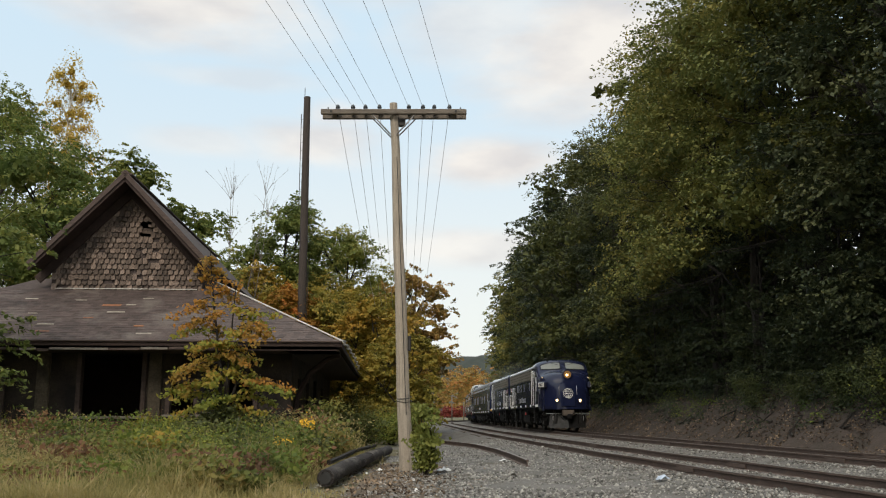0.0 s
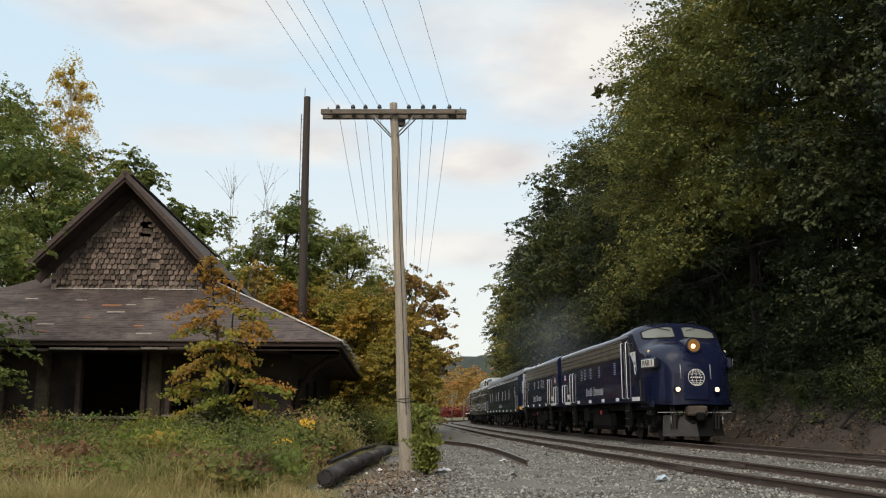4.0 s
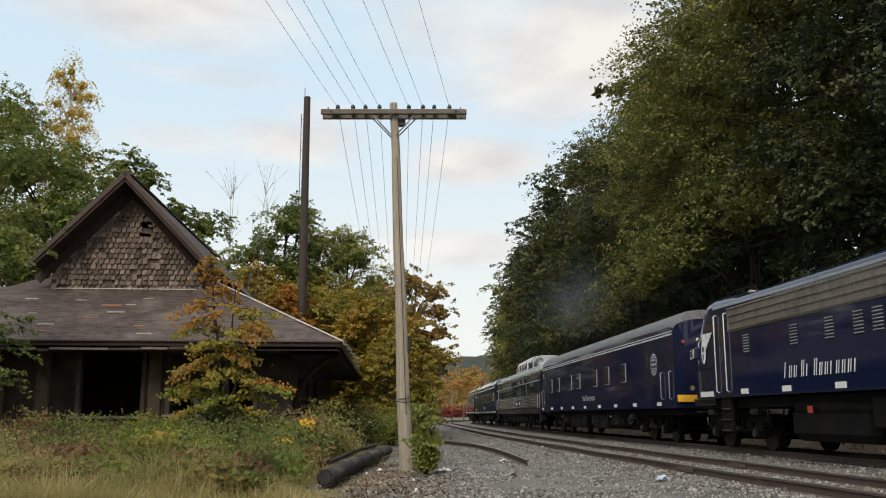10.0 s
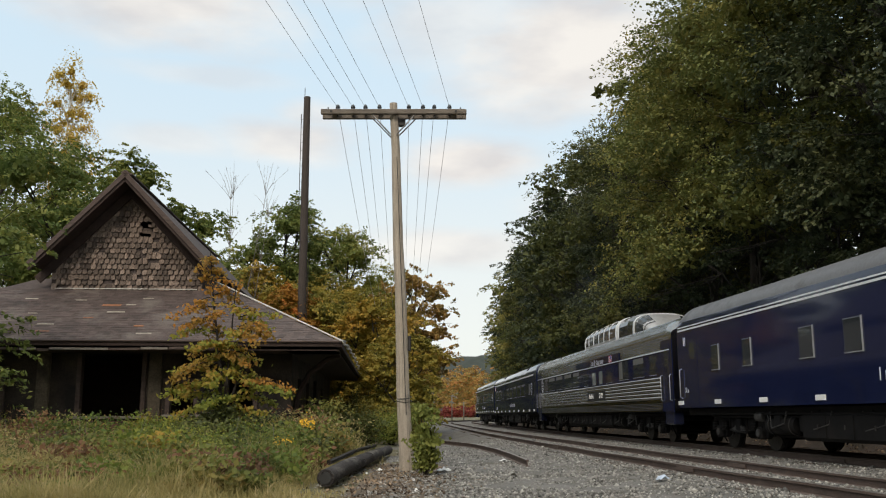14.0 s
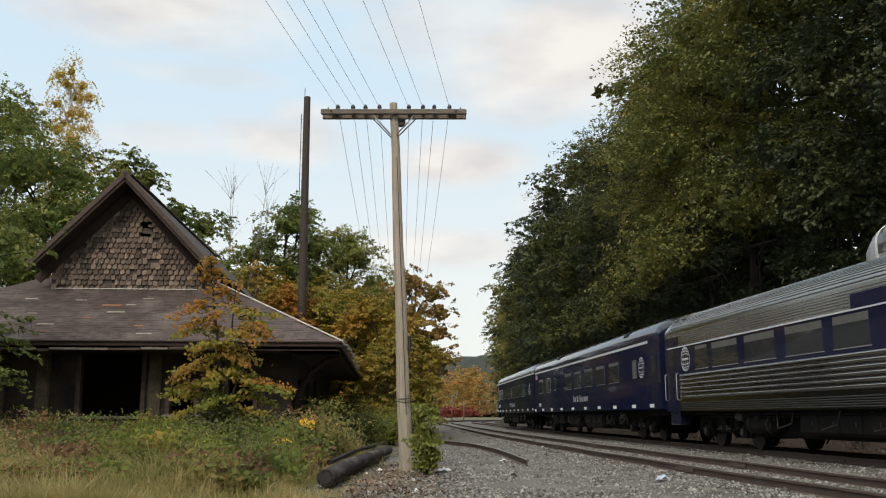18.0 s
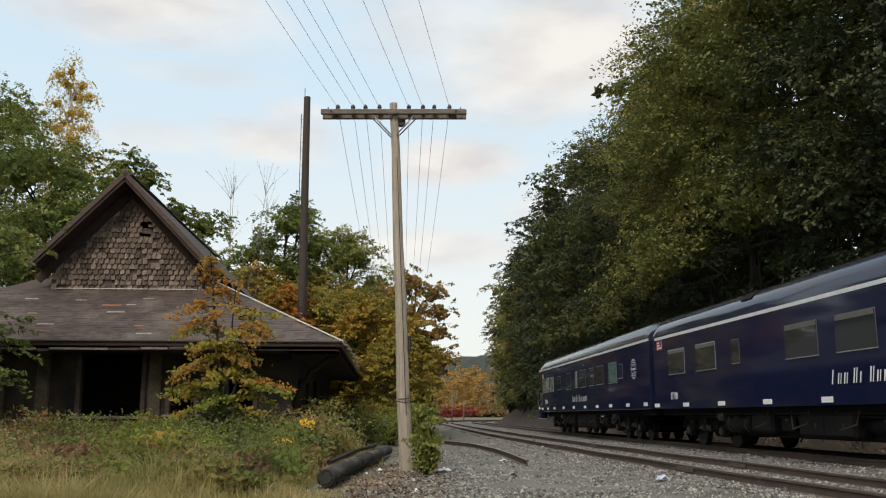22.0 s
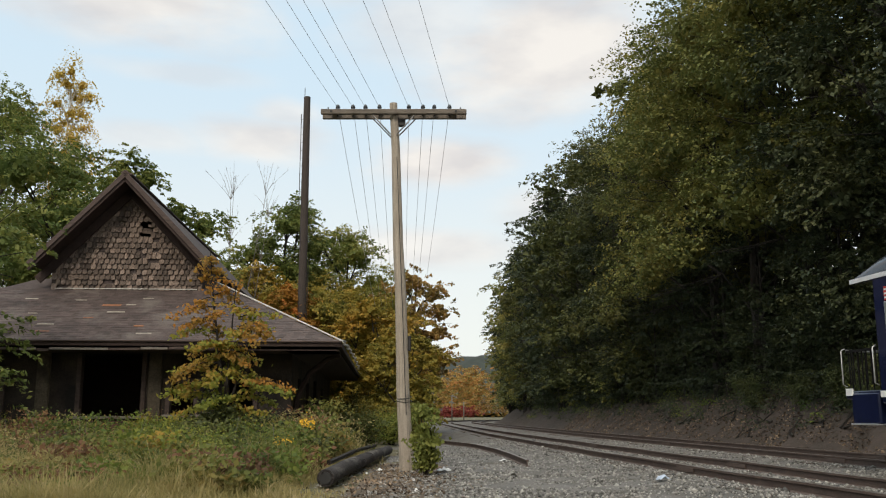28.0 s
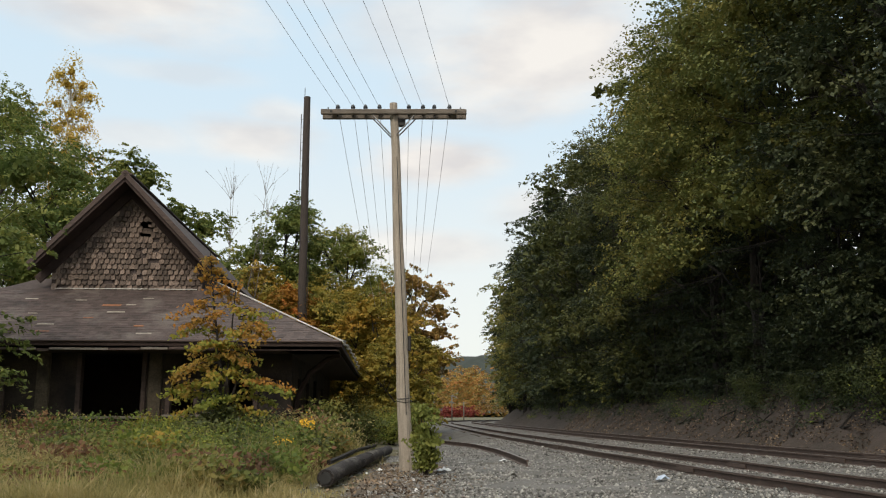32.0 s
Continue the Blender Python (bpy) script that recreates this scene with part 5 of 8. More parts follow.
def build_clutter():
    log = thing("fallen_pole", label="charred old utility pole lying in the grass", category="log")
    pts = [(-1.9, 15.1, -0.11), (-1.87, 18, -0.09), (-1.76, 22, -0.09), (-1.62, 27.5, -0.11)]
    part("trunk", tube_mesh("trunk", pts, [0.14, 0.145, 0.14, 0.13], 14, M_CHAR), None, log)
    bm = bmesh.new()
    cyl(bm, (-1.902, 15.085, -0.11), (-1.9, 15.11, -0.11), 0.1, 0.1, 12)
    part("hollow_end", bm, M_LETTER, log, "black rotted heart of the butt end")
    jag = random.Random(9)
    for k in range(9):
        w = 2 * math.pi * k / 9
        px, pz = -1.9 + 0.12 * math.cos(w), -0.11 + 0.12 * math.sin(w)
        part("splinter", tube_mesh("splinter", [(px, 15.2, pz), (px, 15.1 - jag.uniform(0.02, 0.09), pz)], [0.03, 0.008], 5, M_CHAR), None, log)
    part("bark_strip", tube_mesh("bark_strip", [(-2.14, 17.5, 0.02), (-2.05, 22, 0.08), (-1.9, 26, 0.06)], [0.05, 0.05, 0.04], 6, M_BARK), None, log)
    for i, (y0, dx) in enumerate(((18.6, 0.45), (21.4, 0.3))):
        part("splinter", tube_mesh("splinter", [(-1.88 + 0.06 * i, y0, 0.04), (-1.75 + dx * 0.5, y0 - 0.5, 0.05), (-1.7 + dx, y0 - 1.1, -0.22)], [0.006, 0.005, 0.002], 5, M_BARK), None, log)
    rail = thing("loose_rail", label="rusty bent rail dumped on the gravel", category="rail")
    ctrl = [(-0.9, 40.0), (0.14, 38.2), (1.1, 34.6), (1.62, 30.0), (1.85, 26.0), (1.98, 21.9)]
    path = []
    for i in range(31):
        f = i / 30 * 5
        j = min(4, int(f))
        a, b = Vector((*ctrl[j], 0)), Vector((*ctrl[j + 1], 0))
        q = a.lerp(b, f - j)
        path.append(Vector((q.x, q.y, -0.13)))
    sm = [path[0]] + [(path[i - 1] + path[i] * 2 + path[i + 1]) / 4 for i in range(1, 30)] + [path[-1]]
    sweep_rail("rail", sm, rail)
    bits = (("paper_scrap", 0.02, 19.6, 0.28, 0.16, M_PAPER), ("paper_scrap", 1.55, 24.0, 0.2, 0.12, M_PAPER), ("plastic_bag", 3.75, 15.9, 0.22, 0.12, material("pale_blue_plastic", (0.5, 0.58, 0.7), 0.35)),
            ("paper_scrap", -1.35, 19.9, 0.12, 0.09, M_PAPER), ("paper_scrap", 1.35, 18.4, 0.18, 0.12, M_STONE))
    for i, (n, x, y, w, h, mt) in enumerate(bits):
        rng = random.Random(i)
        z = float(ground_z(np.array([x]), np.array([y]))[0])
        V, F = [], []
        for j in range(5):
            for k in range(5):
                V.append((x + (k / 4 - 0.5) * w + rng.uniform(-0.02, 0.02), y + (j / 4 - 0.5) * w * 0.8, z + 0.03 + rng.uniform(0, 0.75) * h * (1 - abs(k - 2) / 3)))
        for j in range(4):
            for k in range(4):
                F.append((j * 5 + k, j * 5 + k + 1, j * 5 + k + 6, j * 5 + k + 5))
        ob = part(n, raw_mesh(n, V, F, mt, True), None)
        md = ob.modifiers.new("thickness", "SOLIDIFY")
        md.thickness = 0.01
        tagged(ob, "crumpled pale litter lying on the gravel", "litter", "litter on the gravel")
    r = np.random.default_rng(55)
    n = 1500
    x, y = r.normal(-0.95, 0.55, n), r.uniform(12.5, 22.5, n)
    c = np.stack([x, y, ground_z(x, y) + 0.015 + 0.02 * r.random(n)], -1)
    Q = np.concatenate([leaf_quads(r, c[:1100], np.tile(np.array([0, -0.2, 1.0]), (1100, 1)), 0.065, 0.045), leaf_quads(r, c[1100:], np.tile(np.array([0, -0.2, 1.0]), (n - 1100, 1)), 0.22, 0.014)])
    tagged(part("yard_litter", quads_mesh("yard_litter", Q, L_LITTER), None), "dead leaves and twigs on the dirt by the poles", "leaves", kind="stuff")
    for i in range(14):
        rng = random.Random(40 + i)
        x, y = rng.uniform(-1.6, -0.4), rng.uniform(14.5, 21)
        z = float(ground_z(np.array([x]), np.array([y]))[0])
        bm = bmesh.new()
        bmesh.ops.create_icosphere(bm, subdivisions=1, radius=rng.uniform(0.02, 0.045), matrix=Matrix.Translation((x, y, z + 0.02)))
        for v in bm.verts:
            v.co += Vector((rng.uniform(-0.015, 0.015), rng.uniform(-0.015, 0.015), rng.uniform(-0.015, 0.015)))
        tagged(part("pale_stone", bm, M_PALETRIM if i % 3 else M_PAPER, None), "pale broken stone beside the fallen pole", "stone", "pale stones")


build_clutter()

# ---- undergrowth ----


def build_undergrowth():
    rng = np.random.default_rng(12)
    # grass blades
    n = 64000
    y = 9.5 + 17.5 * rng.random(n) ** 1.25
    x = -1.55 - (0.53 * y - 0.4) * rng.random(n) ** 0.9 - 0.25 * np.sin(y * 1.3) * rng.random(n)
    keep = ~((np.abs(x + 1.9) < 0.3) & (y > 14.6) & (y < 27.5))
    x, y = x[keep], y[keep]
    n = len(x)
    patch = np.sin(x * 1.7 + y * 0.6) * np.sin(y * 0.9 - x * 0.5)
    clump = np.sin(x * 4.1 + np.sin(y * 2.3)) * np.sin(y * 3.7 + x)
    h = (0.07 + 0.24 * rng.random(n) ** 1.6) * (1 + 0.55 * patch) * (1 + 0.45 * clump) * np.clip((-1.2 - x) / 1.2, 0.25, 1.1) * (0.9 + 0.05 * (y - 9))
    az = rng.random(n) * 6.28
    lean = rng.uniform(0.1, 1.3, n)
    w = 0.004 + 0.005 * rng.random(n)
    z = ground_z(x, y) - 0.02
    B = np.stack([x, y, z], -1)
    D = np.stack([np.cos(az), np.sin(az), np.zeros(n)], -1)
    S = np.stack([-np.sin(az), np.cos(az), np.zeros(n)], -1)
    tip = B + D * (h * lean)[:, None] + np.array([0, 0, 1.0]) * h[:, None]
    mid = B + D * (h * lean * 0.35)[:, None] + np.array([0, 0, 0.6]) * h[:, None]
    Q = np.stack([B - S * w[:, None], B + S * w[:, None], mid + S * w[:, None] * 0.8, mid - S * w[:, None] * 0.8], 1)
    Q2 = np.stack([mid - S * w[:, None] * 0.8, mid + S * w[:, None] * 0.8, tip + S * 0.0015, tip - S * 0.0015], 1)
    tagged(part("grass", quads_mesh("grass", np.concatenate([Q, Q2]), L_GRASS), None), "rough uncut grass turning straw-coloured", "grass", kind="stuff")
    # leafy weeds in front of the station, thick by its wall and straggling into the grass
    bins = {"weeds": [], "tall_weeds": [], "yellow_weeds": [], "dry_weeds": [], "brown_weeds": [], "dark_weeds": []}
    clumps = []
    for i in range(230):
        y = 11.5 + 15.1 * rng.random() ** 0.7
        clumps.append((-2.4 - (0.5 * y - 1.0) * rng.random(), y, rng.uniform(0.35, 1.25) ** 1.3, int(rng.integers(9)), rng.uniform(0.5, 1.5)))
    for i in range(1900):
        cx, cy, ch, ck, cs = clumps[int(rng.integers(len(clumps)))]
        x, y = cx + rng.normal(0, 0.32), cy + rng.normal(0, 0.3)
        if x > -2.3 or (x > -3.4 and y < 20 and rng.random() < 0.5):
            continue
        h = ch * rng.uniform(0.6, 1.1) * float(np.interp(y, [12, 17, 21, 26], [0.42, 0.68, 0.95, 1.05]))
        m = int(50 + 80 * rng.random())
        f = rng.random(m) ** 0.7
        wide = 0.1 + 0.12 * h
        c = np.stack([x + rng.normal(0, wide, m) * (0.4 + f), y + rng.normal(0, wide, m) * (0.4 + f), -0.22 + h * f], -1)
        nn = np.tile(np.array([0, -0.3, 0.8]), (m, 1))
        k = ("weeds", "weeds", "weeds", "tall_weeds", "yellow_weeds", "dry_weeds", "brown_weeds", "dark_weeds", "dark_weeds")[ck]
        if y < 18.5 and k == "dark_weeds":
            k = "weeds"
        size = 0.085 * cs * rng.uniform(0.8, 1.2)
        bins[k].append(leaf_quads(rng, c, nn, size, size * (0.3 if k == "dry_weeds" else 0.62), 0.2))
    for k, mt, lab in (("weeds", L_WEED, "tangled green and rust-coloured weeds before the station"), ("tall_weeds", L_LIGHT, "bright green tall weeds before the station"),
                       ("yellow_weeds", L_MAPLE, "yellowing weeds before the station"), ("dry_weeds", L_GRASS, "dry straw-coloured weed stalks before the station"),
                       ("brown_weeds", L_BROWN, "withered red-brown weeds before the station"), ("dark_weeds", L_OAK, "dark green brambles before the station")):
        tagged(part(k, quads_mesh(k, np.concatenate(bins[k]), mt), None), lab, "weeds", kind="stuff")
    for i in range(70):
        x, y = rng.uniform(-11.5, -2.9), rng.uniform(19.5, 25.5)
        h, bend = rng.uniform(0.6, 1.35), rng.normal(0, 0.18, 2)
        z = float(ground_z(np.array([x]), np.array([y]))[0])
        stalk = tube_mesh("weed_stalk", [(x, y, z - 0.05), (x + bend[0] * 0.3, y + bend[1] * 0.3, z + h * 0.55), (x + bend[0], y + bend[1], z + h)], [0.009, 0.007, 0.003], 4, M_DEADWOOD if i % 3 else L_BROWN)
        tagged(part("weed_stalk", stalk, None), "thin dry weed stalk standing in the undergrowth", "weed", "dry weed stalks")
    # a pale tuft of reed grass
    m = 160
    az, h = rng.uniform(0, 6.28, m), rng.uniform(0.25, 0.62, m)
    B = np.stack([-3.75 + rng.normal(0, 0.1, m), 18.2 + rng.normal(0, 0.1, m), np.full(m, -0.2)], -1)
    D = np.stack([np.cos(az), np.sin(az), np.zeros(m)], -1) * (h * rng.uniform(0.2, 0.8, m))[:, None]
    S = np.stack([-np.sin(az), np.cos(az), np.zeros(m)], -1) * 0.007
    mid, tip = B + D * 0.4 + np.array([0, 0, 0.65]) * h[:, None], B + D + np.array([0, 0, 1.0]) * h[:, None]
    tuft = np.concatenate([np.stack([B - S, B + S, mid + S, mid - S], 1), np.stack([mid - S, mid + S, tip + S * 0.2, tip - S * 0.2], 1)])
    tagged(part("reed_grass", quads_mesh("reed_grass", tuft, material("pale_reed", (0.42, 0.4, 0.26), 0.7, vary=0.3)), None), "pale green tuft of reed grass", "grass")
    # goldenrod in flower
    for gx, gy, gh in ((-3.08, 21.0, 0.9), (-3.4, 19.8, 0.52)):
        root = thing("goldenrod", pose(gx, gy, -0.2), "goldenrod plant with yellow flower heads among the weeds", "flower", "goldenrod")
        data = [tube_data([(0, 0, -0.05), (q * 0.05, 0, gh * 0.6), (q * 0.12, 0.02 * q, gh)], [0.012, 0.01, 0.006], 4) for q in (-1, 0, 1)]
        V, F = join_raw(data)
        part("stalk", raw_mesh("stalk", V, F, L_LIGHT), None, root)
        c = np.concatenate([np.array([q * 0.12, 0.02 * q, gh]) + rng.normal(0, 1, (45, 3)) * np.array([0.04, 0.04, 0.07]) for q in (-1, 0, 1)])
        part("flower_head", quads_mesh("flower_head", leaf_quads(rng, c, np.tile(np.array([0, -0.4, 0.6]), (135, 1)), 0.065, 0.04, 0.1), material("goldenrod_yellow", (0.75, 0.45, 0.03), 0.7)), None, root, "bright yellow flower heads")
    # ferns and seedlings on the bank
    Qa, Qb = [], []
    for i in range(1100):
        s, v = -8 + 90 * rng.random() ** 1.3, 3.9 + 4.5 * rng.random() ** 0.6
        q = on_track(s, v)
        z = float(ground_z(np.array([q.x]), np.array([q.y]))[0])
        m = 80
        h = rng.uniform(0.25, 1.2)
        f = rng.random(m)
        c = np.stack([q.x + rng.normal(0, 0.26, m), q.y + rng.normal(0, 0.26, m), z + h * f], -1)
        (Qa if rng.random() < 0.75 else Qb).append(leaf_quads(rng, c, np.tile(np.array([-0.3, -0.3, 0.7]), (m, 1)), 0.1, 0.06, 0.2))
    tagged(part("bank_plants", quads_mesh("bank_plants", np.concatenate(Qa), L_DEEP), None), "low dark seedlings on the shady bank", "weeds", kind="stuff")
    tagged(part("bank_ferns", quads_mesh("bank_ferns", np.concatenate(Qb), L_LIGHT), None), "light green ferns on the shady bank", "weeds", kind="stuff")
    for i, (s, v, z, turn) in enumerate(((3.0, 4.9, 1.0, 0), (6.0, 5.0, 0.85, 130), (0.2, 4.6, 0.95, 250), (-1.5, 4.7, 0.9, 60), (9.5, 5.2, 0.7, 200), (14.0, 5.1, 0.8, 20))):
        q = on_track(s, v)
        ob = place(make_shrub("bank_bush", 91 + i, 2.0, 1.35, L_BANK, 4200, 0.1, "green bush overhanging the bank's foot", stems=10, droop=0.4), q.x, q.y, turn, z)
        ob["group"] = "bushes on the bank"
    q = on_track(2.5, 5.3)
    m = 900
    c = np.array([q.x, q.y, 1.9]) + rng.normal(0, 1, (m, 3)) * np.array([0.5, 0.5, 0.28])
    tagged(part("bank_fern_clump", quads_mesh("bank_fern_clump", leaf_quads(rng, c, np.tile(np.array([-0.3, -0.4, 0.7]), (m, 1)), 0.13, 0.05, 0.3), L_LIGHT), None), "bright green fern clump on the bank", "fern")


build_undergrowth()


def build_garden_things():
    place(make_shrub("pole_bush", 81, 1.4, 0.46, L_BUSH, 2900, 0.11, "light green bush growing at the line pole's foot", stems=12, droop=0.6), -0.36, 18.9, 0)
    # the young maple before the station
    rng = np.random.default_rng(83)
    root = thing("maple_sapling", pose(-5.45, 22.6, -0.2), "young maple turning yellow and orange before the station", "tree")
    for k, (tx, h) in enumerate(((-0.45, 5.3), (0.25, 4.2), (0.7, 3.2))):
        part("stem", tube_mesh("stem", [(0.1 * k, 0.05 * k, -0.2), (0.2 * tx + 0.06, 0, h * 0.4), (tx * 0.7, 0.05, h * 0.75), (tx, 0, h)], [0.05, 0.04, 0.025, 0.008], 6, M_BARK), None, root)
    low, high = ([], []), ([], [])
    for i in range(64):
        h = 0.35 + 4.75 * (i / 63) ** 1.05
        tx = -0.4 * (h / 5.3) ** 1.5 if i % 3 else 0.35
        if i % 3 == 0 and h > 3.9:
            h -= 1.6
        az = i * 2.4 + rng.uniform(-0.4, 0.4)
        ln = float(np.interp(h, [0.3, 1.2, 2.6, 3.4, 4.4, 5.1], [0.9, 1.35, 1.3, 1.05, 0.75, 0.3])) * rng.uniform(0.65, 1.15)
        d = np.array([math.cos(az), math.sin(az) * 0.7, rng.uniform(0.1, 0.5)])
        base = np.array([tx, 0, h])
        pts = [base + d * ln * f - np.array([0, 0, 0.45 * ln * f * f]) for f in (0, 0.35, 0.7, 1.0)]
        part("twig", tube_mesh("twig", pts, [0.016, 0.012, 0.008, 0.004], 4, M_BARK), None, root)
        m = int((112 if h < 2.8 else 66) * ln + 16)
        f = rng.uniform(0.15, 1.05, m)
        c = base + d * (ln * f)[:, None] - np.array([0, 0, 1.0]) * (0.45 * ln * f * f)[:, None]
        c = c + rng.normal(0, 1, (m, 3)) * np.array([0.1, 0.1, 0.045]) - np.array([0, 0, 0.05])
        red = rng.random() < float(np.interp(h, [1.0, 2.6, 3.4, 4.2], [0.12, 0.2, 0.65, 0.95]))
        bin_ = high if red else low
        bin_[0].append(c)
        bin_[1].append(np.tile(np.array([0.1, -0.5, 0.75]), (m, 1)))
    for name, (C, Nn), mt, lab in (("lower_foliage", low, L_MAPLE, "yellow-green leaves"), ("upper_foliage", high, L_RUST, "rusty orange leaves")):
        part(name, quads_mesh(name, leaf_quads(rng, np.concatenate(C), np.concatenate(Nn), 0.112, 0.085, 0.5, 0.45), mt), None, root, lab)
    for i, (x, y, h, r) in enumerate(((-5.3, 22.3, 1.5, 1.0), (-4.4, 22.9, 1.2, 0.8), (-6.2, 23.0, 1.0, 0.8))):
        place(make_shrub("creeper_bush", 120 + i, h, r, L_OAK, 3000, 0.12, "dark green creeper tangled at the young maple's foot", stems=8), x, y, i * 70)["group"] = "creeper bushes"
    place(make_shrub("platform_shrub", 84, 1.9, 0.9, L_OLIVE, 2600, 0.12, "olive shrub beside the station platform", stems=8), -3.7, 28.0, 0)
    for i, (x, y, h, r, mt, lab) in enumerate(((-3.6, 25.5, 1.1, 0.8, L_LIGHT, "green"), (-7.6, 24.5, 1.2, 0.9, L_MAPLE, "yellowing"), (-10.5, 24.2, 1.1, 0.9, L_WEED, "tangled"),
                                               (-12.5, 23.5, 1.2, 1.0, L_WEED, "tangled"), (-2.9, 33.0, 1.5, 1.2, L_OLIVE, "olive"), (-2.1, 38.0, 1.6, 1.3, L_LIGHT, "green"), (-6.4, 21.0, 0.9, 0.8, L_LIGHT, "green"),
                                               (-2.0, 43.5, 2.2, 1.6, L_OLIVE, "olive"), (-4.4, 46, 2.6, 1.6, L_OAK, "green"), (-3.2, 40.5, 2.0, 1.4, L_GOLD, "golden"), (-9.0, 22.6, 0.9, 0.8, L_LIGHT, "green"), (-3.4, 22.0, 0.8, 0.7, L_WEED, "tangled"))):
        place(make_shrub("wild_shrub", 90 + i, h, r, mt, 3400, 0.1, lab + " wild shrub in the station's overgrown yard", stems=7), x, y, i * 40)["group"] = "wild shrubs"


build_garden_things()

# ---- the train: each vehicle is built along its own x axis (front ahead), rail tops at z = 0 ----
WHEEL_R = 0.46
WHEELS = []


def section(w, zb, ze, zt, n=9, power=0.85):
    """Half outline of a car body: up the side, then over to the roof's middle."""
    q = [(w, zb), (w, zb + (ze - zb) * 0.5), (w, ze)]
    for i in range(1, n + 1):
        a = math.pi / 2 * i / n
        q.append((w * math.cos(a) ** power, ze + (zt - ze) * math.sin(a) ** power))
    return q


class Shell:
    """A body lofted through cross-sections along x; gives points on its skin."""

    def __init__(self, rows, n=9, power=0.85):
        self.rows, self.n, self.power = sorted(rows), n, power      # rows: x, w, zb, ze, zt

    def outline(self, x):
        r = np.array(self.rows)
        return section(*[float(np.interp(x, r[:, 0], r[:, k])) for k in (1, 2, 3, 4)], self.n, self.power)

    def point(self, x, a, side=-1):
        """a: 0 at the side's foot, 1 at the eave, 2 at the roof's middle."""
        q = self.outline(x)
        t = a * 2 if a <= 1 else 2 + (a - 1) * self.n
        i = min(int(t), len(q) - 2)
        f = t - i
        return Vector((x, side * (q[i][0] * (1 - f) + q[i + 1][0] * f), q[i][1] * (1 - f) + q[i + 1][1] * f))

    def front_x(self, y, z):
        """Where a line along the body's axis at (y, z) meets the skin, coming from ahead."""
        x = self.rows[-1][0]
        while x > self.rows[0][0]:
            q = self.outline(x)
            if abs(y) <= q[0][0]:
                for i in range(len(q) - 1, 0, -1):
                    if q[i][0] <= abs(y) <= q[i - 1][0] + 1e-9:
                        f = (abs(y) - q[i][0]) / max(1e-9, q[i - 1][0] - q[i][0])
                        top = q[i][1] + (q[i - 1][1] - q[i][1]) * f
                        break
                else:
                    top = q[2][1]
                if top >= z:
                    return x
            x -= 0.02
        return x

    def pane(self, name, mat, parent, side, y0, y1, z0, z1, arch, off, label=""):
        """A panel outlined in the front view and laid on the skin."""
        V, F = [], []
        n, m = 12, 6
        for layer in (off, off - 0.04):
            for j in range(m + 1):
                for i in range(n + 1):
                    fy = i / n
                    edge = 0.5 * abs(2 * fy - 1) ** 6
                    y = y0 + (y1 - y0) * fy
                    top = z1 - arch * fy * fy - 0.06 * edge
                    low = z0 + 0.05 * edge - arch * 0.25 * fy
                    z = low + (top - low) * j / m
                    V.append((self.front_x(y, z) + layer, side * y, z + layer * 0.5))
        w, t = n + 1, (n + 1) * (m + 1)
        for j in range(m):
            for i in range(n):
                q = (j * w + i, j * w + i + 1, (j + 1) * w + i + 1, (j + 1) * w + i)
                F += [q, tuple(k + t for k in q[::-1])]
        rim = list(range(w)) + [j * w + n for j in range(1, m + 1)] + [m * w + i for i in range(n - 1, -1, -1)] + [j * w for j in range(m - 1, 0, -1)]
        for i in range(len(rim)):
            p, q = rim[i], rim[(i + 1) % len(rim)]
            F.append((p, p + t, q + t, q))
        return part(name, raw_mesh(name, V, F, mat, True), None, parent, label)

    def mesh(self, name, mats, roof_from=None):
        V, F, M = [], [], []
        m = None
        xs = [r[0] for r in self.rows]
        for x in xs:
            q = self.outline(x)
            ring = [(x, -y, z) for y, z in q] + [(x, y, z) for y, z in q[-2::-1]]
            m = len(ring)
            V += ring
        for i in range(len(xs) - 1):
            for k in range(m - 1):
                F.append((i * m + k, (i + 1) * m + k, (i + 1) * m + k + 1, i * m + k + 1))
                M.append(1 if (roof_from is not None and roof_from <= k < m - 1 - roof_from) else 0)
            F.append((i * m, i * m + m - 1, (i + 1) * m + m - 1, (i + 1) * m))
            M.append(0)
        F += [tuple(range(m)), tuple((len(xs) - 1) * m + k for k in range(m - 1, -1, -1))]
        M += [0, 0]
        me = raw_mesh(name, V, F)
        for q in mats:
            me.materials.append(q)
        me.polygons.foreach_set("material_index", M)
        me.polygons.foreach_set("use_smooth", [True] * (len(F) - 2) + [False] * 2)
        me.set_sharp_from_angle(angle=radians(40))
        return me

    def patch(self, name, mat, parent, corners, side=-1, off=0.012, nx=6, na=6, label="", thick=0.02):
        """A panel on the skin between x0..x1 and a0..a1 (corners: x0, x1, a0, a1), standing a little proud."""
        x0, x1, a0, a1 = corners
        G = []
        for j in range(na + 1):
            for i in range(nx + 1):
                x, a = x0 + (x1 - x0) * i / nx, a0 + (a1 - a0) * j / na
                e = 0.01
                p = self.point(x, a, side)
                dx = self.point(x + e, a, side) - self.point(x - e, a, side)
                da = self.point(x, min(2, a + e), side) - self.point(x, max(0, a - e), side)
                nn = dx.cross(da).normalized()
                c = Vector((0, p.y, p.z - 2.4))
                if nn.dot(c) < 0:
                    nn = -nn
                G.append((p, nn))
        V = [p + nn * off for p, nn in G] + [p - nn * thick for p, nn in G]
        w, tot = nx + 1, len(G)
        F = []
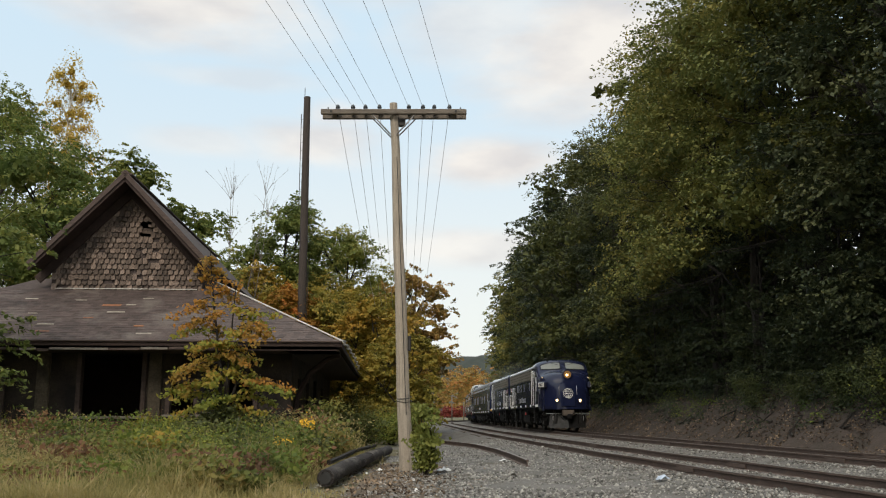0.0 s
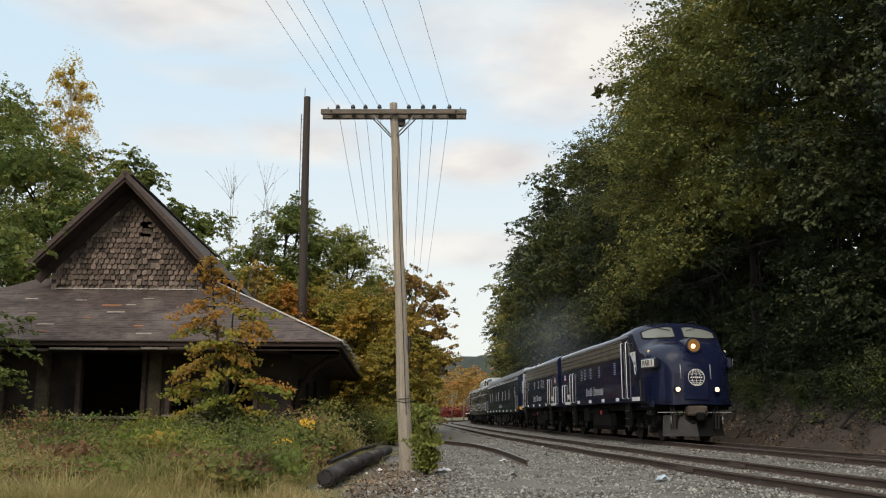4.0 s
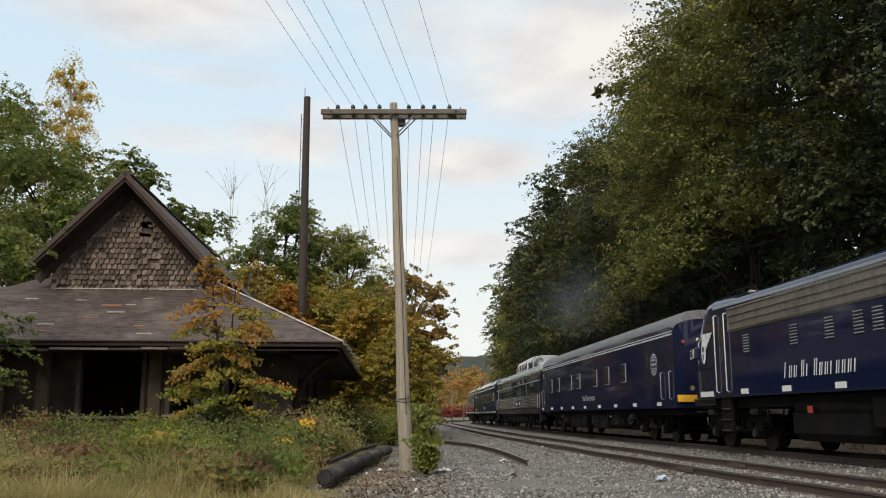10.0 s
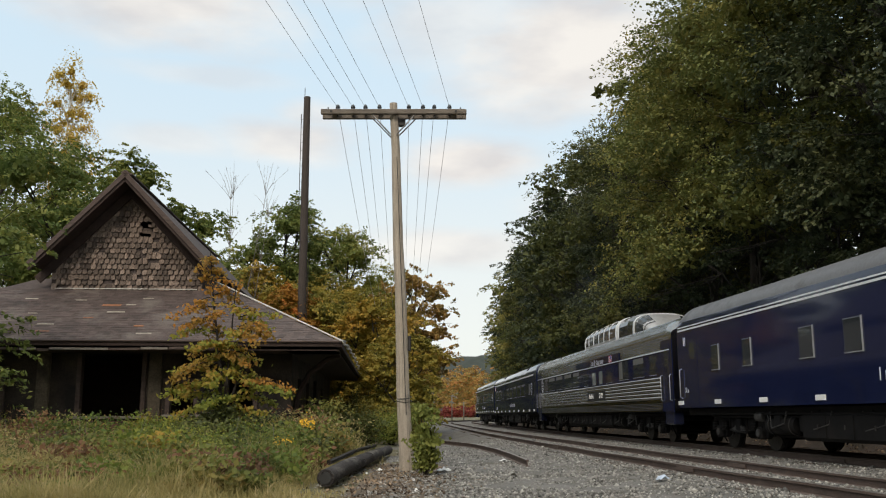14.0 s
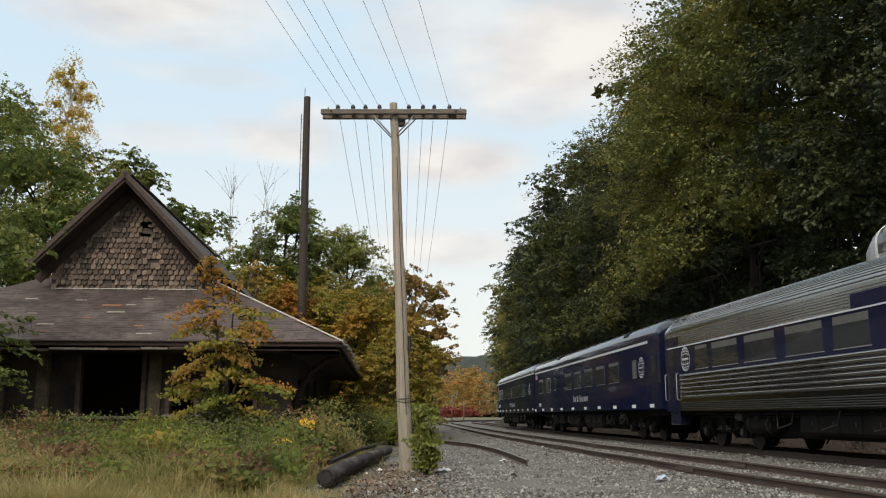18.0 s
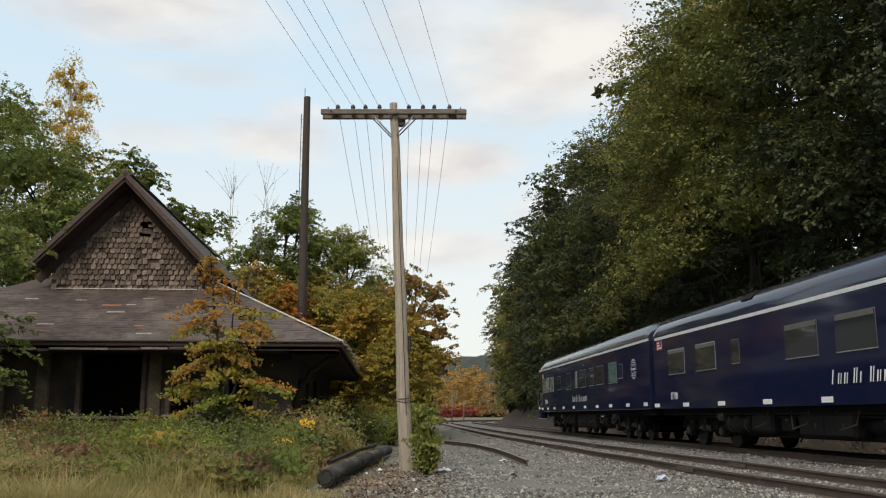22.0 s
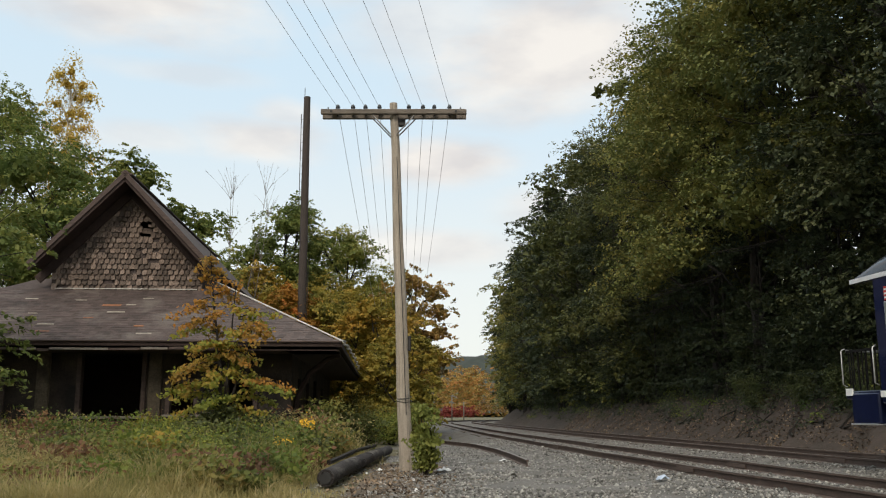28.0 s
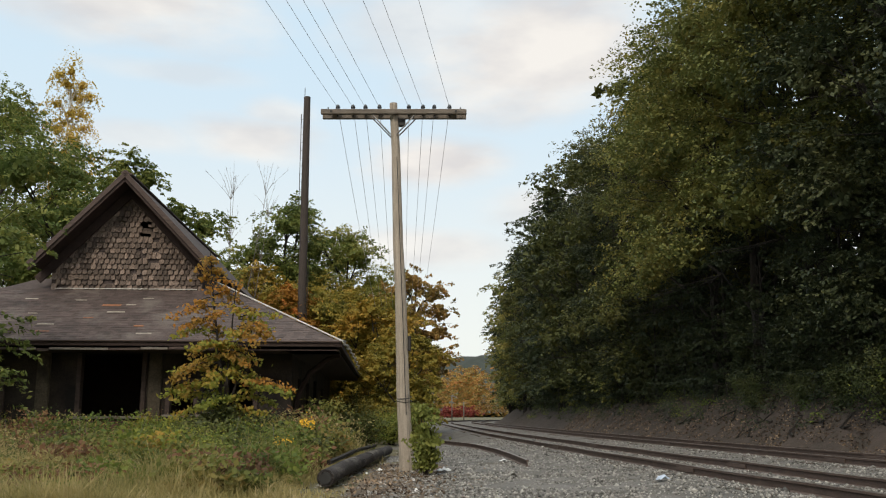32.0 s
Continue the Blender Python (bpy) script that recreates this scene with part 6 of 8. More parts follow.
        for j in range(na):
            for i in range(nx):
                q = (j * w + i, j * w + i + 1, (j + 1) * w + i + 1, (j + 1) * w + i)
                F += [q, tuple(k + tot for k in q[::-1])]
        rim = [i for i in range(w)] + [j * w + nx for j in range(1, na + 1)] + [na * w + i for i in range(nx - 1, -1, -1)] + [j * w for j in range(na - 1, 0, -1)]
        for i in range(len(rim)):
            p, q = rim[i], rim[(i + 1) % len(rim)]
            F.append((p, p + tot, q + tot, q))
        me = raw_mesh(name, V, F, mat)
        return part(name, me, None, parent, label)


def side_box(name, mat, parent, x, z, sx, sz, side, w, proud=0.02, deep=0.03, bevel=0.0, label=""):
    """A panel on a straight body side."""
    return box_part(name, mat, parent, x, side * (w + proud - deep / 2), z, sx, deep, sz, bevel, label)


def sidewall_text(side, x, z, w):
    """A frame on the side: text runs forward or back so that it reads from outside."""
    if side < 0:
        return Matrix.Translation((x, -(w + 0.008), z)) @ Matrix.Rotation(math.pi / 2, 4, "X")
    return Matrix.Translation((x, w + 0.008, z)) @ Matrix.Rotation(math.pi, 4, "Z") @ Matrix.Rotation(math.pi / 2, 4, "X")


def word_bars(name, parent, x, z, length, height, side, w, words, mat, slant=0.22):
    """A painted name as plain slanted bars, one part a letter."""
    total = sum(words) + 0.5 * (len(words) - 1)
    unit_len = length / total
    pos = -length / 2
    m = sidewall_text(side, x, z, w)
    for nw in words:
        for i in range(int(nw)):
            c = pos + (i + 0.5) * unit_len
            hh = height * (1.0 if i == 0 else 0.74)
            bm = bmesh.new()

            def stroke(p0, q0, p1, q1):
                cs = ((p0, q0), (p1, q0), (p1, q1), (p0, q1))
                bm.faces.new([bm.verts.new((c + p * unit_len + slant * hh * q, -height / 2 + hh * q, 0.004)) for p, q in cs])
            stroke(-0.32, 0.0, -0.1, 1.0)
            if (i + int(nw)) % 4 != 3:
                stroke(0.1, 0.0, 0.26, 1.0)
            bm.transform(m)
            part(name, bm, mat, parent)
        pos += (nw + 0.5) * unit_len


def globe_emblem(parent, x, z, r, side, w):
    """A ring with curved bars: the line's round emblem as plain shapes."""
    bm = bmesh.new()

    def ring(r0, r1, n=28):
        o = [bm.verts.new((r1 * math.cos(6.2832 * i / n), r1 * math.sin(6.2832 * i / n), 0.004)) for i in range(n)]
        q = [bm.verts.new((r0 * math.cos(6.2832 * i / n), r0 * math.sin(6.2832 * i / n), 0.004)) for i in range(n)]
        for i in range(n):
            bm.faces.new((o[i], o[(i + 1) % n], q[(i + 1) % n], q[i]))
    ring(r * 0.94, r)
    for k in (-0.5, 0.0, 0.5):
        for sg in (-1, 1):
            pts = [(k * r * math.sqrt(max(0.0, 1 - v * v)), sg * v * r) for v in np.linspace(0.16, 0.95, 7)]
            for a, b in zip(pts, pts[1:]):
                t = 0.022 * r
                bm.faces.new([bm.verts.new((p, q, 0.004)) for p, q in ((a[0] - t, a[1]), (a[0] + t, a[1]), (b[0] + t, b[1]), (b[0] - t, b[1]))])
    for k in (0.34, 0.58, 0.8):
        for sg in (-1, 1):
            half = math.sqrt(max(0, 0.83 - k * k)) * r
            pts = []
            for i in range(9):
                f = i / 8 * 2 - 1
                pts.append((f * half, sg * (k * r - 0.16 * r * (1 - f * f) * -1 * (0.5 if k < 0.7 else 0.3))))
            for i in range(8):
                a, b = pts[i], pts[i + 1]
                t = 0.022 * r
                bm.faces.new([bm.verts.new((p, q, 0.004)) for p, q in ((a[0], a[1] - t), (b[0], b[1] - t), (b[0], b[1] + t), (a[0], a[1] + t))])
    for dx in np.linspace(-0.62, 0.62, 6):
        bm.faces.new([bm.verts.new((p, q, 0.005)) for p, q in ((dx * r - 0.09 * r, -0.09 * r), (dx * r + 0.06 * r, -0.09 * r), (dx * r + 0.1 * r, 0.09 * r), (dx * r - 0.05 * r, 0.09 * r))])
    bm.transform(sidewall_text(side, x, z, w))
    bmesh.ops.recalc_face_normals(bm, faces=bm.faces)
    return part("round_emblem", bm, M_WHITE, parent, "white ringed globe emblem")


def flag(parent, x, z, side, w, sx=0.38, sz=0.27):
    f = side_box("flag_decal", M_WHITE, parent, x, z, sx, sz, side, w, 0.008, 0.012, label="small striped flag decal")
    for i in range(4):
        side_box("red_stripe", M_RED, f, x, z + sz * (0.43 - 0.285 * i), sx, sz * 0.14, side, w, 0.012, 0.012)
    side_box("blue_field", M_BLUE, f, x - side * sx * 0.28, z + sz * 0.22, sx * 0.42, sz * 0.52, side, w, 0.015, 0.012)


def truck(parent, x, axles=2, base=2.7):
    """A bogie: cast side frames outside the wheels, springs and boxes; the wheelsets turn on it."""
    xs = [x - base / 2 + base * i / (axles - 1) for i in range(axles)]
    end = base / 2 + 0.62
    # lower outline of the side frame, from end to end: pedestals over the axles, a deep belly between
    low = [(-end, 0.72), (-end + 0.12, 0.6)]
    for i, ax in enumerate(xs):
        d = ax - x
        low += [(d - 0.4, 0.6), (d - 0.3, 0.36), (d - 0.17, 0.3), (d - 0.16, 0.52), (d + 0.16, 0.52), (d + 0.17, 0.3), (d + 0.3, 0.36), (d + 0.4, 0.6)]
        if i < axles - 1:
            step = base / (axles - 1)
            low += [(d + step * 0.36, 0.42), (d + step * 0.64, 0.42)]
    low += [(end - 0.12, 0.6), (end, 0.72)]
    top = [(end, 0.86), (end * 0.72, 0.94), (end * 0.3, 1.0), (-end * 0.3, 1.0), (-end * 0.72, 0.94), (-end, 0.86)]
    ring = low + top
    bm = bmesh.new()
    for s in (-1, 1):
        n = len(ring)
        inner = [bm.verts.new((x + p, s * 1.0, q)) for p, q in ring]
        outer = [bm.verts.new((x + p, s * 1.12, q)) for p, q in ring]
        bm.faces.new(outer)
        bm.faces.new(inner[::-1])
        for i in range(n):
            bm.faces.new((inner[i], inner[(i + 1) % n], outer[(i + 1) % n], outer[i]))
        box(bm, x, s * 1.15, 0.95, end * 1.1, 0.1, 0.07, 0.015)
    box(bm, x, 0, 0.72, 0.5, 2.1, 0.28, 0.03)
    for s in (-1, 1):
        box(bm, x + s * (end - 0.06), 0, 0.78, 0.12, 2.0, 0.14, 0.02)
    bmesh.ops.recalc_face_normals(bm, faces=bm.faces)
    t = part("truck", bm, M_BLACK, parent, "grimy black cast bogie")
    for i, ax in enumerate(xs):
        for s in (-1, 1):
            box_part("axle_box", M_BLACK, t, ax, s * 1.15, 0.45, 0.3, 0.2, 0.32, 0.04)
            bmc = bmesh.new()
            cyl(bmc, (ax, s * 1.25, 0.45), (ax, s * 1.28, 0.45), 0.1, n=12)
            part("box_cap", bmc, M_GEARMETAL, t)
            for e in (-1, 1):
                bmc = bmesh.new()
                for k in range(4):
                    cyl(bmc, (ax + e * 0.36, s * 1.19, 0.5 + k * 0.065), (ax + e * 0.36, s * 1.19, 0.545 + k * 0.065), 0.085, n=10)
                part("coil_spring", bmc, M_BLACK, t)
                box_part("brake_shoe", M_BLACK, t, ax + e * 0.5, s * 0.76, 0.46, 0.08, 0.12, 0.34, 0.02)
        if i < axles - 1:
            mid = ax + base / (axles - 1) / 2
            # dark block added between axles to stop light showing through
            box_part("motor", M_BLACK, t, mid, 0, 0.52, base / (axles - 1) - 1.02, 1.3, 0.5, 0.08)
            for s in (-1, 1):
                bmc = bmesh.new()
                for k in range(4):
                    w = 0.52 - 0.09 * k
                    box(bmc, mid, s * 1.18, 0.5 + 0.035 * k, w * 2, 0.09, 0.026, 0.004)
                part("leaf_spring", bmc, M_GEARMETAL, t)
                part("hanger", tube_mesh("hanger", [(mid - 0.55, s * 1.2, 0.95), (mid - 0.52, s * 1.22, 0.5), (mid + 0.52, s * 1.22, 0.44), (mid + 0.55, s * 1.2, 0.95)], [0.028] * 4, 6, M_BLACK), None, t)
        bm = bmesh.new()
        for s in (-1, 1):
            cyl(bm, (0, s * 0.69, 0), (0, s * 0.82, 0), WHEEL_R, n=28)
            cyl(bm, (0, s * 0.66, 0), (0, s * 0.69, 0), WHEEL_R + 0.03, n=28)
            cyl(bm, (0, s * 0.8, 0), (0, s * 0.86, 0), 0.12, n=12)
            for k in range(5):
                a = 2 * math.pi * k / 5
                cyl(bm, (0.27 * math.cos(a), s * 0.81, 0.27 * math.sin(a)), (0.27 * math.cos(a), s * 0.826, 0.27 * math.sin(a)), 0.06, n=8)
        cyl(bm, (0, -0.9, 0), (0, 0.9, 0), 0.08, n=10)
        ws = part("wheelset", bm, M_WHEEL, t)
        ws.location = (ax, 0, WHEEL_R)
        WHEELS.append((ws, ax))
    for s in (-1, 1):
        for e in (-1, 1):
            cyl_part("brake_cylinder", M_GEARMETAL, t, (x + e * end * 0.86, s * 1.2, 1.0), (x + e * end * 0.62, s * 1.2, 1.0), 0.1, n=12)
            part("sand_pipe", tube_mesh("sand_pipe", [(x + e * (end - 0.1), s * 1.1, 1.15), (x + e * (end + 0.04), s * 1.08, 0.7), (x + e * (end - 0.12), s * 0.8, 0.16)], [0.022] * 3, 6, M_BLACK), None, t)
        box_part("swing_hanger", M_BLACK, t, x, s * 1.16, 0.62, 0.3, 0.14, 0.42, 0.03)
    return t


def grab(parent, x, z0, z1, side, w, r=0.017, mat=None, label=""):
    y = side * (w + 0.07)
    pts = [(x, side * (w - 0.01), z0), (x, y, z0 + 0.04), (x, y, z1 - 0.04), (x, side * (w - 0.01), z1)]
    return part("grab_rail", tube_mesh("grab_rail", pts, [r] * 4, 6, mat or M_SILVER), None, parent, label)


def coupler(parent, x, d):
    bm = bmesh.new()
    box(bm, x + d * 0.25, 0, 0.86, 0.6, 0.14, 0.16, 0.02)
    box(bm, x + d * 0.5, 0.03, 0.86, 0.22, 0.26, 0.28, 0.05)
    part("coupler", bm, M_BLACK, parent)


def locomotive(number, label):
    """A streamlined cab diesel, 16.7 m over couplers; u counts from the nose."""
    half = 8.33
    root = thing("locomotive", label=label, category="locomotive")

    def X(u):
        return half - u
    W = 1.58
    rows = [(X(16.2), W, 1.36, 3.74, 4.05), (X(16.0), W, 1.36, 3.78, 4.14), (X(10), W, 1.36, 3.78, 4.14), (X(4.6), W, 1.36, 3.78, 4.14), (X(4.2), W, 1.36, 3.8, 4.2), (X(3.0), W, 1.36, 3.82, 4.28), (X(2.6), 1.57, 1.36, 3.8, 4.27),
            (X(2.4), 1.57, 1.36, 3.72, 4.2), (X(2.2), 1.56, 1.35, 3.55, 4.07), (X(2.0), 1.55, 1.34, 3.33, 3.86), (X(1.85), 1.54, 1.34, 3.14, 3.66), (X(1.7), 1.53, 1.33, 3.02, 3.55), (X(1.35), 1.48, 1.31, 2.92, 3.5),
            (X(1.0), 1.4, 1.28, 2.82, 3.46), (X(0.75), 1.28, 1.26, 2.68, 3.38), (X(0.55), 1.1, 1.25, 2.5, 3.24), (X(0.42), 0.88, 1.25, 2.3, 3.02), (X(0.34), 0.58, 1.26, 2.0, 2.72), (X(0.31), 0.24, 1.28, 1.7, 2.4)]
    sh = Shell(rows, power=0.8)
    body = part("body", sh.mesh("body", [M_NAVY]), None, root, "glossy navy body with a rounded bulldog nose")
    for s in (-1, 1):
        # stainless upper grilles and the pale eave line, a sky sheen painted on
        side_box("upper_grille", M_GRILLE, body, X(10.0), 3.4, 12.0, 0.64, s, W, 0.014, 0.03, label="dulled stainless grille band")
        g = body.children[-1]
        for k in range(4):
            side_box("grille_bar", M_STEEL, g, X(10.0), 3.12 + 0.18 * k, 12.0, 0.02, s, W, 0.03, 0.03)
        for u in np.arange(4.1, 16, 1.0):
            side_box("grille_post", M_GRILLE, g, X(u), 3.4, 0.035, 0.64, s, W, 0.024, 0.03)
        sh.patch("eave_stripe", M_EAVESHEEN, body, (X(16.1), X(3.0), 0.985, 1.03), s, 0.012, 3, 2)
        # blocks along the sill
        for u in (4.89, 7.26, 9.69, 12.09):
            side_box("sill_block", M_WHITE, body, X(u), 1.5, 0.42, 0.13, s, W)
        side_box("sill_plate", M_WHITE, body, X(2.26), 1.48, 0.92, 0.14, s, W)
        side_box("sill_plate", M_WHITE, body, X(14.65), 1.48, 1.25, 0.14, s, W)
        side_box("lower_rib", M_NAVYDULL, body, X(9.6), 1.4, 13.0, 0.05, s, W, 0.03, 0.05)
        # louvres
        for u in (5.15, 7.78, 9.4, 10.55, 11.25):
            lv = side_box("louvre_panel", M_NAVYDULL, body, X(u), 2.7, 0.42, 0.5, s, W, 0.006, 0.02)
            for k in range(7):
                box_part("slat", M_SILVER, lv, X(u), s * (W + 0.012), 2.49 + 0.07 * k, 0.36, 0.03, 0.012, turn=Matrix.Rotation(s * 0.5, 4, "X"))
        bm = bmesh.new()
        cyl(bm, (X(12.4), s * (W - 0.01), 2.72), (X(12.4), s * (W + 0.02), 2.72), 0.2, n=22)
        port = part("porthole", bm, M_NAVYDULL, body)
        bm = bmesh.new()
        cyl(bm, (X(12.4), s * (W + 0.015), 2.72), (X(12.4), s * (W + 0.028), 2.72), 0.15, n=22)
        part("pane", bm, M_GLASS, port)
        # doors, grab rails and steps
        for u in (3.53, 13.4):
            d = side_box("side_door", M_NAVYDULL, body, X(u), 2.45, 0.56, 1.9, s, W, 0.004, 0.02)
            side_box("door_window", M_GLASS, d, X(u), 3.02, 0.36, 0.5, s, W, 0.012, 0.02)
        for u in (3.18, 3.89):
            grab(body, X(u), 1.5, 3.62, s, W, 0.015, M_WHITE)
        for u in (13.1, 13.72):
            grab(body, X(u), 1.5, 2.88, s, W, 0.015, M_WHITE)
        for u in (15.1, 15.65):
            grab(body, X(u), 1.5, 2.4, s, W, 0.015, M_WHITE)
        for u in (3.55, 13.4):
            st = box_part("steps", M_BLACK, root, X(u), s * 1.5, 0.95, 0.62, 0.1, 0.9, 0.01)
            for z in (0.5, 0.78, 1.06):
                box_part("tread", M_GEARMETAL, st, X(u), s * 1.52, z, 0.56, 0.16, 0.03, 0.006)
        # cab side window
        cw = side_box("cab_window", M_GLASS, body, X(2.72), 3.28, 0.62, 0.46, s, W, 0.01, 0.03, 0.04)
        side_box("window_trim", M_SILVER, cw, X(3.05), 3.32, 0.03, 0.5, s, W, 0.018, 0.03)
        # winged emblem: plain white shapes
        bm = bmesh.new()
        sg = -1 if s > 0 else 1

        def flat(pts, lift):
            bm.faces.new([bm.verts.new((sg * p, q, lift)) for p, q in pts])
        for i in range(6):
            zt = 0.4 - 0.085 * i
            flat(((-0.52 + 0.1 * i, zt), (0.3, zt), (0.3, zt - 0.084), (-0.3 + 0.1 * i, zt - 0.084), (-0.44 + 0.1 * i, zt - 0.06)), 0.004)
        flat([(0.2 + 0.17 * math.cos(w), -0.12 + 0.32 * math.sin(w)) for w in np.linspace(0, 2 * math.pi, 25)[:-1]], 0.006)
        bmesh.ops.recalc_face_normals(bm, faces=bm.faces)
        bm.transform(sidewall_text(s, X(2.37), 2.78, W))
        wing = part("wing_emblem", bm, M_WHITE, body, "white wing emblem with an oval")
        bm = bmesh.new()
        flat([(0.22 + 0.07 * math.cos(w), -0.02 + 0.09 * math.sin(w)) for w in np.linspace(0, 2 * math.pi, 15)[:-1]], 0.009)
        flat([(0.24 + 0.05 * math.cos(w), -0.24 + 0.1 * math.sin(w)) for w in np.linspace(0, 2 * math.pi, 15)[:-1]], 0.009)
        bmesh.ops.recalc_face_normals(bm, faces=bm.faces)
        bm.transform(sidewall_text(s, X(2.37), 2.78, W))
        part("oval_field", bm, M_NAVY, wing)
        # seams of the cab side and the pale step plate beside the nose
        side_box("step_plate", M_GEARMETAL, body, X(1.72), 1.82, 0.15, 0.66, s, 1.545, 0.02, 0.03, 0.008)
        side_box("seam", M_BLACK, body, X(2.4), 2.2, 1.3, 0.012, s, W, 0.006, 0.02)
        side_box("seam", M_BLACK, body, X(3.12), 2.5, 0.012, 2.1, s, W, 0.006, 0.02)
        for x0 in (1.45, 1.05):
            sh.patch("nose_seam", M_NAVYDULL, body, (X(x0), X(x0 - 0.35), 0.5, 0.515), s, 0.012, 4, 1)
        for k in range(6):
            a = 0.26 + 0.035 * k
            sh.patch("nose_louvre", M_NAVYDULL, body, (X(1.12), X(0.94), a, a + 0.014), s, 0.022, 2, 1)
        word_bars("painted_letter", body, X(8.78), 1.92, 3.3, 0.36, s, W, (3, 2, 8), M_WHITE)
        flag(body, X(15.2), 2.75, s, W)
        lettering("number", number, 0.24, M_WHITE, body, sidewall_text(s, X(14.3), 1.78, W), squeeze=0.9)
        # number board and class light on the nose
        c, e = sh.point(X(1.1), 0.78, s), 0.5
        n = (sh.point(X(1.0), 0.78, s) - sh.point(X(1.2), 0.78, s)).cross(Vector((0, 0, 1)))
        n = n if n.y * s > 0 else -n
        n.z = 0
        n.normalize()
        xa = Vector((0, 0, 1)).cross(n)
        bmat = Matrix((xa, Vector((0, 0, 1)), n)).transposed().to_4x4()
        bmat.translation = Vector((X(0.98), s * 1.3, 2.69)) + n * 0.09
        bm = bmesh.new()
        box(bm, 0, 0, 0, 1.02, 0.36, 0.2, 0.05)
        bm.transform(bmat)
        bd = part("number_board", bm, M_NAVYDULL, body)
        bm = bmesh.new()
        box(bm, 0, 0, 0.1, 0.9, 0.26, 0.02, 0.008)
        bm.transform(bmat)
        part("board_face", bm, M_BOARD, bd)
        lettering("number", number, 0.2, M_LETTER, bd, bmat @ Matrix.Translation((0, 0, 0.114)), squeeze=1.0)
        p = sh.point(X(1.15), 1.22, s)
        bm = bmesh.new()
        bmesh.ops.create_uvsphere(bm, u_segments=12, v_segments=8, radius=0.055, matrix=Matrix.Translation(p))
        part("class_light", bm, M_BULB, body, smooth=True)
        # windscreen
        sh.pane("windscreen_trim", M_BLACK, body, s, 0.14, 1.36, 3.64, 4.11, 0.2, 0.012)
        ws = sh.pane("windscreen", M_GLASSPALE, body, s, 0.18, 1.31, 3.685, 4.07, 0.19, 0.026, "pale reflecting windscreen")
        a, b = Vector((sh.front_x(0.75, 4.05) + 0.07, s * 0.75, 4.06)), Vector((sh.front_x(0.3, 3.9) + 0.06, s * 0.3, 3.94))
        part("wiper", tube_mesh("wiper", [a, b], [0.012, 0.012], 5, M_BLACK), None, ws)
        # ditch lights low on the nose
        q = Vector((sh.front_x(0.68, 1.77) + 0.06, s * 0.68, 1.77))
        bm = bmesh.new()
        cyl(bm, q - Vector((0.12, 0, 0)), q + Vector((0.1, 0, 0)), 0.115, n=16)
        dl = part("ditch_light", bm, M_NAVYDULL, body)
        bm = bmesh.new()
        cyl(bm, q + Vector((0.1, 0, 0)), q + Vector((0.115, 0, 0)), 0.075, n=16)
        part("lens", bm, M_HEADLIGHT, dl)
        grab(body, X(0.78), 2.0, 2.6, s, 1.13, 0.016)
        for a in (0.02, 0.075, 0.13):
            sh.patch("nose_rib", M_NAVYDULL, body, (X(1.7), X(0.42), a, a + 0.03), s, 0.035, 12, 1)
        # anticlimber skirt and hoses
        box_part("skirt", M_NAVYDULL, root, X(1.6), s * 1.38, 1.28, 1.7, 0.08, 0.2, 0.02)
        for k in range(3):
            hx = X(0.7) + 0.02
            pts = [(hx, s * (0.62 + 0.1 * k), 1.2), (hx + 0.1, s * (0.63 + 0.1 * k), 0.85), (hx + 0.02, s * (0.64 + 0.1 * k), 0.45)]
            part("air_hose", tube_mesh("air_hose", pts, [0.025] * 3, 6, M_GEARMETAL if k else M_BLACK), None, root)
        box_part("uncoupling_lever", M_SILVER, root, X(0.62), s * 0.85, 1.0, 0.03, 0.9, 0.03)
        # tanks and boxes under the frame
        cyl_part("air_reservoir", M_BLACK, root, (X(10.6), s * 1.25, 1.08), (X(7.2), s * 1.25, 1.08), 0.16, n=12)
        box_part("battery_box", M_BLACK, root, X(11.1), s * 1.2, 0.95, 1.1, 0.5, 0.62, 0.03)
        box_part("fuel_filler", M_RED, root, X(8.1), s * 1.48, 1.02, 0.18, 0.05, 0.16, 0.01)
    # roof gear
    box_part("roof_walk", M_NAVYDULL, body, X(10), 0, 4.17, 11.5, 0.7, 0.05)
    for u in (5.6, 8.0, 12.6, 14.4):
        bm = bmesh.new()
        cyl(bm, (X(u), 0, 4.08), (X(u), 0, 4.28), 0.52, 0.48, 24)
        fan = part("roof_fan", bm, M_NAVYDULL, body)
        bm = bmesh.new()
        for k in range(5):
            box(bm, X(u), -0.4 + 0.2 * k, 4.29, 0.8, 0.03, 0.02)
        part("fan_grid", bm, M_SILVER, fan)
    for dy in (-0.28, 0.28):
        cyl_part("exhaust_stack", M_BLACK, body, (X(10.2), dy, 4.1), (X(10.2), dy, 4.45), 0.16, n=12)
    for dy in (-0.12, 0.12):
        cyl_part("horn", M_SILVER, body, (X(3.9), 0.5 + dy, 4.2), (X(3.4), 0.5 + dy, 4.24), 0.03, 0.09, n=10)
    cyl_part("antenna", M_BLACK, body, (X(4.5), -0.4, 4.1), (X(4.5), -0.4, 4.6), 0.015, n=5)
    for dy in (-0.85, 0.85):
        part("rooftop_rail", tube_mesh("rooftop_rail", [(X(4.4), dy, 4.14), (X(4.2), dy, 4.32), (X(2.9), dy, 4.36), (X(2.55), dy, 4.3), (X(2.4), dy, 4.16)], [0.03] * 5, 6, M_BLACK), None, body)
    # headlight on the nose, round emblem on the door
    bm = bmesh.new()
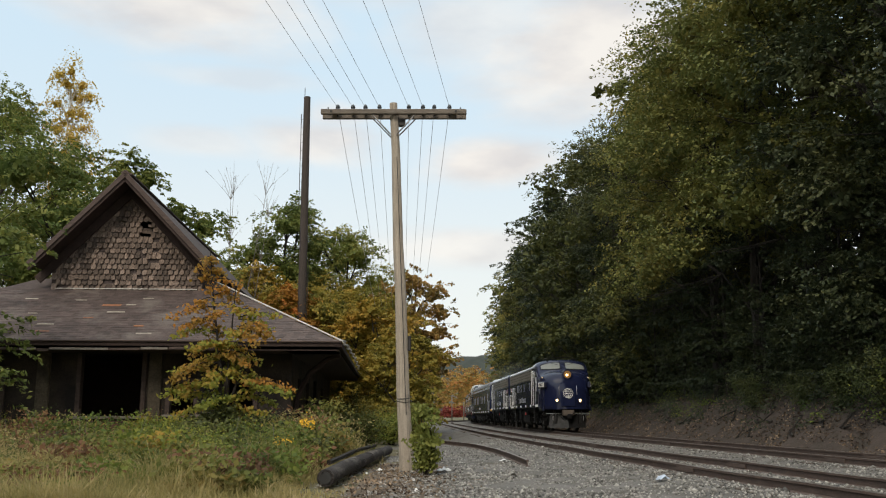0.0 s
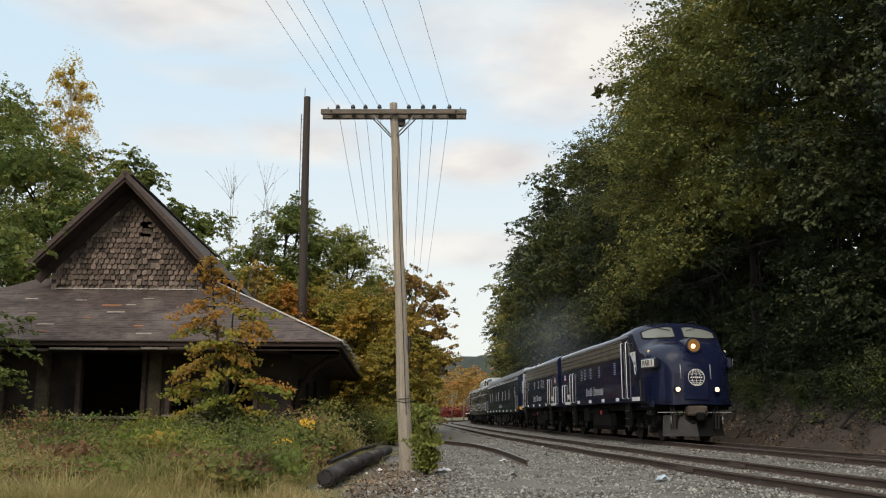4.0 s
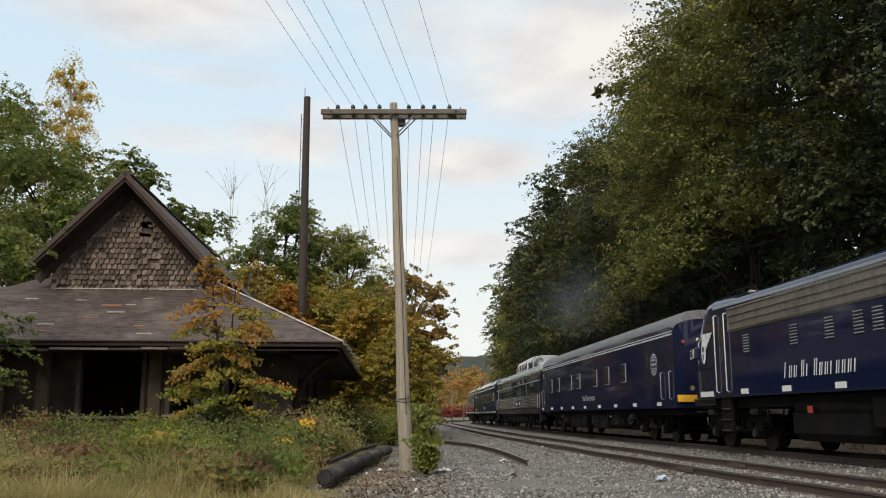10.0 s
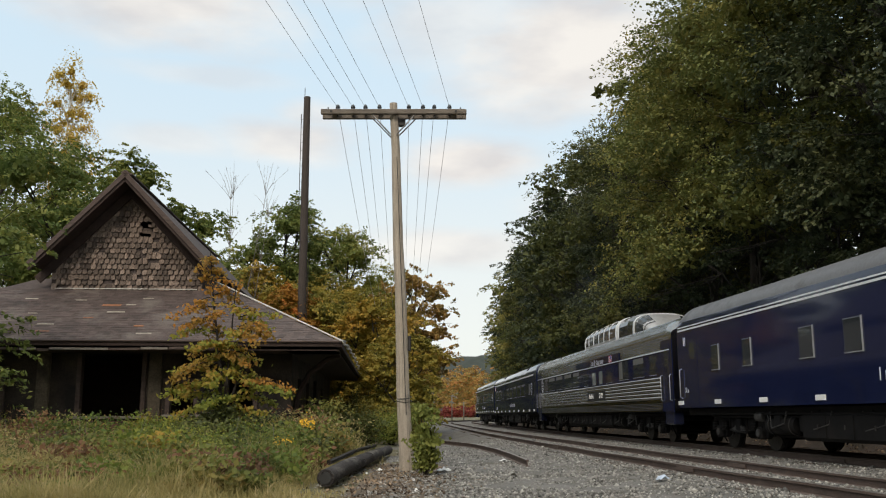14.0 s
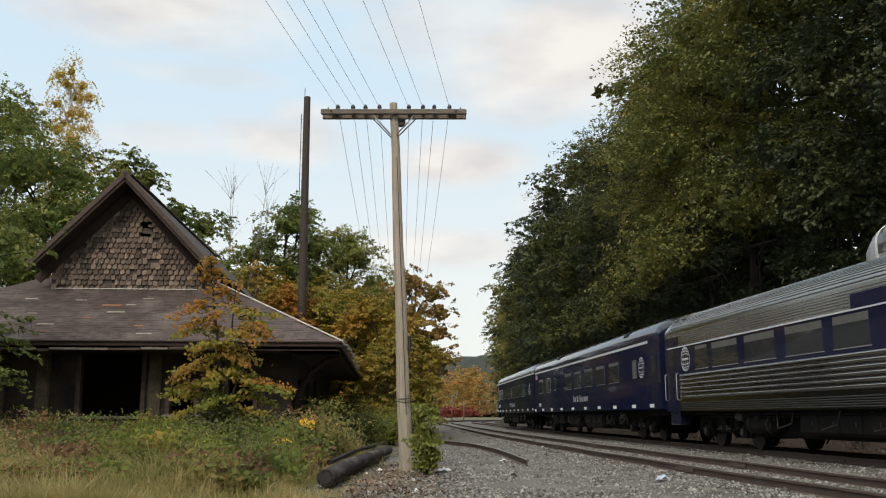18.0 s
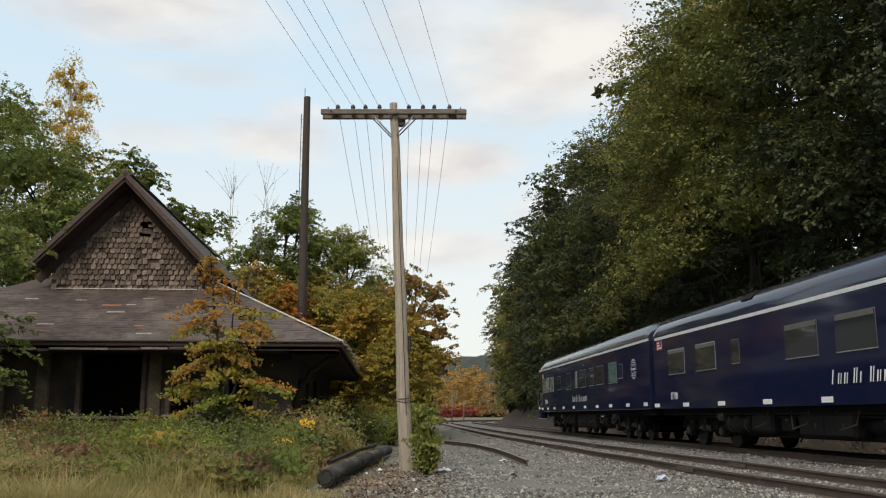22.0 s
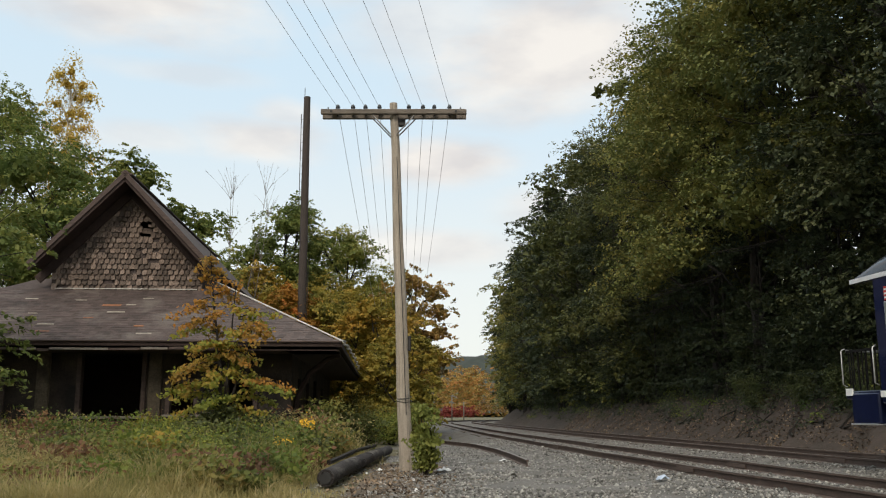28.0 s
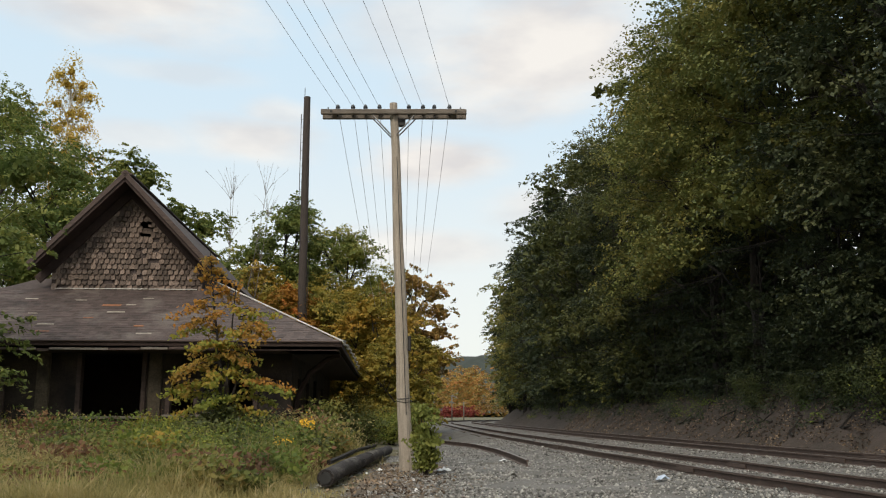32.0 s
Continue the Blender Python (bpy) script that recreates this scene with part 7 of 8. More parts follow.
    cyl(bm, (X(1.2), 0, 3.3), (X(0.42), 0, 3.28), 0.3, 0.27, 28)
    cyl(bm, (X(0.42), 0, 3.28), (X(0.37), 0, 3.28), 0.285, 0.27, 28)
    hl = part("headlight", bm, M_NAVYDULL, body, smooth=False)
    bm = bmesh.new()
    cyl(bm, (X(0.4), 0, 3.28), (X(0.362), 0, 3.28), 0.225, 0.215, 28)
    part("reflector", bm, M_AMBER, hl, "amber reflector bowl")
    bm = bmesh.new()
    cyl(bm, (X(0.37), -0.03, 3.25), (X(0.345), -0.03, 3.25), 0.075, n=16)
    part("lens", bm, M_HEADLIGHT, hl)
    em = globe_emblem(body, 0, 0, 0.29, -1, 0.0)
    em.matrix_basis = pose(X(0.285), 0, 2.18, -5, 0, 90)
    for dy in (-0.52, 0.52):
        cyl_part("nose_grab", M_SILVER, body, (X(0.31), dy, 2.12), (X(0.36), dy, 2.62), 0.02, n=6)
    box_part("nose_door", M_NAVY, body, X(0.36), 0, 2.12, 0.1, 0.86, 1.42, 0.03, turn=Matrix.Rotation(radians(-5), 4, "Y"))
    box_part("coupler_housing", M_HOUSING, root, X(0.42), 0, 1.05, 0.36, 0.72, 0.34, 0.06)
    part("mu_cable", tube_mesh("mu_cable", [(X(0.3), 0.35, 1.15), (X(0.12), 0.1, 0.75), (X(0.15), -0.25, 0.62), (X(0.3), -0.45, 0.8)], [0.025] * 4, 6, M_BLACK), None, root)
    for dy in (-0.9, 0.9):
        cyl_part("pilot_grab", M_SILVER, root, (X(0.42), dy, 0.62), (X(0.42), dy, 0.86), 0.018, n=6)
    # pilot plough
    bm = bmesh.new()
    V = [(X(1.0), -1.0, 0.9), (X(0.62), 0, 0.95), (X(1.0), 1.0, 0.9), (X(0.8), -1.1, 0.2), (X(0.3), 0, 0.2), (X(0.8), 1.1, 0.2)]
    vs = [bm.verts.new(q) for q in V]
    bm.faces.new((vs[0], vs[3], vs[4], vs[1]))
    bm.faces.new((vs[1], vs[4], vs[5], vs[2]))
    bmesh.ops.solidify(bm, geom=bm.faces[:], thickness=0.06)
    part("plough", bm, M_PLOUGH, root, "scuffed grey steel snowplough")
    box_part("end_door", M_NAVYDULL, body, X(16.22), 0, 2.6, 0.05, 0.75, 2.2, 0.02)
    box_part("diaphragm", M_BLACK, root, X(16.36), 0, 2.5, 0.34, 1.1, 2.5, 0.06)
    box_part("underframe", M_BLACK, root, X(8.6), 0, 1.22, 15.2, 2.7, 0.26, 0.02)
    tank = box_part("fuel_tank", M_BLACK, root, X(8.6), 0, 0.72, 3.6, 2.7, 0.8, 0.18)
    coupler(root, X(0.62), 1)
    coupler(root, X(16.05), -1)
    truck(root, X(3.2), 2, 2.74)
    truck(root, X(13.4), 2, 2.74)
    return root


def window(parent, x, z, sx, sz, s, w, glass, frame_mat=None, curtain=0.0, sill=True):
    fr = side_box("window", frame_mat or M_FRAME, parent, x, z, sx + 0.05, sz + 0.05, s, w, 0.006, 0.02, 0.006)
    side_box("pane", glass, fr, x, z, sx, sz, s, w, 0.014, 0.02)
    side_box("sill_strip", M_SILVER, fr, x, z - sz / 2 - 0.015, sx + 0.05, 0.02, s, w, 0.022, 0.03)
    if not sill:
        side_box("jamb_strip", M_SILVER, fr, x + sx / 2 + 0.02, z, 0.025, sz + 0.06, s, w, 0.026, 0.03)
    if curtain:
        side_box("curtain", M_CURTAIN, fr, x, z + sz / 2 - curtain / 2, sx - 0.03, curtain, s, w, 0.018, 0.01)
    return fr


def coach_shell(root, L0, L1, W, zb, ze, zt, mats, roof_from, label, tail=False):
    rows = [(L0, W, zb, ze, zt - 0.02), (L0 + 0.35, W, zb, ze, zt), ((L0 + L1) / 2, W, zb, ze, zt), (L1 - 0.35, W, zb, ze, zt), (L1, W, zb, ze, zt - 0.02)]
    if not tail:
        rows = [(L0, W, zb, ze, zt - 0.34), (L0 + 0.12, W, zb, ze, zt - 0.15)] + [(L0 + 0.5, W, zb, ze, zt)] + rows[2:3] + [(L1 - 0.5, W, zb, ze, zt), (L1 - 0.12, W, zb, ze, zt - 0.15), (L1, W, zb, ze, zt - 0.34)]
    sh = Shell(rows, 9, 0.72)
    return sh, part("body", sh.mesh("body", mats, roof_from), None, root, label)


def coach_common(root, body, X, u0, u1, W, axles=2, base=2.6, t0=3.6, t1=3.6, boxes=()):
    box_part("underframe", M_BLACK, root, X((u0 + u1) / 2), 0, 1.0, u1 - u0 - 0.4, 2.6, 0.2, 0.02)
    # oversized dark block added so the space under the car stays dark
    box_part("center_sill", M_BLACK, root, X((u0 + u1) / 2), 0, 0.66, u1 - u0 - 2 * t0 - 3.4, 1.9, 0.62, 0.05)
    truck(root, X(u0 + t0), axles, base)
    truck(root, X(u1 - t1), axles, base)
    coupler(root, X(u0) - 0.1, 1)
    coupler(root, X(u1) + 0.1, -1)
    for u, ln, dz in boxes:
        for s in (-1, 1):
            eb = box_part("equipment_box", M_BLACK, root, X(u), s * 1.05, 0.95 - dz / 2, ln, 0.6, dz, 0.06)
            n = max(1, int(ln / 0.9))
            for k in range(n):
                xk = X(u) - ln / 2 + (k + 0.5) * ln / n
                box_part("box_door", M_BLACK, eb, xk, s * 1.355, 0.95 - dz / 2, ln / n - 0.1, 0.03, dz - 0.12, 0.012)
                box_part("latch", M_WHEEL, eb, xk + 0.2, s * 1.375, 0.95 - dz / 2, 0.05, 0.03, 0.1, 0.006)
    for u, s, d in ((u0, 1, 1), (u1, 1, -1)):
        box_part("diaphragm", M_BLACK, root, X(u) + d * 0.12, 0, 2.3, 0.3, 1.15, 2.3, 0.06)
    for s in (-1, 1):
        cyl_part("air_reservoir", M_BLACK, root, (X((u0 + u1) / 2 + 1.5), s * 0.9, 0.72), (X((u0 + u1) / 2 - 0.8), s * 0.9, 0.72), 0.24, n=12)
        for zp, yp, r in ((0.86, 1.22, 0.035), (0.93, 1.32, 0.025)):
            cyl_part("train_pipe", M_BLACK, root, (X(u1 - 2.0), s * yp, zp), (X(u0 + 2.0), s * yp, zp), r, n=6)
        for u, ln, r in ((u0 + 7.2, 1.2, 0.2), (u1 - 7.0, 1.5, 0.23), (u0 + 9.4, 0.7, 0.15)):
            tank = cyl_part("air_tank", M_BLACK, root, (X(u), s * 1.12, 0.66), (X(u + ln), s * 1.12, 0.66), r, n=14)
            for e in (0.2, ln - 0.2):
                cyl_part("tank_band", M_WHEEL, tank, (X(u + e - 0.02), s * 1.12, 0.66), (X(u + e + 0.02), s * 1.12, 0.66), r + 0.015, n=14)
        for u in (u0 + 5.6, u1 - 5.4):
            cyl_part("brake_cylinder", M_GEARMETAL, root, (X(u), s * 1.26, 0.86), (X(u + 0.45), s * 1.26, 0.86), 0.12, n=12)
            cyl_part("hose", M_LETTER, root, (X(u - 0.2), s * 1.3, 0.95), (X(u - 0.35), s * 1.3, 0.55), 0.02, n=6)
        side_box("stencil_plate", M_BOARD, root, X((u0 + u1) / 2 - 3.2), 0.86, 0.3, 0.05, s, 1.34)
        for u in (u0 + 6, u1 - 6.2):
            box_part("valve_box", M_BLACK, root, X(u), s * 1.2, 0.72, 0.4, 0.3, 0.4, 0.05)
        for u in np.arange(u0 + 6, u1 - 6, 2.1):
            vb = box_part("gear_case", M_BLACK, root, X(u + 0.7), s * 1.08, 0.7, 0.55 + 0.3 * math.sin(u * 7), 0.34, 0.34 + 0.12 * math.sin(u * 3), 0.04)
            box_part("case_lid", M_GEARMETAL, vb, X(u + 0.7), s * 1.26, 0.78, 0.16, 0.02, 0.05, 0.004)
            part("brake_pipe", tube_mesh("brake_pipe", [(X(u - 0.6), s * 1.34, 0.98), (X(u - 0.5), s * 1.36, 0.7), (X(u + 0.2), s * 1.36, 0.58), (X(u + 0.35), s * 1.3, 0.98)], [0.018] * 4, 6, M_GEARMETAL), None, root)
            cyl_part("hanger_pipe", M_BLACK, root, (X(u), s * 1.3, 1.0), (X(u) + 0.1, s * 1.3, 0.62), 0.03, n=6)


def blocks(body, X, us, z, W, ln=0.42):
    for u in us:
        for s in (-1, 1):
            side_box("sill_block", M_WHITE, body, X(u), z, ln, 0.12, s, W)


def baggage_car():
    u0, u1 = 33.95, 58.65
    c = (33.32 + 58.95) / 2
    root = thing("baggage_car", label="glossy navy baggage car with grey roof and silver stripes", category="rail car")

    def X(u):
        return c - u
    W = 1.52
    sh, body = coach_shell(root, X(u1), X(u0), W, 1.12, 3.48, 4.3, [M_NAVY, M_ROOFGREY], 3, "navy sides under a dusty grey roof")
    for s in (-1, 1):
        for z, h in ((3.48, 0.05), (3.57, 0.035)):
            side_box("stripe", M_STRIPE, body, X(46.3), z - 0.02, 24.5, h, s, W - (0.0 if z == 3.48 else 0.008), 0.012, 0.03)
        for u, sx in ((55.65, 0.5), (53.55, 0.5), (50.4, 0.62), (48.45, 0.66), (45.0, 0.7), (42.85, 0.74), (40.2, 0.7)):
            window(body, X(u), 2.49, sx, 0.66, s, W, M_GLASS, sill=False)
        for u in (36.9, 57.4):
            d = side_box("side_door", M_NAVYDULL, body, X(u), 2.2, 0.8, 2.05, s, W, 0.004, 0.02)
            side_box("door_window", M_GLASS, d, X(u), 2.8, 0.4, 0.5, s, W, 0.01, 0.02)
        for u in (35.2, 34.3, 58.35):
            grab(body, X(u), 1.4, 2.3, s, W)
        globe_emblem(body, X(36.1), 2.6, 0.37, s, W)
        word_bars("painted_letter", body, X(46.4), 1.67, 2.5, 0.25, s, W, (3, 9), M_WHITE, 0.02)
        word_bars("painted_letter", body, X(57.9), 1.64, 0.4, 0.16, s, W, (2,), M_WHITE, 0.0)
        word_bars("painted_letter", body, X(58.0), 3.1, 0.3, 0.25, s, W, (1,), M_WHITE, 0.0)
    blocks(body, X, (35.66, 38.69, 41.52, 44.3, 47.18, 49.93, 52.73, 55.6, 58.5), 1.27, W)
    coach_common(root, body, X, u0, u1, W, 2, 2.6, 3.6, 3.6, ((45.0, 2.6, 0.6), (49.5, 3.4, 0.62), (42.3, 1.3, 0.5)))
    box_part("end_step", M_YELLOW, root, X(33.95) + 0.05, -1.15, 1.42, 0.1, 0.6, 0.22, 0.01, "yellow painted end step")
    for s in (-1, 1):
        box_part("marker_lamp", M_RED, body, X(33.95) + 0.04, s * 1.2, 3.2, 0.06, 0.09, 0.1, 0.02, "red end marker lamp")
    for u in (37.5, 55.6):
        part("roof_hook", tube_mesh("roof_hook", [(X(u), -0.9, 4.0), (X(u) + 0.1, -0.95, 4.12), (X(u) + 0.3, -0.95, 4.1)], [0.02] * 3, 5, M_BLACK), None, body)
    return root


def dome_car():
    u0, u1 = 59.3, 85.55
    c = (58.95 + 85.9) / 2
    root = thing("dome_car", label="fluted stainless-steel dome car with navy window band", category="rail car")

    def X(u):
        return c - u
    W = 1.52
    sh, body = coach_shell(root, X(u1), X(u0), W, 1.02, 3.42, 4.1, [M_STEEL, M_STEEL], 3, "fluted stainless steel body")
    # the two vestibule ends and the window band are navy; flutes above and below
    for s in (-1, 1):
        side_box("window_band", M_NAVY, body, X(72.4), 2.56, 25.6, 0.84, s, W, 0.012, 0.03, label="navy window band")
        side_box("name_panel", M_NAVY, body, X(70.0), 3.15, 8.2, 0.3, s, W, 0.03, 0.03, label="navy name panel under the dome")
        for u in (59.85, 84.95):
            side_box("vestibule_side", M_NAVY, body, X(u), 2.16, 1.15, 2.3, s, W, 0.014, 0.03)
            d = side_box("vestibule_door", M_NAVYDULL, body, X(u), 2.25, 0.75, 1.9, s, W, 0.02, 0.03)
            side_box("door_window", M_GLASS, d, X(u), 2.75, 0.44, 0.62, s, W, 0.026, 0.03)
            box_part("step_well", M_NAVYDULL, root, X(u), s * 1.32, 0.88, 0.85, 0.34, 0.55, 0.03)
        for u in (59.4, 60.35, 84.4, 85.45):
            grab(body, X(u), 1.35, 2.2, s, W)
        for k in range(6):
            z = 1.46 + k * 0.126
            bm = bmesh.new()
            cyl(bm, (X(84.2), s * (W + 0.006), z), (X(60.6), s * (W + 0.006), z), 0.05, n=12)
            part("flute", bm, M_STEEL, body, smooth=True)
        for k in range(5):
            z = 1.07 + k * 0.05
            bm = bmesh.new()
            cyl(bm, (X(84.2), s * (W + 0.004), z), (X(60.6), s * (W + 0.004), z), 0.016, n=6)
            part("skirt_flute", bm, M_GEARMETAL, body, smooth=True)
        for k in range(7):
            z = 3.03 + k * 0.062
            for ua, ub in ((85.3, 74.2), (65.9, 59.5)) if z < 3.3 else ((85.3, 59.5),):
                bm = bmesh.new()
                cyl(bm, (X(ua), s * (W - 0.008), z), (X(ub), s * (W - 0.008), z), 0.02, n=6)
                part("letterboard_flute", bm, M_STEEL, body, smooth=True)
        side_box("trim_strip", M_STRIPE, body, X(72.4), 2.985, 25.8, 0.035, s, W, 0.03, 0.03)
        # corrugated roof
        for k in range(15):
            a = 1.06 + k * 0.052
            pts = [sh.point(X(u), a, s) for u in (85.0, 78, 72, 66, 59.9)]
            part("roof_flute", tube_mesh("roof_flute", pts, [0.017] * 5, 5, M_STEEL), None, body)
        for u, sx in ((82.4, 0.95), (80.7, 1.75), (78.5, 1.75), (76.2, 1.75), (74.2, 1.4)):
            window(body, X(u), 2.58, sx, 0.66, s, W, M_GLASS, curtain=0.17 if u != 82.4 else 0.1)
        for u, sx, g in ((71.95, 0.85, M_GLASS), (70.35, 0.62, M_GLASSPALE), (69.1, 0.62, M_GLASSPALE), (67.65, 1.0, M_GLASS)):
            window(body, X(u), 2.48, sx, 0.52, s, W, g)
        window(body, X(65.3), 2.6, 1.45, 0.72, s, W, M_GLASS)
        side_box("curtain", M_CURTAIN, body, X(65.7), 2.6, 0.5, 0.66, s, W, 0.02, 0.01)
        window(body, X(63.2), 2.58, 1.4, 0.66, s, W, M_GLASS, curtain=0.2)
        window(body, X(61.4), 2.58, 0.8, 0.66, s, W, M_GLASS)
        globe_emblem(body, X(83.68), 2.58, 0.37, s, W + 0.012)
        word_bars("painted_letter", body, X(69.6), 3.14, 2.4, 0.24, s, W + 0.03, (3, 2, 8), M_WHITE, 0.15)
        flag(body, X(67.28), 3.15, s, W + 0.03, 0.42, 0.27)
        nb = side_box("name_board", M_LETTER, body, X(69.9), 1.71, 3.3, 0.34, s, W, 0.06, 0.05, label="black board with the car's painted name")
        lettering("name", "BlueBird", 0.2, M_WHITE, nb, sidewall_text(s, X(70.75) if s < 0 else X(69.0), 1.71, W + 0.06), squeeze=0.9)
        lettering("number", "ST102", 0.22, M_WHITE, nb, sidewall_text(s, X(68.95) if s < 0 else X(70.9), 1.71, W + 0.06), squeeze=0.85)
        for u in (84.75, 84.0):
            sh.patch("roof_vent", M_STEEL, body, (X(u + 0.14), X(u - 0.14), 1.3, 1.6), s, 0.05, 2, 2)
    # the dome: curved glass between ribs
    du0, du1 = 64.05, 74.6
    rows = [(X(du1), 0.75, 3.7, 3.95, 4.12), (X(du1 - 0.25), 0.98, 3.7, 4.15, 4.4), (X(du1 - 0.7), 1.12, 3.7, 4.25, 4.68), (X(du1 - 1.3), 1.18, 3.7, 4.28, 4.85), (X(69.0), 1.2, 3.7, 4.28, 4.9),
            (X(du0 + 1.7), 1.18, 3.7, 4.28, 4.86), (X(du0 + 0.8), 1.1, 3.7, 4.22, 4.72), (X(du0 + 0.3), 0.95, 3.7, 4.1, 4.45), (X(du0), 0.72, 3.7, 3.9, 4.12)]
    ds = Shell(rows, 9, 0.75)
    dome = part("dome", ds.mesh("dome", [M_SILVER]), None, root, "silver dome with curved panes")
    for s in (-1, 1):
        for k in range(6):
            ua = 73.6 - k * 1.0
            ds.patch("dome_pane", M_GLASSDOME, dome, (X(ua), X(ua - 0.92), 0.62, 1.62), s, 0.014, 4, 6)
            ds.patch("dome_rib", M_STRIPE, dome, (X(ua + 0.085), X(ua + 0.015), 0.5, 1.75), s, 0.03, 2, 7)
        ds.patch("dome_pane", M_GLASS, dome, (X(67.05), X(65.12), 0.5, 1.5), s, 0.014, 6, 7, "dark curved end pane")
        ds.patch("dome_pane", M_GLASS, dome, (X(64.98), X(64.3), 0.6, 1.7), s, 0.014, 4, 6, "dark front pane")
        for ua in (67.5, 67.2, 65.05):
            ds.patch("dome_rib", M_STRIPE, dome, (X(ua + 0.07), X(ua - 0.07), 0.3, 2.0), s, 0.04, 2, 8)
    coach_common(root, body, X, u0, u1, W, 2, 2.6, 3.8, 3.8, ((72.5, 9.0, 0.5),))
    return root


def lounge_car():
    u0, u1 = 86.2, 112.4
    c = (85.9 + 112.7) / 2
    root = thing("lounge_car", label="glossy navy lounge car with a white roofline stripe", category="rail car")

    def X(u):
        return c - u
    W = 1.52
    sh, body = coach_shell(root, X(u1), X(u0), W, 1.1, 3.45, 4.22, [M_NAVY, M_ROOFGLOSS], 5, "navy sides and grey roof")
    for s in (-1, 1):
        side_box("stripe", M_STRIPE, body, X(99.9), 3.41, 24.6, 0.09, s, W, 0.012, 0.03)
        for u, sx, g in ((89.4, 0.5, M_CURTAIN), (92.5, 1.55, M_GLASS), (94.84, 1.5, M_GLASS), (97.24, 1.48, M_GLASS), (99.6, 1.5, M_GLASS), (101.9, 1.5, M_GLASS), (105.55, 0.45, M_GLASS), (107.72, 1.5, M_GLASS), (110.18, 1.45, M_GLASS)):
            window(body, X(u), 2.56, sx, 0.74 if sx > 1 else 0.6, s, W, g, M_SILVER if u > 107 else None, 0.1 if sx > 1.2 else 0)
        for u in (87.0,):
            d = side_box("side_door", M_NAVYDULL, body, X(u), 2.1, 0.8, 2.0, s, W, 0.005, 0.02)
            side_box("door_window", M_GLASS, d, X(u), 2.62, 0.42, 0.6, s, W, 0.012, 0.02)
            for du in (-0.5, 0.5):
                grab(body, X(u + du), 1.3, 1.95, s, W, 0.012, M_NAVYDULL)
        globe_emblem(body, X(88.45), 2.57, 0.37, s, W)
        word_bars("painted_letter", body, X(99.0), 1.68, 3.4, 0.3, s, W, (3, 2, 8), M_WHITE)
        flag(body, X(111.75), 3.18, s, W, 0.5, 0.3)
        lettering("number", "ST 101", 0.22, M_WHITE, body, sidewall_text(s, X(110.47), 1.49, W), squeeze=0.75)
        for u in (104.9, 90.8):
            sh.patch("roof_hatch", M_BLACK, body, (X(u + 0.3), X(u - 0.3), 1.25, 1.5), s, 0.03, 2, 2)
    blocks(body, X, (87.3, 89.63, 92.5, 95.22, 98.0, 100.9, 103.8, 106.68, 109.46, 112.2), 1.22, W, 0.46)
    coach_common(root, body, X, u0, u1, W, 2, 2.6, 3.6, 3.6, ((97.0, 3.2, 0.6), (101.4, 2.4, 0.55), (104.6, 1.2, 0.5)))
    box_part("end_step", M_YELLOW, root, X(112.45), -1.3, 1.55, 0.24, 0.3, 0.3, 0.02, "yellow painted end step")
    part("roof_hook", tube_mesh("roof_hook", [(X(88.9), -0.75, 4.12), (X(88.8), -0.8, 4.26), (X(88.4), -0.8, 4.26), (X(88.3), -0.75, 4.14)], [0.022] * 4, 5, M_BLACK), None, body)
    return root


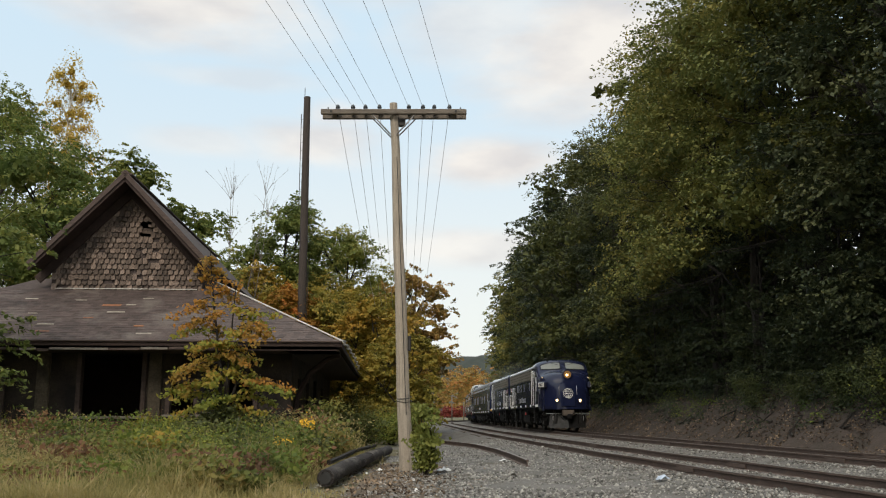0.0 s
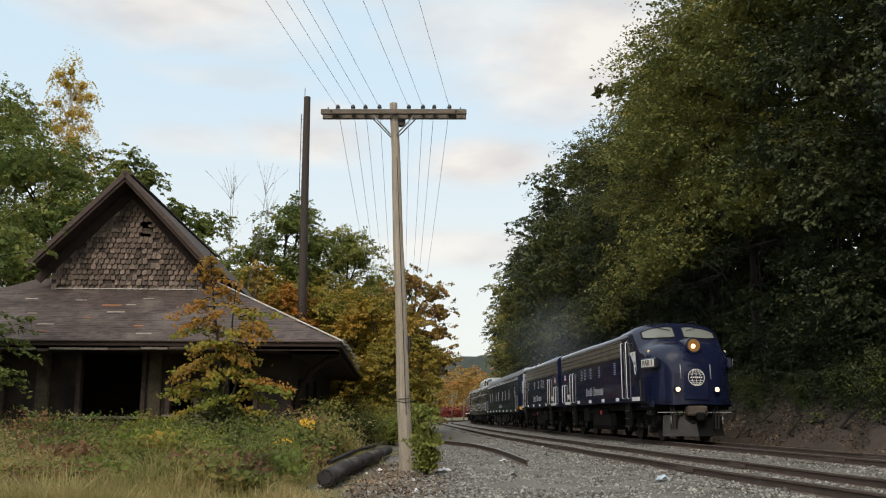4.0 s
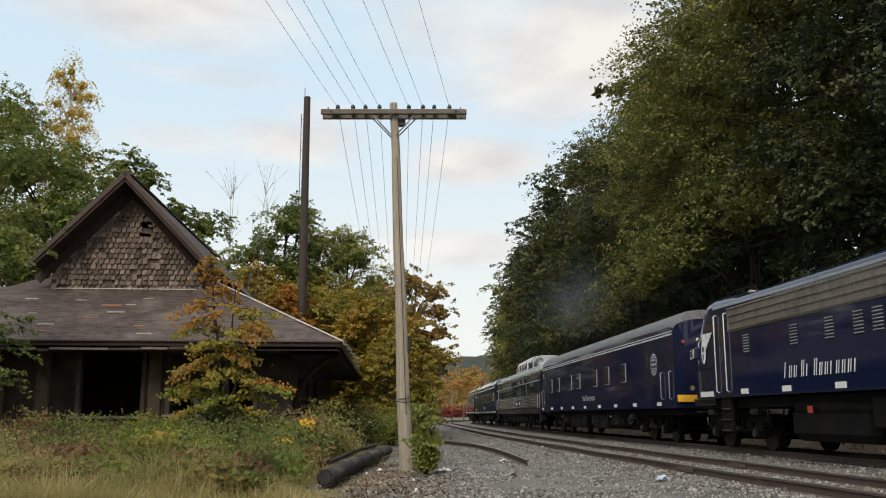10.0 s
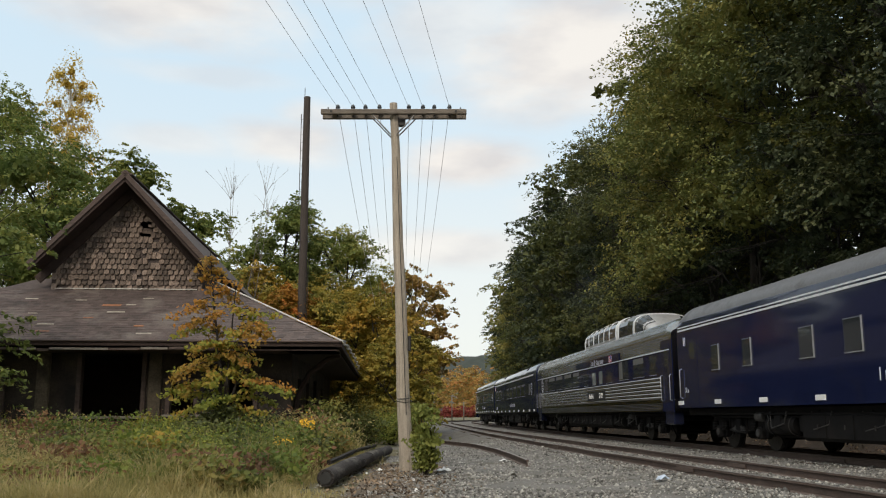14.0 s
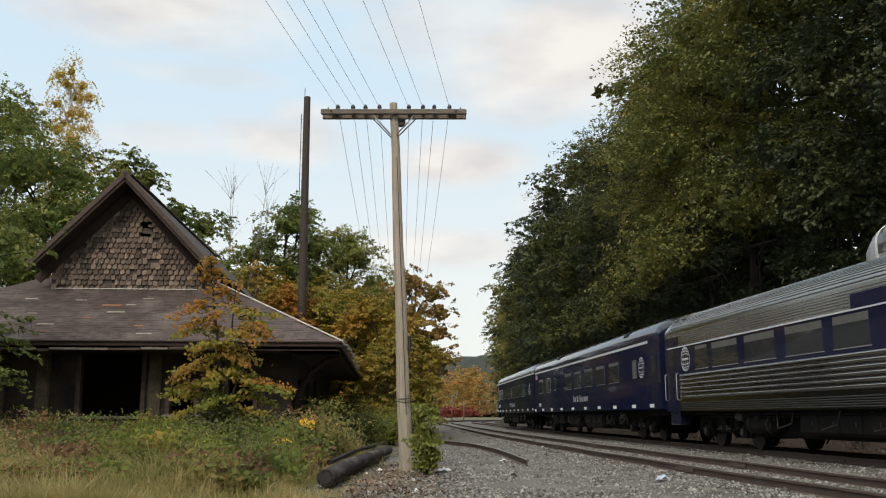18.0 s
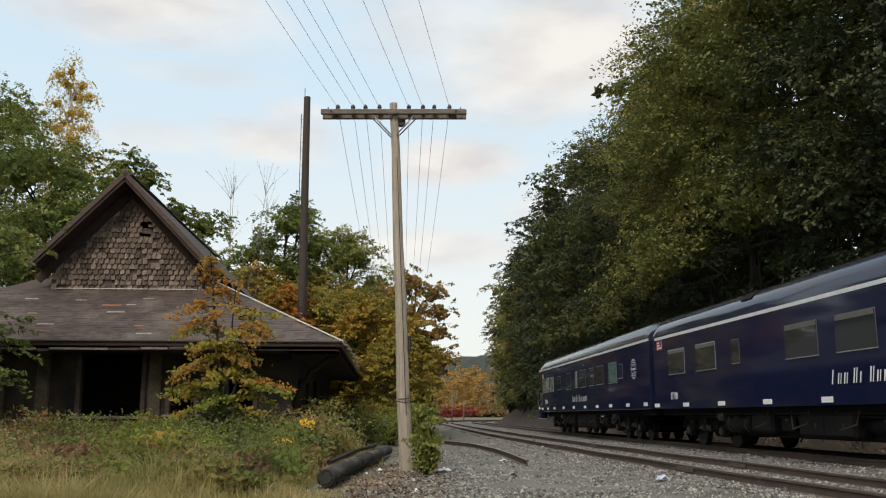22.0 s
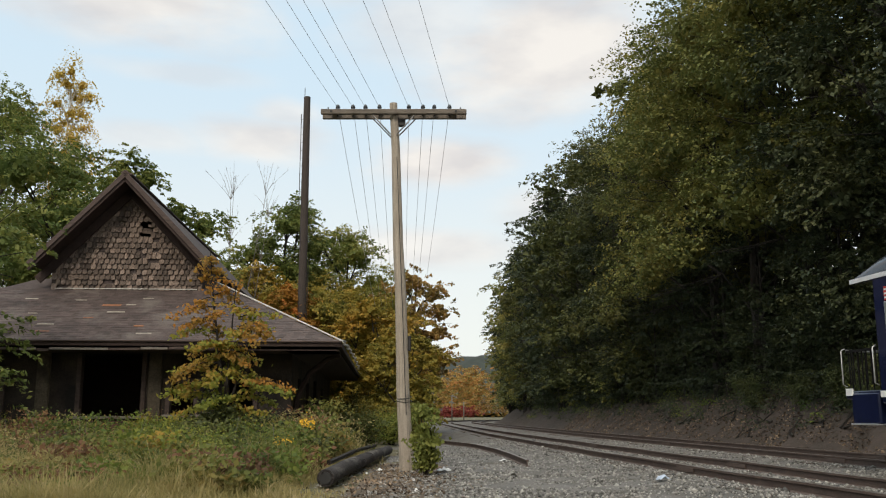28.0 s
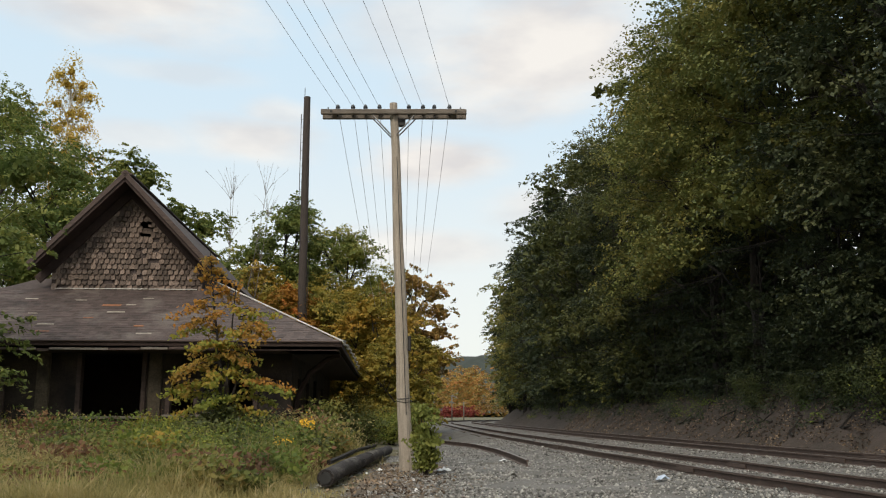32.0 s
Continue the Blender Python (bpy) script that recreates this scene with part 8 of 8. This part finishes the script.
def observation_car():
    u0, u1 = 112.95, 135.3
    c = (112.7 + 137.0) / 2
    root = thing("observation_car", label="navy business car with an open railed rear platform", category="rail car")

    def X(u):
        return c - u
    W = 1.52
    rows = [(X(136.05), 1.5, 3.44, 3.5, 3.58), (X(135.7), 1.51, 3.42, 3.5, 3.8), (X(135.2), W, 3.42, 3.5, 4.05), (X(134.6), W, 3.42, 3.5, 4.18), (X(124), W, 3.42, 3.5, 4.22), (X(113.5), W, 3.42, 3.5, 4.22), (X(112.95), W, 3.42, 3.5, 3.95)]
    roof = Shell(rows, 9, 0.72)
    rf = part("roof", roof.mesh("roof", [M_ROOFGLOSS]), None, root, "glossy slate-blue roof sweeping down over the platform")
    body = box_part("body", M_NAVY, root, X((u0 + u1) / 2), 0, 2.28, u1 - u0, 2 * W, 2.34, 0.02, "glossy navy body")
    for s in (-1, 1):
        side_box("stripe", M_STRIPE, rf, X(124.5), 3.485, 23.1, 0.085, s, W, 0.014, 0.05)
        pts = [roof.point(X(q), 1.02, s) + Vector((0, s * 0.012, 0.0)) for q in (136.05, 135.7, 135.2, 134.7)]
        wins = [(116.9, 0.6, 0.5, M_GLASS), (118.2, 1.3, 0.78, M_GLASSGREEN), (120.5, 1.4, 0.74, M_GLASS), (122.1, 0.9, 0.74, M_GLASS), (123.9, 1.2, 0.76, M_GLASS), (125.4, 0.4, 0.72, M_GLASSPALE), (127.25, 1.2, 0.76, M_GLASS),
                (129.85, 1.0, 0.66, M_GLASS), (132.0, 1.1, 0.74, M_GLASSPALE), (133.35, 0.85, 0.74, M_GLASSPALE), (134.55, 0.85, 0.74, M_GLASSPALE)]
        for u, sx, sz, g in wins:
            window(body, X(u), 2.58, sx, sz, s, W, g, M_SILVER if g is M_GLASSPALE else None)
        globe_emblem(body, X(115.0), 2.57, 0.37, s, W)
        word_bars("painted_letter", body, X(124.7), 1.7, 3.4, 0.32, s, W, (3, 2, 8), M_WHITE)
        flag(body, X(134.75), 3.12, s, W, 0.42, 0.26)
        lettering("number", "ST 100", 0.22, M_WHITE, body, sidewall_text(s, X(133.8), 1.65, W), squeeze=0.75)
        # rear platform
        box_part("platform_step", M_NAVY, root, X(135.9), s * 1.35, 1.02, 0.92, 0.3, 0.6, 0.03)
        box_part("tread", M_SILVER, root, X(135.9), s * 1.4, 0.72, 0.9, 0.3, 0.03, 0.005)
        for u in (136.5, 135.42):
            grab(root, X(u), 1.45, 2.2, s, W - 0.03, 0.013, M_SILVER)
        gate = box_part("gate", M_BLACK, root, X(135.95), s * 1.46, 2.14, 1.0, 0.04, 0.05)
        for k in range(7):
            box_part("baluster", M_BLACK, gate, X(136.4 - k * 0.15), s * 1.46, 1.8, 0.018, 0.018, 0.66)
        side_box("sill_block", M_WHITE, root, X(136.4), 1.34, 0.2, 0.14, s, W, 0.0, 0.04)
        cyl_part("brake_cylinder", M_GEARMETAL, root, (X(134.6), s * 1.2, 0.97), (X(134.0), s * 1.2, 0.97), 0.14, n=12)
    box_part("platform", M_NAVYDULL, root, X(135.95), 0, 1.28, 1.35, 2.9, 0.16, 0.02)
    rr = box_part("rear_railing", M_SILVER, root, X(136.5), 0, 2.16, 0.05, 2.9, 0.05, 0.01)
    for k in range(19):
        box_part("baluster", M_BLACK, rr, X(136.5), -1.35 + 0.15 * k, 1.77, 0.02, 0.02, 0.76)
    ew = box_part("end_wall", M_NAVY, root, X(135.33), 0, 2.4, 0.06, 2.96, 2.1)
    box_part("door", M_NAVYDULL, ew, X(135.38), 0, 2.3, 0.05, 0.8, 1.9, 0.02)
    for s in (-1, 1):
        box_part("end_window", M_GLASSPALE, ew, X(135.38), s * 0.95, 2.6, 0.04, 0.6, 0.75, 0.02)
    blocks(body, X, (113.6, 116.0, 118.67, 121.1, 123.55, 126.1, 128.7, 131.3, 133.3, 135.1), 1.28, W)
    coach_common(root, body, X, u0, u1, W, 3, 3.3, 4.2, 4.0, ((124.0, 4.0, 0.6), (127.4, 1.6, 0.5)))
    return root


def build_smoke():
    """Thin exhaust haze: lumpy veils, densest in the middle, that the locomotives leave behind."""
    m = bpy.data.materials.new("thin_exhaust_haze")
    m.use_nodes = True
    N, L = m.node_tree.nodes, m.node_tree.links
    N.remove(N["Principled BSDF"])
    tc = N.new("ShaderNodeTexCoord")
    flat = N.new("ShaderNodeVectorMath")
    flat.operation = "MULTIPLY"
    L.new(tc.outputs["Object"], flat.inputs[0])
    flat.inputs[1].default_value = (1.0, 0.0, 1.0)
    ln = N.new("ShaderNodeVectorMath")
    ln.operation = "LENGTH"
    L.new(flat.outputs[0], ln.inputs[0])
    noise = N.new("ShaderNodeTexNoise")
    noise.inputs["Scale"].default_value, noise.inputs["Detail"].default_value = 1.7, 5
    L.new(tc.outputs["Object"], noise.inputs["Vector"])
    add = N.new("ShaderNodeMath")
    add.operation = "MULTIPLY_ADD"
    add.inputs[1].default_value = 1.1
    L.new(noise.outputs[0], add.inputs[0])
    L.new(ln.outputs["Value"], add.inputs[2])
    fade = N.new("ShaderNodeMapRange")
    fade.interpolation_type = "SMOOTHSTEP"
    for i, v in enumerate((1.35, 0.4, 0.0, 0.14)):
        fade.inputs[i + 1].default_value = v
    L.new(add.outputs[0], fade.inputs[0])
    haze = N.new("ShaderNodeBsdfDiffuse")
    haze.inputs[0].default_value = (0.13, 0.155, 0.18, 1)
    tr = N.new("ShaderNodeBsdfTransparent")
    mix = N.new("ShaderNodeMixShader")
    L.new(fade.outputs[0], mix.inputs[0])
    L.new(tr.outputs[0], mix.inputs[1])
    L.new(haze.outputs[0], mix.inputs[2])
    L.new(mix.outputs[0], N["Material Output"].inputs[0])
    puffs = []
    rng = random.Random(17)
    for i in range(5):
        bm = bmesh.new()
        bmesh.ops.create_icosphere(bm, subdivisions=4, radius=1.0)
        bmesh.ops.delete(bm, geom=[v for v in bm.verts if v.co.y > 0.02], context="VERTS")
        for v in bm.verts:
            k = 1 + 0.1 * math.sin(v.co.x * 5 + i) * math.sin(v.co.z * 6 + 2 * i)
            v.co = Vector((v.co.x * k, v.co.y * 0.5, v.co.z * k))
        ob = part("exhaust_haze", bm, m, None, smooth=True)
        tagged(ob, "thin blue-grey exhaust haze drifting over the train", "smoke", "exhaust haze")
        puffs.append((ob, rng.uniform(2.2, 3.3)))
    return puffs


def vehicle_pose(t, front, back, inset, flip=False):
    """Where a vehicle between couplers at front and back stands: its bogies ride the track."""
    a, b = on_track(front + inset - gone(t)), on_track(back - inset - gone(t))
    d = a - b
    c = (a + b) / 2
    yaw = math.atan2(d.y, d.x) + (math.pi if flip else 0)
    return Matrix.Translation(c) @ Matrix.Rotation(yaw, 4, "Z")


TRAIN = [(locomotive("PAR 1", "navy streamlined diesel locomotive leading with lit headlights"), 0.0, 16.66, 3.2, False),
         (locomotive("PAR 2", "navy streamlined diesel locomotive coupled back to front"), 16.66, 33.32, 3.2, True),
         (baggage_car(), 33.32, 58.95, 4.2, False), (dome_car(), 58.95, 85.9, 4.2, False), (lounge_car(), 85.9, 112.7, 4.0, False), (observation_car(), 112.7, 137.0, 4.6, False)]

HAZE = build_smoke()


def motions():
    """The train rolls along the main track, its wheels turn, and the clouds drift."""
    for ob, front, back, inset, flip in TRAIN:
        walk(ob, [(t * 0.5, vehicle_pose(t * 0.5, front, back, inset, flip)) for t in range(65)])
    flips = {ob.name: (-1 if flip else 1) for ob, _, _, _, flip in TRAIN}
    for ws, ax in WHEELS:
        sgn = flips[ws.parent.parent.name]
        rows = []
        for i in range(321):
            t = i * 0.1
            rows.append((t, Matrix.Translation((ax, 0, WHEEL_R)) @ Matrix.Rotation(sgn * (gone(t) - gone(0)) / WHEEL_R, 4, "Y")))
        walk(ws, rows)
    # each veil rides inside its locomotive, leaves the stack at its time, hangs over the bank and drifts into the trees
    for i, (ob, size) in enumerate(HAZE):
        start = 2.3 + 0.5 * i
        stack = 25.7 if i % 2 else 24.5
        ob.scale = (size * 1.35, size, size)
        s0 = stack - gone(start) + (i - 2) * 4.5
        rows = []
        for k in range(129):
            t = k * 0.25
            if t <= start:
                q = on_track(stack - gone(t), 0.0, 2.7)
            else:
                d = t - start
                q = on_track(s0 + 1.5 * (1 - math.exp(-d)), 0.2 * d + 0.03 * d * d, 2.7 + (4.2 + 0.5 * (i % 3)) * (1 - math.exp(-d / 1.2)) + 0.14 * d)
                if d > 14:
                    break
            rows.append((t, Matrix.Translation(q)))
        last = rows[-1]
        if last[0] < 31.9:
            rows.append((32, last[1]))
        walk(ob, rows)
    walk(CLOUDS, [(0, pose(0, 0, 0, 0, 0, -1.9)), (32, pose(0, 0, 0, 0, 0, 1.9))])


motions()
